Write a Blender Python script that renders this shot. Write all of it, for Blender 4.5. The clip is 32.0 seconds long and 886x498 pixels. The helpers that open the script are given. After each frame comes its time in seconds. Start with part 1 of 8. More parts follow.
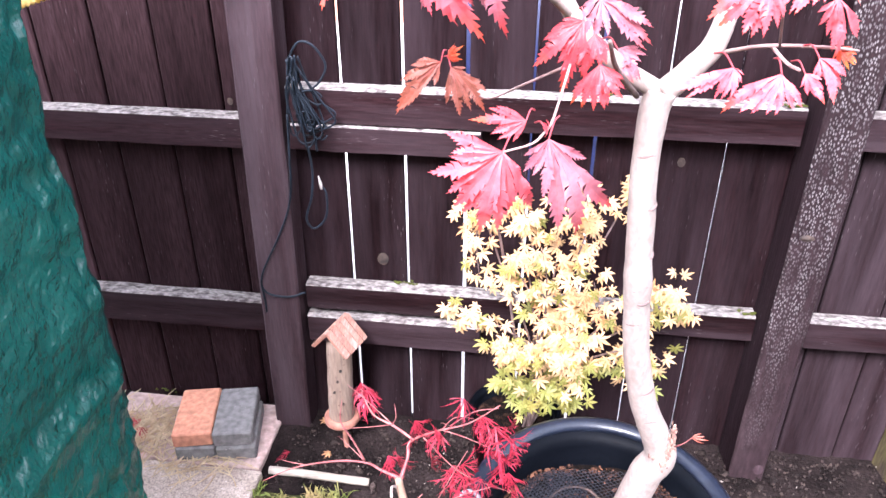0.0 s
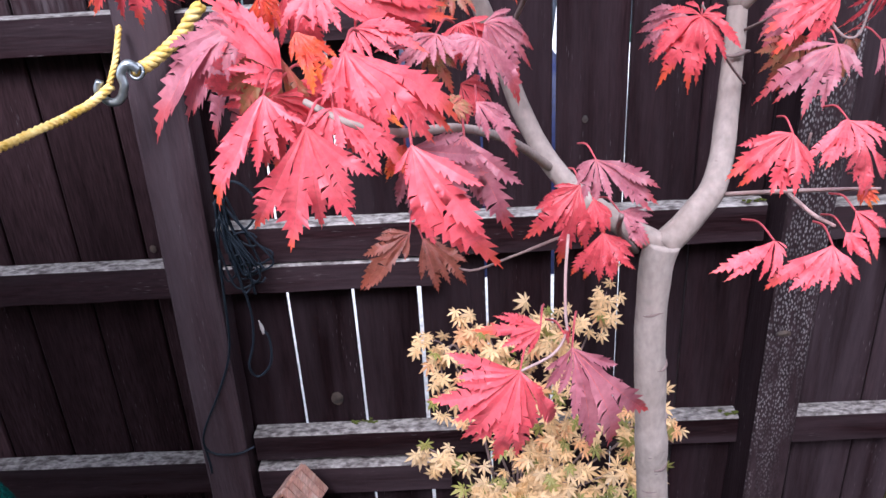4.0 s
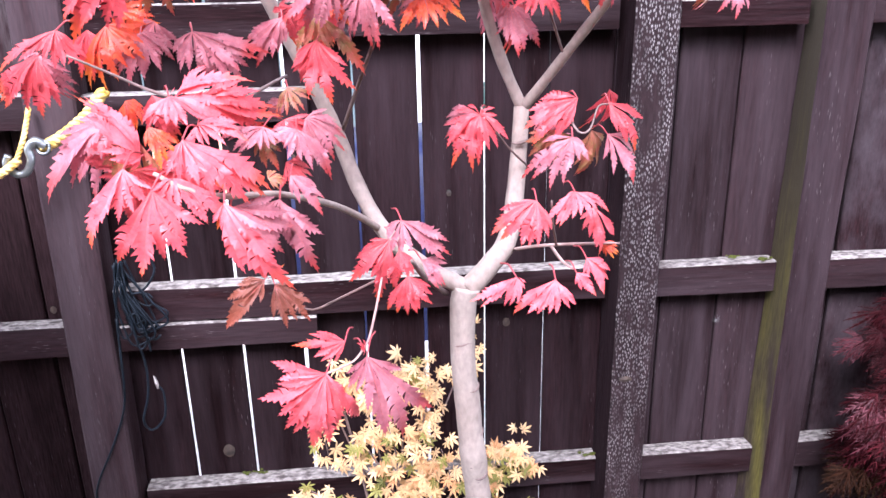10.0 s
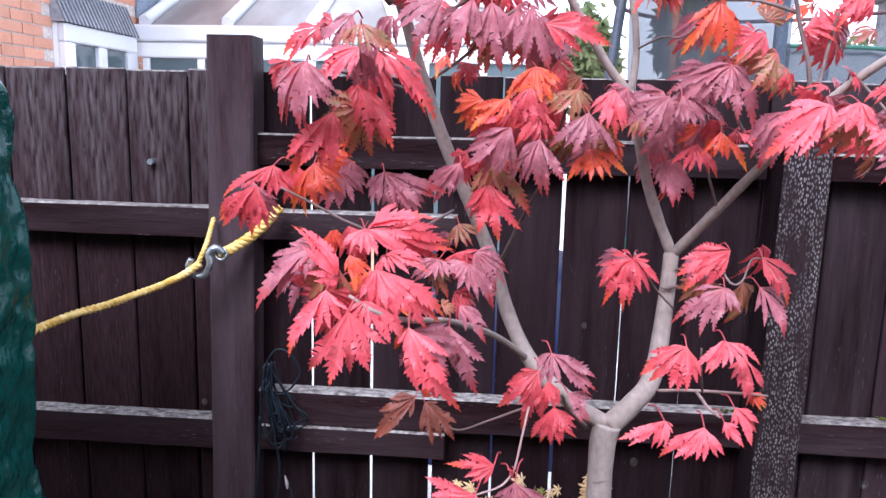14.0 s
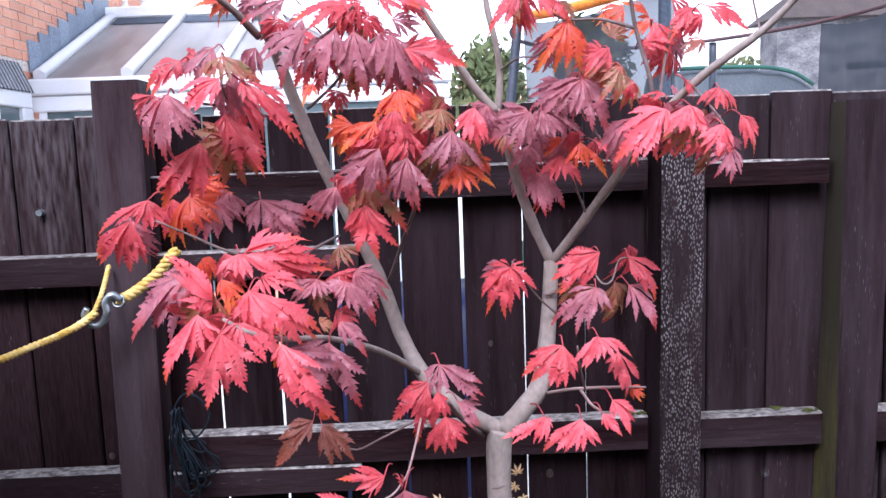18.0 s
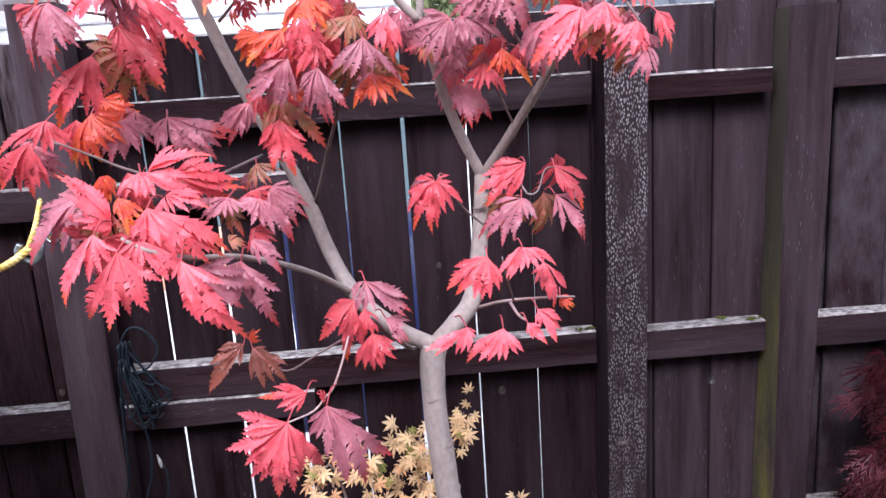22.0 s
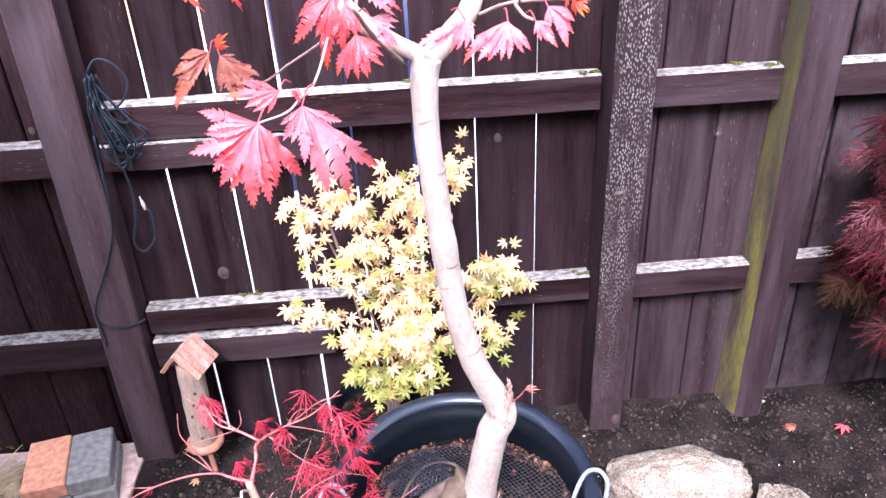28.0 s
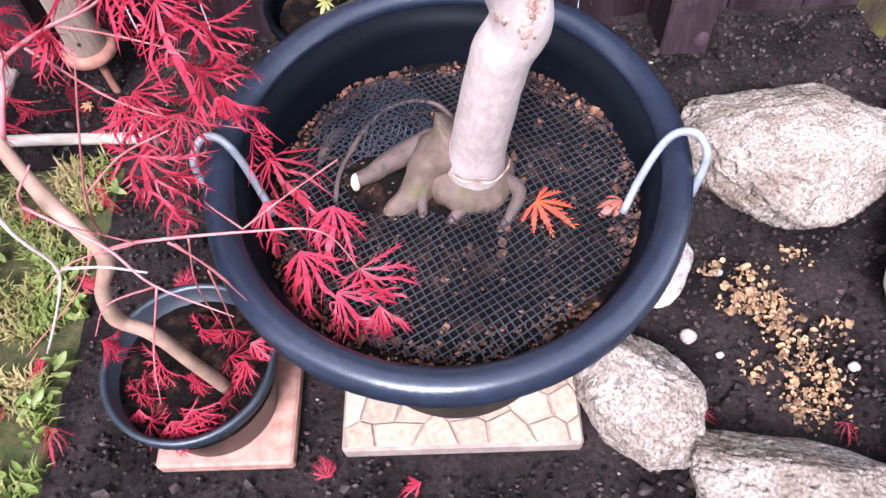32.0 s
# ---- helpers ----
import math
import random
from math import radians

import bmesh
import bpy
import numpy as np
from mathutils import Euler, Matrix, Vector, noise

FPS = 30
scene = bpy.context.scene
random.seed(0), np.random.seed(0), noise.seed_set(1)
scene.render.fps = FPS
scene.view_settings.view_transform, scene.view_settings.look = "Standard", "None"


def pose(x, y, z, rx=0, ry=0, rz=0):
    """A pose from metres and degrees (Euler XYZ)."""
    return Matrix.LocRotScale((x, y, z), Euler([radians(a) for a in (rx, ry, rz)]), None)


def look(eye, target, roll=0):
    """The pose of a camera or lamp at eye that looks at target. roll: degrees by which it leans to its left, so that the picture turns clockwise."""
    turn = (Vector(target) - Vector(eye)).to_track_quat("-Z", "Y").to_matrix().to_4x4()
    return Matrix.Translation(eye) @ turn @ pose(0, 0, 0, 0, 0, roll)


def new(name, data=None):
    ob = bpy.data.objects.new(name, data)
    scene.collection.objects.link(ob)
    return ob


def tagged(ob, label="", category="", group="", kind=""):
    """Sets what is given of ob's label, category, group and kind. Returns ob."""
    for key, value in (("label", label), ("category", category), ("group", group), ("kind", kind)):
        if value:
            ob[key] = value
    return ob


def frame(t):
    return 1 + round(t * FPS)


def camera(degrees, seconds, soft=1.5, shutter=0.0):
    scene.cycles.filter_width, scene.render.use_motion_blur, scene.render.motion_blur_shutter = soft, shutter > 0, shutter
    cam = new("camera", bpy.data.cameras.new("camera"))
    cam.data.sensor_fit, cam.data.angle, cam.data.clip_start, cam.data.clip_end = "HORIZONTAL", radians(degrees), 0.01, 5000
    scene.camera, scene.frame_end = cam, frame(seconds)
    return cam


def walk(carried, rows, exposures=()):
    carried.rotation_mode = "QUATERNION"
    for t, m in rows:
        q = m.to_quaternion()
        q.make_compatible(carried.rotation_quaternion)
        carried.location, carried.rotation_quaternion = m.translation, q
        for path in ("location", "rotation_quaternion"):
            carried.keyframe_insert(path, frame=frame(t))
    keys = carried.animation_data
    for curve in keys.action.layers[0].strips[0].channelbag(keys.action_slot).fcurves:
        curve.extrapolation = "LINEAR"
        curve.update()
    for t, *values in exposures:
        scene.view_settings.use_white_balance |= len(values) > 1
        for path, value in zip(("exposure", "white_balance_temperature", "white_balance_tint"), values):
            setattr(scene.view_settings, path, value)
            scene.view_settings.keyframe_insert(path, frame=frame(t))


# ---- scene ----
cam = camera(60.6, 32.0)
PATH = [
    (0, (0.455, 0.386, 1.505), (0.222, 2.101, 0.503), -0.0),
    (0.5, (0.394, 0.483, 1.527), (0.212, 2.229, 0.568), -0.7),
    (1, (0.384, 0.542, 1.531), (0.291, 2.307, 0.595), -1.0),
    (1.5, (0.37, 0.585, 1.54), (0.305, 2.375, 0.65), -1.8),
    (2, (0.364, 0.589, 1.548), (0.318, 2.401, 0.702), -2.2),
    (2.5, (0.362, 0.6, 1.549), (0.302, 2.422, 0.726), -3.1),
    (3, (0.366, 0.593, 1.551), (0.294, 2.414, 0.727), -3.5),
    (3.5, (0.377, 0.572, 1.551), (0.314, 2.394, 0.726), -3.5),
    (5.5, (0.442, 0.485, 1.551), (0.415, 2.291, 0.692), -2.8),
    (6, (0.475, 0.456, 1.551), (0.454, 2.269, 0.706), -3.6),
    (6.5, (0.496, 0.411, 1.552), (0.512, 2.24, 0.743), -4.0),
    (7, (0.508, 0.382, 1.555), (0.647, 2.216, 0.77), -3.4),
    (7.5, (0.507, 0.367, 1.563), (0.737, 2.196, 0.787), -2.7),
    (8, (0.509, 0.351, 1.565), (0.784, 2.178, 0.8), -2.2),
    (8.5, (0.509, 0.349, 1.569), (0.795, 2.18, 0.817), -1.8),
    (9, (0.501, 0.349, 1.578), (0.774, 2.192, 0.85), -1.3),
    (9.5, (0.487, 0.349, 1.584), (0.7, 2.215, 0.897), -1.1),
    (10, (0.483, 0.352, 1.592), (0.642, 2.236, 0.938), -1.2),
    (10.5, (0.476, 0.339, 1.6), (0.586, 2.247, 1.013), -0.9),
    (11, (0.473, 0.33, 1.606), (0.548, 2.256, 1.072), -0.8),
    (11.5, (0.472, 0.325, 1.61), (0.513, 2.262, 1.115), -0.6),
    (12, (0.468, 0.319, 1.612), (0.471, 2.267, 1.163), -0.3),
    (12.5, (0.46, 0.309, 1.617), (0.422, 2.268, 1.214), 0.1),
    (13, (0.452, 0.302, 1.621), (0.37, 2.265, 1.247), 0.7),
    (13.5, (0.44, 0.296, 1.623), (0.318, 2.262, 1.273), 1.3),
    (15.5, (0.443, 0.306, 1.602), (0.249, 2.266, 1.258), 0.7),
    (16, (0.457, 0.3, 1.604), (0.316, 2.267, 1.268), -0.3),
    (16.5, (0.471, 0.296, 1.602), (0.363, 2.266, 1.278), -0.9),
    (17, (0.477, 0.287, 1.605), (0.419, 2.265, 1.316), -0.9),
    (17.5, (0.486, 0.277, 1.602), (0.472, 2.258, 1.328), -1.7),
    (18, (0.495, 0.267, 1.602), (0.54, 2.251, 1.348), -2.1),
    (18.5, (0.505, 0.258, 1.602), (0.603, 2.24, 1.349), -2.4),
    (19, (0.509, 0.251, 1.601), (0.614, 2.234, 1.363), -2.8),
    (19.5, (0.508, 0.241, 1.597), (0.63, 2.223, 1.362), -3.1),
    (20, (0.514, 0.239, 1.595), (0.644, 2.217, 1.334), -3.3),
    (20.5, (0.524, 0.238, 1.593), (0.667, 2.213, 1.316), -3.3),
    (21, (0.531, 0.244, 1.591), (0.677, 2.215, 1.28), -3.1),
    (21.5, (0.539, 0.256, 1.586), (0.676, 2.219, 1.232), -3.5),
    (22, (0.552, 0.279, 1.576), (0.663, 2.228, 1.14), -3.8),
    (22.5, (0.565, 0.294, 1.563), (0.656, 2.226, 1.056), -4.0),
    (23, (0.572, 0.309, 1.551), (0.666, 2.218, 0.96), -3.6),
    (23.5, (0.572, 0.333, 1.545), (0.667, 2.213, 0.869), -3.1),
    (24, (0.568, 0.341, 1.543), (0.657, 2.216, 0.852), -3.1),
    (24.5, (0.565, 0.35, 1.531), (0.656, 2.205, 0.79), -3.3),
    (25, (0.565, 0.345, 1.525), (0.646, 2.18, 0.734), -3.5),
    (25.5, (0.554, 0.343, 1.517), (0.629, 2.164, 0.693), -3.6),
    (27.5, (0.548, 0.342, 1.494), (0.634, 2.118, 0.578), -2.5),
    (28, (0.551, 0.35, 1.473), (0.635, 2.09, 0.491), -3.0),
    (28.5, (0.553, 0.373, 1.459), (0.645, 2.061, 0.39), -3.8),
    (29, (0.547, 0.412, 1.43), (0.683, 2.013, 0.24), -3.8),
    (29.5, (0.537, 0.48, 1.393), (0.674, 1.979, 0.075), -4.3),
    (30, (0.512, 0.586, 1.352), (0.68, 1.953, -0.098), -3.7),
    (30.5, (0.5, 0.685, 1.306), (0.688, 1.986, -0.201), -5.7),
    (31, (0.545, 0.755, 1.219), (0.619, 1.997, -0.348), -7.9),
    (31.5, (0.597, 0.825, 1.089), (0.575, 1.947, -0.566), -5.8),
    (32, (0.632, 0.845, 1.013), (0.568, 1.91, -0.678), -5.2),
]
EXPOSURES = ((0.0, 3.08, 5800, 20), (1.0, 2.40, 5600, 20), (2.0, 1.52, 5500, 16), (3.5, 1.52, 5500, 16), (6.0, 2.04, 5600, 20), (8.0, 3.00, 5750, 20), (9.0, 2.75, 5700, 20), (11.0, 2.06, 5600, 20), (12.0, 1.79, 5500, 16), (13.0, 1.46, 5400, 16), (16.0, 1.34, 5400, 16), (19.0, 1.20, 5380, 16), (21.0, 1.29, 5380, 16), (22.0, 1.54, 5500, 16), (23.0, 2.28, 5600, 20), (28.0, 3.02, 5640, 20), (29.0, 2.79, 5640, 20), (30.0, 2.44, 5640, 20), (31.0, 2.50, 5590, 20), (32.0, 2.72, 5540, 20))
walk(cam, [(t, look(eye, target, roll)) for t, eye, target, roll in PATH], EXPOSURES)

# ---------- world, sun ----------
world = bpy.data.worlds.new("overcast_sky")
scene.world = world
world.use_nodes = True
wn, wl = world.node_tree.nodes, world.node_tree.links
sky = wn.new("ShaderNodeTexSky")
sky.sky_type = 'NISHITA'
sky.sun_disc = False
sky.sun_elevation, sky.sun_rotation = radians(48), radians(195)
pale = wn.new("ShaderNodeHueSaturation")
pale.inputs["Saturation"].default_value = 0.12
pale.inputs["Value"].default_value = 1.45
wl.new(sky.outputs[0], pale.inputs["Color"])
wl.new(pale.outputs[0], wn["Background"].inputs["Color"])
wn["Background"].inputs["Strength"].default_value = 0.15
sun = new("sun", bpy.data.lights.new("sun", 'SUN'))
sun.data.energy, sun.data.angle, sun.data.color = 2.0, radians(22), (1.0, 0.96, 0.92)
sun.matrix_world = look((-1.0, -3.6, 4.2), (0, 0, 0))

# ---------- materials ----------
MATS = {}


def mat(name, base, other=None, rough=0.7, scale=8.0, stretch=(1, 1, 1), mix=(0.35, 0.7), fine=60.0, fine_amount=0.35, bump=0.3,
        bump_scale=80.0, metal=0.0, spots=None, spot_scale=40.0, spot_size=(0.1, 0.2), vary=0.15, gloss=0.5, spot_patch=None, thin=0.0, spot_stretch=None, tip=None, island=0.0, deep=0.004, film=None, spot_flat=False, spot_rise=None):
    """A surface with colour variation at two scales, optional spots, and fine relief. stretch draws the grain out."""
    m = bpy.data.materials.new(name)
    m.use_nodes = True
    n, l = m.node_tree.nodes, m.node_tree.links
    bsdf = n["Principled BSDF"]
    tc, info, mapping = n.new("ShaderNodeTexCoord"), n.new("ShaderNodeObjectInfo"), n.new("ShaderNodeMapping")
    shift = n.new("ShaderNodeVectorMath")
    shift.operation = 'MULTIPLY_ADD'
    l.new(info.outputs["Random"], shift.inputs[0])
    shift.inputs[1].default_value = (13.0, 7.0, 21.0)
    l.new(tc.outputs["Object"], shift.inputs[2])
    l.new(shift.outputs[0], mapping.inputs["Vector"])
    mapping.inputs["Scale"].default_value = stretch

    def noise_tex(s, detail=4.0):
        t = n.new("ShaderNodeTexNoise")
        t.inputs["Scale"].default_value, t.inputs["Detail"].default_value = s, detail
        l.new(mapping.outputs[0], t.inputs["Vector"])
        return t

    def ramp(src, a, b):
        r = n.new("ShaderNodeMapRange")
        r.inputs["From Min"].default_value, r.inputs["From Max"].default_value = a, b
        l.new(src, r.inputs["Value"])
        return r.outputs[0]

    def blend(fac, a, b, mode='MIX'):
        x = n.new("ShaderNodeMix")
        x.data_type, x.blend_type = 'RGBA', mode
        for sock, v in ((x.inputs[0], fac), (x.inputs[6], a), (x.inputs[7], b)):
            if isinstance(v, bpy.types.NodeSocket):
                l.new(v, sock)
            else:
                sock.default_value = v if not isinstance(v, tuple) else (*v, 1)
        return x.outputs[2]

    other = other or tuple(0.6 * c for c in base)
    col = blend(ramp(noise_tex(scale).outputs["Fac"], *mix), base, other)
    grain = noise_tex(fine, 6.0)
    grey = n.new("ShaderNodeMapRange")
    grey.inputs["From Min"].default_value, grey.inputs["From Max"].default_value = 0.25, 0.75
    grey.inputs["To Min"].default_value, grey.inputs["To Max"].default_value = 1 - fine_amount, 1 + fine_amount
    l.new(grain.outputs["Fac"], grey.inputs["Value"])
    own = n.new("ShaderNodeMapRange")
    own.inputs["To Min"].default_value, own.inputs["To Max"].default_value = 1 - vary, 1 + vary
    l.new(info.outputs["Random"], own.inputs["Value"])
    both = n.new("ShaderNodeMath")
    both.operation = 'MULTIPLY'
    l.new(grey.outputs[0], both.inputs[0])
    l.new(own.outputs[0], both.inputs[1])
    val = n.new("ShaderNodeHueSaturation")
    l.new(both.outputs[0], val.inputs["Value"])
    l.new(col, val.inputs["Color"])
    col = val.outputs[0]
    if island:
        geo, lobe, shade = n.new("ShaderNodeNewGeometry"), n.new("ShaderNodeMapRange"), n.new("ShaderNodeHueSaturation")
        lobe.inputs["To Min"].default_value, lobe.inputs["To Max"].default_value = 1 - island, 1 + island
        l.new(geo.outputs["Random Per Island"], lobe.inputs["Value"])
        l.new(lobe.outputs[0], shade.inputs["Value"])
        l.new(col, shade.inputs["Color"])
        col = shade.outputs[0]
    if tip:
        far, blot = n.new("ShaderNodeVectorMath"), n.new("ShaderNodeMath")
        far.operation, blot.operation = 'LENGTH', 'ADD'
        l.new(tc.outputs["Object"], far.inputs[0])
        l.new(far.outputs["Value"], blot.inputs[0])
        l.new(ramp(noise_tex(3.0).outputs["Fac"], -0.3, 1.3), blot.inputs[1])
        col = blend(ramp(blot.outputs[0], tip[3], tip[3] + 0.35), col, tip[:3])
    if film:
        fm = n.new("ShaderNodeMapping")
        fm.inputs["Scale"].default_value = film[6]
        cloud = noise_tex(film[3], 7.0)
        cloud.inputs["Roughness"].default_value = 0.68
        l.new(shift.outputs[0], fm.inputs["Vector"])
        l.new(fm.outputs[0], cloud.inputs["Vector"])
        col = blend(ramp(cloud.outputs["Fac"], film[4], film[5]), col, film[:3])
    if spots:
        v = n.new("ShaderNodeTexVoronoi")
        v.inputs["Scale"].default_value = spot_scale
        sm = n.new("ShaderNodeMapping")
        sm.inputs["Scale"].default_value = spot_stretch or (1, 1, 1)
        l.new(tc.outputs["Object"], sm.inputs["Vector"])
        l.new(sm.outputs[0], v.inputs["Vector"])
        if spot_flat:
            v.voronoi_dimensions, v.inputs["Randomness"].default_value = '2D', 1.0
            sm.inputs["Rotation"].default_value = (radians(90), 0, 0)
        fac = ramp(v.outputs["Distance"], spot_size[1], spot_size[0])
        if spot_patch:
            p = n.new("ShaderNodeMath")
            p.operation = 'MULTIPLY'
            l.new(fac, p.inputs[0])
            l.new(ramp(noise_tex(spot_patch[0]).outputs["Fac"], spot_patch[1], spot_patch[2]), p.inputs[1])
            fac = p.outputs[0]
        if spot_rise:
            up, lift, keep = n.new("ShaderNodeSeparateXYZ"), n.new("ShaderNodeMath"), n.new("ShaderNodeMath")
            lift.operation, keep.operation = 'ADD', 'MULTIPLY'
            l.new(tc.outputs["Object"], up.inputs[0])
            l.new(up.outputs["Z"], lift.inputs[0])
            l.new(noise_tex(7.0).outputs["Fac"], lift.inputs[1])
            l.new(fac, keep.inputs[0])
            l.new(ramp(lift.outputs[0], *spot_rise), keep.inputs[1])
            fac = keep.outputs[0]
        col = blend(fac, col, spots)
    l.new(col, bsdf.inputs["Base Color"])
    bsdf.inputs["Roughness"].default_value = rough
    bsdf.inputs["Metallic"].default_value = metal
    bsdf.inputs["Specular IOR Level"].default_value = gloss
    if bump:
        b = n.new("ShaderNodeBump")
        b.inputs["Strength"].default_value, b.inputs["Distance"].default_value = bump, deep
        l.new(noise_tex(bump_scale, 6.0).outputs["Fac"], b.inputs["Height"])
        l.new(b.outputs[0], bsdf.inputs["Normal"])
    if thin:
        tr, ad = n.new("ShaderNodeBsdfTranslucent"), n.new("ShaderNodeMixShader")
        l.new(col, tr.inputs["Color"])
        ad.inputs[0].default_value = thin
        l.new(bsdf.outputs[0], ad.inputs[1])
        l.new(tr.outputs[0], ad.inputs[2])
        l.new(ad.outputs[0], n["Material Output"].inputs["Surface"])
    MATS[name] = m
    return m


SCRATCH = dict(spots=(0.13, 0.112, 0.114), spot_scale=60, spot_size=(0.03, 0.20))
wood_up = mat("stained_board", (0.0062, 0.0030, 0.0035), (0.0135, 0.0064, 0.0075), 0.6, 3.5, (3, 3, 0.3), (0.35, 0.75), 75, 0.5, 0.4, 60, vary=0.4, gloss=0.02,
              spot_patch=(6, 0.53, 0.68), spot_stretch=(4, 2, 0.4), film=(0.034, 0.0225, 0.026, 4.5, 0.38, 0.84, (2.6, 2.6, 0.22)), **SCRATCH)
wood_faded = mat("faded_board", (0.0072, 0.0031, 0.0036), (0.0150, 0.0070, 0.0080), 0.6, 3.5, (3, 3, 0.3), (0.35, 0.75), 75, 0.5, 0.4, 60, vary=0.35, gloss=0.04,
                 spot_patch=(6, 0.52, 0.68), spot_stretch=(4, 2, 0.4), film=(0.058, 0.041, 0.047, 4.5, 0.34, 0.84, (2.6, 2.6, 0.22)), **SCRATCH)
wood_scuffed = mat("scuffed_board", (0.0080, 0.0035, 0.0042), (0.0180, 0.0085, 0.0100), 0.6, 3.5, (3, 3, 0.4), (0.35, 0.75), 75, 0.5, 0.4, 60, vary=0.3, gloss=0.04,
                   spot_patch=(6, 0.50, 0.66), spot_stretch=(4, 2, 0.4), film=(0.060, 0.047, 0.053, 9.0, 0.34, 0.76, (1.3, 1.3, 0.6)), **SCRATCH)
wood_along = mat("stained_rail", (0.0095, 0.0040, 0.0046), (0.0205, 0.0090, 0.0105), 0.6, 3.5, (0.3, 3, 3), (0.35, 0.75), 75, 0.5, 0.4, 60, vary=0.25, gloss=0.03,
                 spot_patch=(7, 0.50, 0.66), spot_stretch=(0.4, 2, 4), film=(0.046, 0.032, 0.036, 4.5, 0.38, 0.84, (0.22, 2.6, 2.6)), **SCRATCH)
wood_post = mat("stained_post", (0.0172, 0.0075, 0.0088), (0.0277, 0.0130, 0.0148), 0.55, 3, (3, 3, 0.35), (0.35, 0.75), 75, 0.5, 0.35, 60, vary=0.08, gloss=0.06,
                spot_patch=(6, 0.54, 0.68), spot_stretch=(4, 2, 0.4), film=(0.088, 0.065, 0.073, 4.0, 0.34, 0.84, (2.4, 2.4, 0.22)), **SCRATCH)
wood_speckled = mat("blistered_post", (0.0190, 0.0110, 0.0125), (0.0350, 0.0225, 0.0245), 0.6, 3, (2, 2, 0.5), (0.4, 0.75), 55, 0.35, 0.5, 90, gloss=0.08,
                    spots=(0.22, 0.20, 0.20), spot_rise=(0.70, 1.35), spot_scale=205, spot_size=(0.08, 0.40), spot_patch=(20, 0.36, 0.62), spot_stretch=(1.0, 1.0, 0.45), spot_flat=True)
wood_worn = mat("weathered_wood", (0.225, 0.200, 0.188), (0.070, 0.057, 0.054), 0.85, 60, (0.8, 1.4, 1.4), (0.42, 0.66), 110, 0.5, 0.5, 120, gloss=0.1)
algae = mat("green_algae_wood", (0.104, 0.090, 0.025), (0.036, 0.024, 0.024), 0.8, 5, (3, 3, 0.5), (0.36, 0.62), 60, 0.4, 0.4, 90, gloss=0.15)
an, al = algae.node_tree.nodes, algae.node_tree.links
a_tc, a_sep, a_noise, a_add, a_fade, a_mix = (an.new("ShaderNode" + k) for k in ("TexCoord", "SeparateXYZ", "TexNoise", "Math", "MapRange", "Mix"))
a_noise.inputs["Scale"].default_value, a_noise.inputs["Detail"].default_value = 9.0, 6.0
al.new(a_tc.outputs["Object"], a_sep.inputs[0])
al.new(a_sep.outputs["Z"], a_add.inputs[0])
al.new(a_noise.outputs["Fac"], a_add.inputs[1])
al.new(a_add.outputs[0], a_fade.inputs["Value"])
a_fade.inputs["From Min"].default_value, a_fade.inputs["From Max"].default_value = 0.95, 1.9
a_mix.data_type = 'RGBA'
algae_skin = an["Principled BSDF"].inputs["Base Color"]
al.new(algae_skin.links[0].from_socket, a_mix.inputs[6])
a_mix.inputs[7].default_value = (0.050, 0.040, 0.028, 1)
al.new(a_fade.outputs[0], a_mix.inputs[0])
al.new(a_mix.outputs[2], algae_skin)
wood_left = mat("board_with_bleached_top", (0.0165, 0.0086, 0.0098), (0.0350, 0.0190, 0.0212), 0.6, 3.5, (3, 3, 0.3), (0.35, 0.75), 75, 0.5, 0.4, 60, vary=0.35, gloss=0.02,
                spot_patch=(6, 0.53, 0.68), spot_stretch=(4, 2, 0.4), **SCRATCH)
bn, bl = wood_left.node_tree.nodes, wood_left.node_tree.links
b_tc, b_sep, b_map, b_noise, b_fine, b_add, b_fade, b_grain, b_mul, b_mix = (bn.new("ShaderNode" + k) for k in ("TexCoord", "SeparateXYZ", "Mapping", "TexNoise", "TexNoise", "Math", "MapRange", "MapRange", "Math", "Mix"))
b_map.inputs["Scale"].default_value = (4.0, 4.0, 0.6)
b_noise.inputs["Scale"].default_value, b_noise.inputs["Detail"].default_value = 4.0, 6.0
b_fine.inputs["Scale"].default_value, b_fine.inputs["Detail"].default_value = 26.0, 7.0
bl.new(b_tc.outputs["Object"], b_sep.inputs[0])
bl.new(b_tc.outputs["Object"], b_map.inputs["Vector"])
bl.new(b_map.outputs[0], b_noise.inputs["Vector"])
bl.new(b_map.outputs[0], b_fine.inputs["Vector"])
bl.new(b_sep.outputs["Z"], b_add.inputs[0])
bl.new(b_noise.outputs["Fac"], b_add.inputs[1])
bl.new(b_add.outputs[0], b_fade.inputs["Value"])
b_fade.inputs["From Min"].default_value, b_fade.inputs["From Max"].default_value = 1.82, 2.22
bl.new(b_fine.outputs["Fac"], b_grain.inputs["Value"])
b_grain.inputs["From Min"].default_value, b_grain.inputs["From Max"].default_value = 0.36, 0.64
b_mul.operation = 'MULTIPLY'
bl.new(b_fade.outputs[0], b_mul.inputs[0])
bl.new(b_grain.outputs[0], b_mul.inputs[1])
b_mix.data_type = 'RGBA'
left_skin = bn["Principled BSDF"].inputs["Base Color"]
bl.new(left_skin.links[0].from_socket, b_mix.inputs[6])
b_mix.inputs[7].default_value = (0.090, 0.072, 0.076, 1)
bl.new(b_mul.outputs[0], b_mix.inputs[0])
bl.new(b_mix.outputs[2], left_skin)
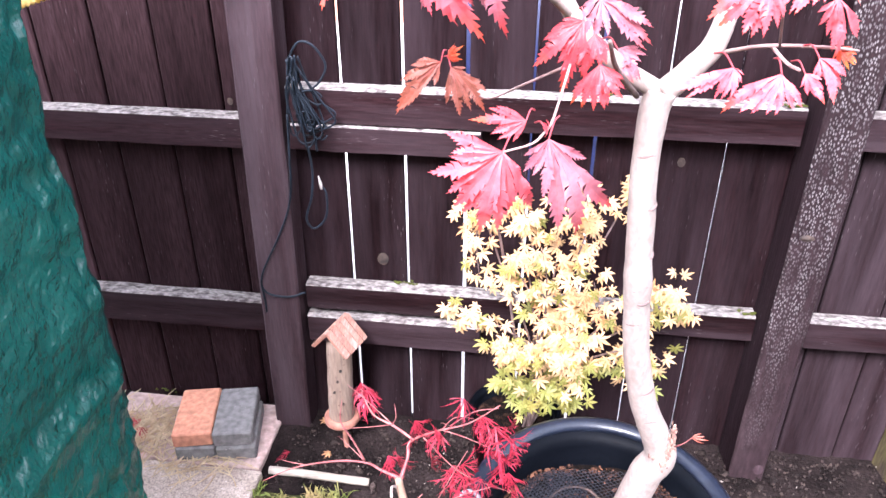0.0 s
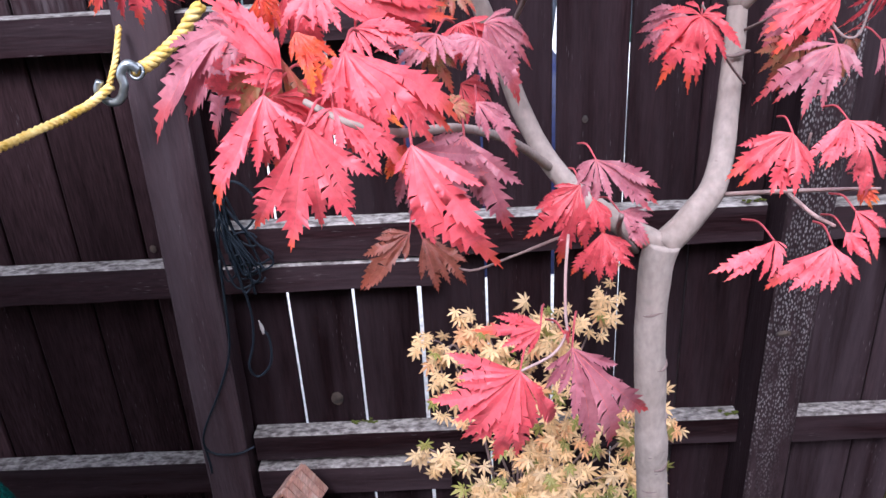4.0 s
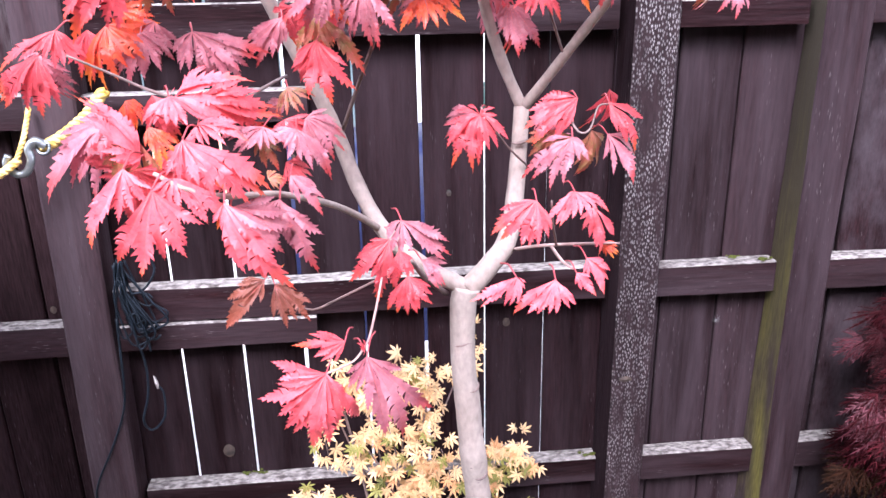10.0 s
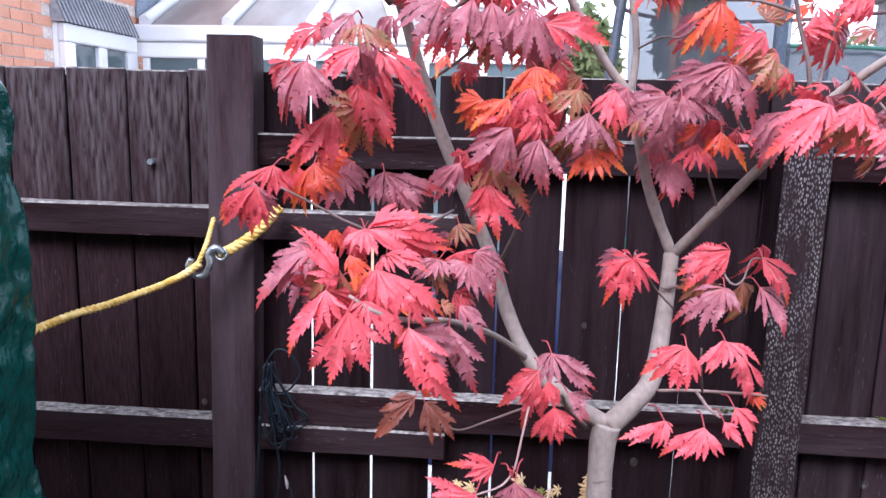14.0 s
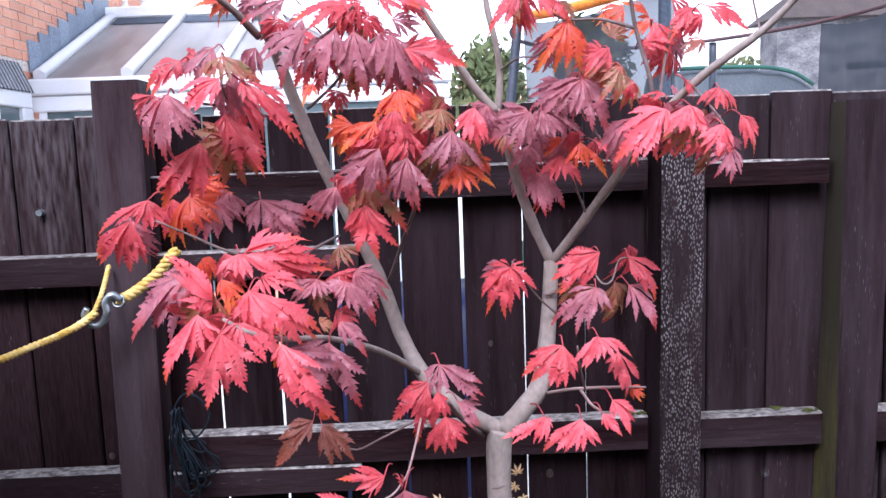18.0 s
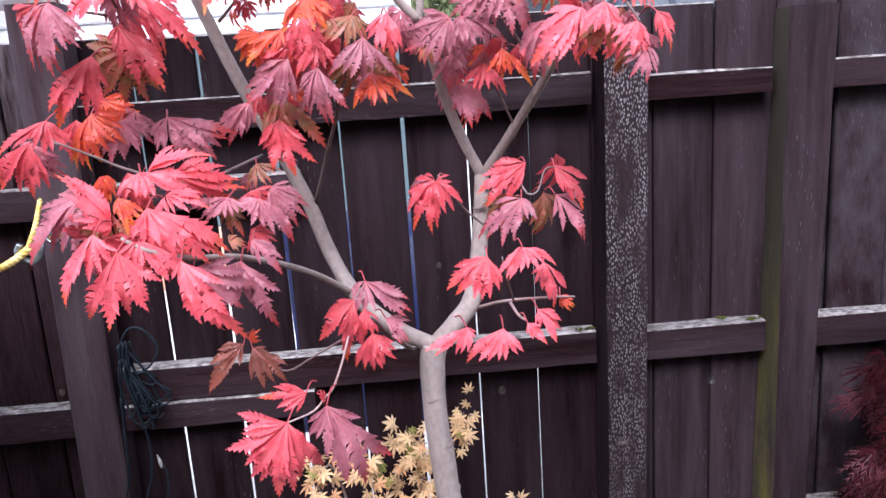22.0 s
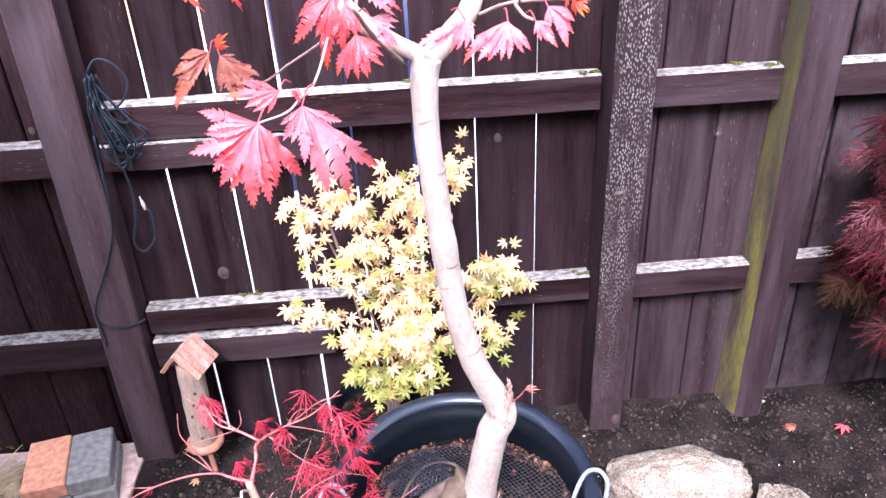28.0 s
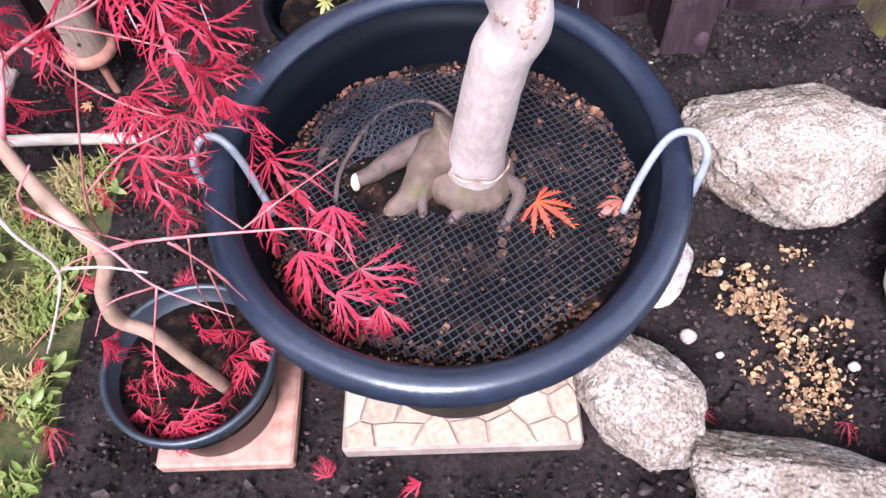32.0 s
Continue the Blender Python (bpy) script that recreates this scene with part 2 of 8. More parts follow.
knot_mat = mat("wood_knot", (0.012, 0.008, 0.007), (0.05, 0.03, 0.02), 0.7, 60)
bark = mat("smooth_grey_bark", (0.312, 0.254, 0.227), (0.240, 0.185, 0.160), 0.7, 11, (1, 1, 0.6), (0.36, 0.72), 140, 0.20, 0.30, 150, gloss=0.15,
           spots=(0.135, 0.10, 0.088), spot_scale=75, spot_size=(0.03, 0.13), spot_patch=(18, 0.46, 0.62), spot_stretch=(0.6, 0.6, 1.6))
bark_dark = mat("purple_brown_bark", (0.1800, 0.1232, 0.1148), (0.1080, 0.0723, 0.0656), 0.6, 14, gloss=0.3)
bark_wound = mat("healed_bark_wound", (0.36, 0.24, 0.185), (0.13, 0.062, 0.048), 0.85, 90, (1, 1, 0.6), (0.35, 0.6), 120, 0.4, 0.9, 60)
bark_moss = mat("mossy_root_bark", (0.074, 0.046, 0.031), (0.056, 0.043, 0.014), 0.8, 26, (1, 1, 1), (0.56, 0.70), 90, 0.35, 0.8)
bark_tan = mat("tan_bark", (0.27, 0.172, 0.118), (0.19, 0.112, 0.078), 0.6, 30)
bark_twig = mat("pale_twig_bark", (0.34, 0.24, 0.22), (0.24, 0.13, 0.12), 0.6, 30)
bark_red = mat("pink_twig_bark", (0.20, 0.042, 0.045), (0.28, 0.11, 0.10), 0.6, 26)
root_mat = mat("bare_root", (0.066, 0.038, 0.029), (0.026, 0.015, 0.012), 0.8, 60, bump=0.9)
root_cut = mat("sawn_root_end", (0.42, 0.34, 0.28), (0.25, 0.15, 0.10), 0.8, 60)
leaf_red = mat("red_leaf", (0.66, 0.085, 0.100), (0.50, 0.056, 0.074), 0.4, 5, (1, 1, 1), (0.35, 0.7), 22, 0.16, 0.25, 14, vary=0.14, thin=0.35, gloss=0.36, tip=(0.66, 0.09, 0.03, 1.28), island=0.20)
leaf_pink = mat("coral_red_leaf", (0.87, 0.155, 0.182), (0.79, 0.095, 0.122), 0.4, 5, (1, 1, 1), (0.35, 0.7), 22, 0.16, 0.25, 14, vary=0.14, thin=0.35, gloss=0.36, tip=(0.70, 0.10, 0.04, 1.34), island=0.20)
leaf_dusk = mat("plum_red_leaf", (0.46, 0.165, 0.195), (0.34, 0.092, 0.125), 0.4, 5, (1, 1, 1), (0.35, 0.7), 22, 0.16, 0.25, 14, vary=0.14, thin=0.35, gloss=0.36, tip=(0.44, 0.05, 0.05, 1.25), island=0.20)
leaf_orange = mat("orange_leaf", (0.6600, 0.0966, 0.0322), (0.6200, 0.0644, 0.0460), 0.4, 5, (1, 1, 1), (0.35, 0.7), 22, 0.16, 0.25, 14, vary=0.14, thin=0.35, gloss=0.36, tip=(0.74, 0.20, 0.03, 1.2), island=0.20)
leaf_olive = mat("olive_tinged_leaf", (0.25, 0.145, 0.055), (0.42, 0.095, 0.075), 0.4, 5, (1, 1, 1), (0.35, 0.7), 22, 0.16, 0.25, 14, vary=0.14, thin=0.35, gloss=0.5, tip=(0.46, 0.06, 0.04, 1.2), island=0.20)
leaf_vein = mat("pale_leaf_rib", (0.66, 0.16, 0.15), (0.50, 0.10, 0.10), 0.5, 12, vary=0.15, thin=0.3, gloss=0.3, bump=0)
stalk_red = mat("red_leaf_stalk", (0.36, 0.055, 0.065), (0.28, 0.040, 0.050), 0.5, 20, bump=0, gloss=0.3)
leaf_brown = mat("withered_brown_leaf", (0.27, 0.080, 0.050), (0.36, 0.110, 0.075), 0.4, 5, (1, 1, 1), (0.35, 0.7), 22, 0.16, 0.25, 14, vary=0.14, thin=0.35, gloss=0.5, tip=(0.40, 0.09, 0.05, 1.3), island=0.20)
leaf_gold = mat("pale_gold_leaf", (0.69, 0.475, 0.262), (0.64, 0.375, 0.150), 0.5, 20, (1, 1, 1), (0.4, 0.7), 60, 0.12, 0.1, 60, vary=0.15, thin=0.4, gloss=0.35, island=0.25)
leaf_blush = mat("blush_gold_leaf", (0.64, 0.30, 0.14), (0.68, 0.41, 0.19), 0.5, 20, (1, 1, 1), (0.4, 0.7), 60, 0.12, 0.1, 60, vary=0.2, thin=0.4, gloss=0.35, island=0.25)
leaf_lime = mat("yellow_green_leaf", (0.20, 0.21, 0.048), (0.34, 0.28, 0.080), 0.5, 16, (1, 1, 1), (0.4, 0.7), 60, 0.15, 0.1, 60, vary=0.25, thin=0.35, gloss=0.35)
lace_red = mat("scarlet_lace_leaf", (0.37, 0.026, 0.050), (0.22, 0.010, 0.026), 0.5, 20, vary=0.32, thin=0.35, gloss=0.3, bump=0)
# wine darkened for the crown's shaded inside, the rose tint for its sky-lit top
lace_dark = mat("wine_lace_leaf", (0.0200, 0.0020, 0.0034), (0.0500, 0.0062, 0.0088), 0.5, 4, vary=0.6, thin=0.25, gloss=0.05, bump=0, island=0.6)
lace_rose_lit = mat("sky_lit_rose_lace_leaf", (0.125, 0.027, 0.038), (0.060, 0.010, 0.016), 0.5, 4, vary=0.3, thin=0.2, gloss=0.18, bump=0, island=0.35)
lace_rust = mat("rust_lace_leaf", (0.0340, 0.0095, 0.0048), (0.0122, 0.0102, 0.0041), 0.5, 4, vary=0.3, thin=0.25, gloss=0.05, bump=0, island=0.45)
# one plastic: the inner wall's shade and the rim's sky sheen are coloured in
tub_mat = mat("black_plastic_in_shade", (0.0018, 0.0023, 0.0036), (0.0032, 0.0040, 0.0056), 0.5, 5, (1, 1, 1), (0.4, 0.7), 120, 0.3, 0.06, 300, gloss=0.04)
rim_mat = mat("sky_lit_rim_plastic", (0.0075, 0.010, 0.018), (0.012, 0.0155, 0.026), 0.30, 5, (1, 1, 1), (0.4, 0.7), 120, 0.3, 0.10, 160, gloss=0.36,
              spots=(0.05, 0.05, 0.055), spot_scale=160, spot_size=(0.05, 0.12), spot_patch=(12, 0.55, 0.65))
pot_mat = mat("slate_blue_plastic", (0.0075, 0.0108, 0.0155), (0.0115, 0.0150, 0.0200), 0.42, 5, bump=0.05)
net_mat = mat("black_netting", (0.020, 0.021, 0.028), (0.006, 0.007, 0.010), 0.4, 9, bump=0, gloss=0.3)
soil = mat("dark_soil", (0.0060, 0.0043, 0.0042), (0.0225, 0.0158, 0.0150), 0.95, 10, (1, 1, 1), (0.35, 0.75), 130, 0.5, 1.0, 120, gloss=0.04)
compost = mat("potting_compost", (0.0030, 0.0018, 0.0015), (0.0260, 0.0125, 0.0078), 0.95, 50, (1, 1, 1), (0.5, 0.75), 160, 0.6, 1.0, 160, gloss=0.08)
stone = mat("pitted_limestone", (0.240, 0.199, 0.166), (0.135, 0.102, 0.078), 0.95, 16, (1, 1, 1), (0.36, 0.66), 210, 0.55, 1.0, 160, spots=(0.040, 0.029, 0.023),
            spot_scale=150, spot_size=(0.06, 0.36), spot_patch=(26, 0.40, 0.58), gloss=0.1, deep=0.006)
stone_white = mat("white_limestone", (0.310, 0.270, 0.238), (0.215, 0.180, 0.156), 0.9, 14, bump=0.9, bump_scale=150, gloss=0.2)
gravel_mat = mat("soil_grit", (0.0400, 0.0290, 0.0250), (0.0080, 0.0056, 0.0052), 0.95, 50, (1, 1, 1), (0.35, 0.6), gloss=0.1, island=0.6)
bark_chip = mat("bark_crumb", (0.11, 0.050, 0.030), (0.024, 0.013, 0.010), 0.95, 50, gloss=0.1, island=0.6)
concrete = mat("speckled_concrete", (0.38, 0.31, 0.262), (0.25, 0.198, 0.165), 0.9, 12, (1, 1, 1), (0.4, 0.7), 200, 0.5, 0.6, 200, gloss=0.2, spots=(0.62, 0.54, 0.48), spot_scale=170, spot_size=(0.05, 0.30), spot_patch=(60, 0.50, 0.62))
sandstone = mat("cream_paving", (0.2927, 0.2104, 0.1514), (0.2258, 0.1571, 0.1112), 0.85, 9, (1, 1, 1), (0.4, 0.7), 120, 0.25, 0.5, 90, gloss=0.2)
groove = mat("paving_groove", (0.1795, 0.1319, 0.1046), (0.1417, 0.1001, 0.0819), 0.9, 30)
terracotta = mat("terracotta", (0.2890, 0.1470, 0.1071), (0.2196, 0.1189, 0.0928), 0.85, 12, bump=0.3, gloss=0.25)
brick_orange = mat("orange_clay_block", (0.50, 0.222, 0.140), (0.45, 0.198, 0.126), 0.85, 40, bump=0.5, gloss=0.25)
brick_grey = mat("grey_clay_block", (0.205, 0.192, 0.182), (0.175, 0.163, 0.155), 0.85, 40, bump=0.5, gloss=0.15, spots=(0.5, 0.47, 0.44), spot_scale=120, spot_size=(0.06, 0.20), spot_patch=(40, 0.56, 0.66))
pink_slab = mat("pinkish_slab", (0.4872, 0.3364, 0.3016), (0.3828, 0.2900, 0.2610), 0.9, 14, bump=0.5, gloss=0.25)
straw = mat("dry_straw", (0.50, 0.39, 0.25), (0.30, 0.20, 0.11), 0.8, 30)
grass_mat = mat("grass_blade", (0.120, 0.150, 0.026), (0.27, 0.20, 0.085), 0.6, 9, (1, 1, 1), (0.42, 0.62), 60, 0.3, 0, vary=0.2, thin=0.3, island=0.3)
weed_mat = mat("weed_leaf", (0.100, 0.150, 0.022), (0.180, 0.200, 0.045), 0.55, 40, vary=0.2, thin=0.3, bump=0)
lawn = mat("lawn", (0.026, 0.030, 0.010), (0.045, 0.036, 0.017), 0.95, 40, bump=1.0, bump_scale=90, gloss=0.1)
patio = mat("pale_patio", (0.62, 0.60, 0.58), (0.52, 0.50, 0.48), 0.9, 3, bump=0.2)
tarp_mat = mat("green_tarpaulin", (0.0024, 0.050, 0.042), (0.0048, 0.074, 0.062), 0.20, 6, (1, 1, 0.8), (0.4, 0.7), 200, 0.08, 0.9, 20, gloss=0.55, deep=0.028)
rope_mat = mat("yellow_rope", (0.6800, 0.4000, 0.0480), (0.6400, 0.4800, 0.2000), 0.55, 60)
steel = mat("galvanised_steel", (0.4000, 0.4240, 0.4400), (0.3040, 0.3200, 0.3360), 0.35, 20, metal=0.8, bump=0.05)
grey_plastic = mat("pale_grey_plastic", (0.1413, 0.1491, 0.1653), (0.1105, 0.1168, 0.1303), 0.4, 20, bump=0.05)
cable_mat = mat("black_cable", (0.008, 0.011, 0.016), (0.012, 0.016, 0.022), 0.5, 20, bump=0, gloss=0.12)
cable_end = mat("frayed_tape", (0.40, 0.36, 0.34), (0.2, 0.17, 0.16), 0.8, 60)
log_mat = mat("bare_log", (0.185, 0.130, 0.098), (0.130, 0.085, 0.062), 0.8, 12, (3, 3, 0.4), (0.4, 0.7), 60, 0.3, 0.5, 60, spots=(0.10, 0.05, 0.035), spot_scale=55, spot_size=(0.08, 0.16))
shingle_mat = mat("rough_roof_slat", (0.250, 0.120, 0.088), (0.31, 0.205, 0.170), 0.85, 20, (3, 0.6, 1), (0.45, 0.75), 90, 0.4, 0.6, 70)
cedar = mat("reddish_board", (0.285, 0.120, 0.080), (0.215, 0.088, 0.060), 0.8, 12, bump=0.3)
stick_mat = mat("bleached_stick", (0.2898, 0.2525, 0.2104), (0.2104, 0.1730, 0.1356), 0.8, 20, (0.4, 2, 2), bump=0.4)
dry_leaf = mat("dried_tan_leaf", (0.40, 0.235, 0.115), (0.085, 0.038, 0.018), 0.8, 200, vary=0.3, thin=0.2, island=0.55)
label_mat = mat("plant_label", (0.5250, 0.5390, 0.5600), (0.4550, 0.4690, 0.4900), 0.4, 20, bump=0)
white_frame = mat("white_upvc", (0.82, 0.82, 0.83), (0.78, 0.78, 0.80), 0.3, 3, fine_amount=0.03, bump=0)
brick_wall = mat("red_house_brick", (0.72, 0.37, 0.25), (0.60, 0.27, 0.17), 0.85, 3, (1, 1, 1), (0.35, 0.7), 60, 0.12, 0.3, vary=0.1, island=0.12)
mortar = mat("pale_mortar", (0.68, 0.60, 0.54), (0.60, 0.52, 0.47), 0.9, 10)
roof_sheet = mat("polycarbonate_sheet", (0.20, 0.178, 0.165), (0.34, 0.325, 0.325), 0.3, 2, (2, 0.5, 1), fine_amount=0.05, bump=0)
slate_clad = mat("grey_cladding", (0.34, 0.34, 0.37), (0.26, 0.26, 0.29), 0.7, 4)
lead = mat("lead_flashing", (0.26, 0.30, 0.36), (0.20, 0.24, 0.30), 0.5, 4)
pole_mat = mat("dark_padded_pole", (0.045, 0.052, 0.070), (0.06, 0.07, 0.09), 0.5, 6, bump=0)
pole_grey = mat("grey_padded_pole", (0.065, 0.080, 0.105), (0.05, 0.062, 0.085), 0.6, 6, bump=0, gloss=0.2)
pad_orange = mat("orange_pad", (0.85, 0.26, 0.02), (0.75, 0.20, 0.02), 0.5, 5, bump=0)
trim_red = mat("net_edge_band", (0.085, 0.042, 0.044), (0.065, 0.030, 0.032), 0.7, 5)
pad_green = mat("green_pad", (0.018, 0.060, 0.042), (0.024, 0.040, 0.040), 0.7, 3, gloss=0.2)
roof_tile = mat("brown_roof_tile", (0.0675, 0.0495, 0.0450), (0.0450, 0.0338, 0.0315), 0.9, 2)
render_grey = mat("grey_render", (0.20, 0.185, 0.185), (0.085, 0.080, 0.086), 0.9, 2.2, (1, 1, 1.6), (0.38, 0.66), 14, 0.4)
far_leaf = mat("far_foliage", (0.075, 0.10, 0.035), (0.12, 0.12, 0.04), 0.8, 2, vary=0.2)
stack_grey = mat("grey_cover", (0.075, 0.085, 0.095), (0.045, 0.055, 0.065), 0.6, 3, bump=0.3)
band_green = mat("green_band", (0.014, 0.085, 0.055), (0.010, 0.060, 0.045), 0.6, 5, bump=0)
navy_sheet = mat("navy_sheet", (0.006, 0.008, 0.030), (0.009, 0.012, 0.045), 0.5, 4, bump=0.2, gloss=0.2)
blocker_wall = mat("blocker_render", (0.26, 0.24, 0.22), (0.20, 0.185, 0.17), 0.9, 2)
web_mat = mat("old_web", (0.1050, 0.1020, 0.1020), (0.0750, 0.0720, 0.0720), 0.9, 60)

netting = bpy.data.materials.new("sheer_netting")
netting.use_nodes = True
nn, nl = netting.node_tree.nodes, netting.node_tree.links
nn["Principled BSDF"].inputs["Base Color"].default_value = (0.030, 0.036, 0.048, 1)
nn["Principled BSDF"].inputs["Roughness"].default_value = 0.8
clear, some = nn.new("ShaderNodeBsdfTransparent"), nn.new("ShaderNodeMixShader")
some.inputs[0].default_value = 0.86
nl.new(clear.outputs[0], some.inputs[1])
nl.new(nn["Principled BSDF"].outputs[0], some.inputs[2])
nl.new(some.outputs[0], nn["Material Output"].inputs["Surface"])

sheer = netting.copy()
sheer.name = "thin_netting"
next(n for n in sheer.node_tree.nodes if n.type == 'MIX_SHADER').inputs[0].default_value = 0.09

glass = bpy.data.materials.new("window_glass")
glass.use_nodes = True
gb = glass.node_tree.nodes["Principled BSDF"]
gb.inputs["Base Color"].default_value = (0.10, 0.13, 0.14, 1)
gb.inputs["Roughness"].default_value = 0.05
gb.inputs["Specular IOR Level"].default_value = 0.8

# ---------- builders ----------
WORLD = {}


def put(ob, parent, m=Matrix()):
    ob.matrix_basis = m
    WORLD[ob] = m
    if parent is not None:
        ob.parent = parent
        ob.matrix_parent_inverse = WORLD[parent].inverted()
    return ob


def thing(name, place, label, category, group="", kind=""):
    ob = new(name)
    ob.empty_display_size = 0.05
    return tagged(put(ob, None, Matrix.Translation(place)), label, category, group, kind)


def mesh_of(name, bm, *materials, smooth=False):
    me = bpy.data.meshes.new(name)
    bm.normal_update()
    bm.to_mesh(me)
    bm.free()
    for m in materials:
        me.materials.append(m)
    if smooth:
        me.polygons.foreach_set("use_smooth", [True] * len(me.polygons))
    return me


def part(name, bm, material, parent, label="", m=Matrix(), smooth=False, kind=""):
    me = bm if isinstance(bm, bpy.types.Mesh) else mesh_of(name, bm, *(material if isinstance(material, tuple) else (material,)), smooth=smooth)
    return tagged(put(new(name, me), parent, m), label, kind=kind)


def solo(name, bm, material, label, category, m=Matrix(), smooth=False, group="", kind=""):
    return tagged(part(name, bm, material, None, "", m, smooth), label, category, group, kind)


def box(bm, lo, hi, bevel=0.0, mi=0):
    """A box from corner to corner, with cut edges."""
    c, s = [(a + b) / 2 for a, b in zip(lo, hi)], [b - a for a, b in zip(lo, hi)]
    r = bmesh.ops.create_cube(bm, size=1, matrix=Matrix.LocRotScale(c, None, s))
    faces = {f for v in r["verts"] for f in v.link_faces}
    for f in faces:
        f.material_index = mi
    if bevel:
        edges = list({e for f in faces for e in f.edges})
        bmesh.ops.bevel(bm, geom=edges, offset=bevel, segments=1, affect='EDGES')
    return bm


def spline(pts, per=5):
    """Points along a smooth line through pts (Catmull-Rom)."""
    p = [Vector(q) for q in pts]
    p = [2 * p[0] - p[1]] + p + [2 * p[-1] - p[-2]]
    out = []
    for i in range(1, len(p) - 2):
        for k in range(per):
            t = k / per
            a, b, c, d = p[i - 1:i + 3]
            out.append(0.5 * (2 * b + (c - a) * t + (2 * a - 5 * b + 4 * c - d) * t * t + (3 * b - a - 3 * c + d) * t ** 3))
    return out + [p[-2]]


def tube(bm, pts, r0, r1=None, sides=8, per=5, lumps=0.0, cap=True, mi=0):
    """A round limb along pts; r0 may be a list of radii, one for each point."""
    line = spline(pts, per)
    n = len(line)
    if isinstance(r0, (list, tuple)):
        radii = [float(np.interp(i / per, range(len(r0)), r0)) for i in range(n)]
    else:
        radii = [r0 + ((r1 if r1 is not None else r0) - r0) * i / (n - 1) for i in range(n)]
    side = Vector((0.13, 0.94, 0.31)).normalized()
    rings = []
    for i, c in enumerate(line):
        d = (line[min(i + 1, n - 1)] - line[max(i - 1, 0)]).normalized()
        side = (side - d * side.dot(d)).normalized()
        up = d.cross(side)
        ring = []
        for k in range(sides):
            a = 2 * math.pi * k / sides
            off = side * math.cos(a) + up * math.sin(a)
            r = radii[i] * (1 + lumps * noise.noise((c + off * radii[i]) * 35))
            ring.append(bm.verts.new(c + off * r))
        rings.append(ring)
    for a, b in zip(rings, rings[1:]):
        for k in range(sides):
            f = bm.faces.new((a[k], a[(k + 1) % sides], b[(k + 1) % sides], b[k]))
            f.material_index = mi
            f.smooth = True
    if cap:
        bm.faces.new(rings[0][::-1]).material_index = mi
        bm.faces.new(rings[-1]).material_index = mi
    return bm


def lathe(bm, profile, sides=48, sx=1.0, sy=1.0, mi=0):
    """A turned body from (radius, height) pairs, smooth all round."""
    rings = [[bm.verts.new((r * sx * math.cos(2 * math.pi * k / sides), r * sy * math.sin(2 * math.pi * k / sides), z)) for k in range(sides)] for r, z in profile]
    for a, b in zip(rings, rings[1:]):
        for k in range(sides):
            f = bm.faces.new((a[k], a[(k + 1) % sides], b[(k + 1) % sides], b[k]))
            f.smooth, f.material_index = True, mi
    return bm


def aim(base, tip, size, roll=0.0, face=(0.0, -0.75, 0.65)):
    """The pose of a leaf: its stalk end at base, pointing to tip, with its upper side towards face."""
    d = (Vector(tip) - Vector(base)).normalized()
    f = Vector(face)
    z = (f - d * f.dot(d))
    z = z.normalized() if z.length > 0.05 else d.orthogonal().normalized()
    x = d.cross(z)
    m = Matrix((x, d, z)).transposed().to_4x4()
    return Matrix.Translation(base) @ m @ Matrix.Rotation(roll, 4, 'Y') @ Matrix.Scale(size, 4)


def blade(bm, angle, length, profile, droop, lift=0.03, base=(0, 0)):
    """One lobe of a leaf: a midrib with a toothed edge on both sides, bent down towards its tip."""
    c, s = math.cos(angle), math.sin(angle)
    rows = []
    for r, w in profile:
        r, w = r * length, w * length
        z = -droop * r * r
        mid = (base[0] + s * r, base[1] + c * r, z - lift * min(w * 6, 1))
        if w < 1e-4:
            v = bm.verts.new(mid)
            rows.append((v, v, v))
        else:
            rows.append((bm.verts.new((mid[0] - c * w, mid[1] + s * w, z)), bm.verts.new(mid), bm.verts.new((mid[0] + c * w, mid[1] - s * w, z))))
    for a, b in zip(rows, rows[1:]):
        for i in (0, 1):
            q = []
            for v in (a[i], a[i + 1], b[i + 1], b[i]):
                if v not in q:
                    q.append(v)
            if len(q) > 2:
                f = bm.faces.new(q)
                f.smooth = True


# one edge of a lobe: place along the rib, how far the tooth points forward, half width
LOBE = ((0.0, 0.0, 0.012), (0.12, 0.0, 0.031), (0.26, 0.0, 0.064), (0.35, 0.0, 0.092), (0.43, 0.048, 0.145), (0.456, 0.0, 0.108), (0.53, 0.054, 0.178), (0.557, 0.0, 0.118), (0.625, 0.054, 0.193), (0.652, 0.0, 0.113),
        (0.705, 0.052, 0.170), (0.732, 0.0, 0.091), (0.78, 0.046, 0.136), (0.807, 0.0, 0.062), (0.85, 0.038, 0.089), (0.877, 0.0, 0.034), (0.915, 0.028, 0.047), (0.942, 0.0, 0.013), (1.0, 0.0, 0.001))
STAR = ((0.0, 0.0), (0.25, 0.085), (0.50, 0.145), (0.75, 0.085), (1.0, 0.0))


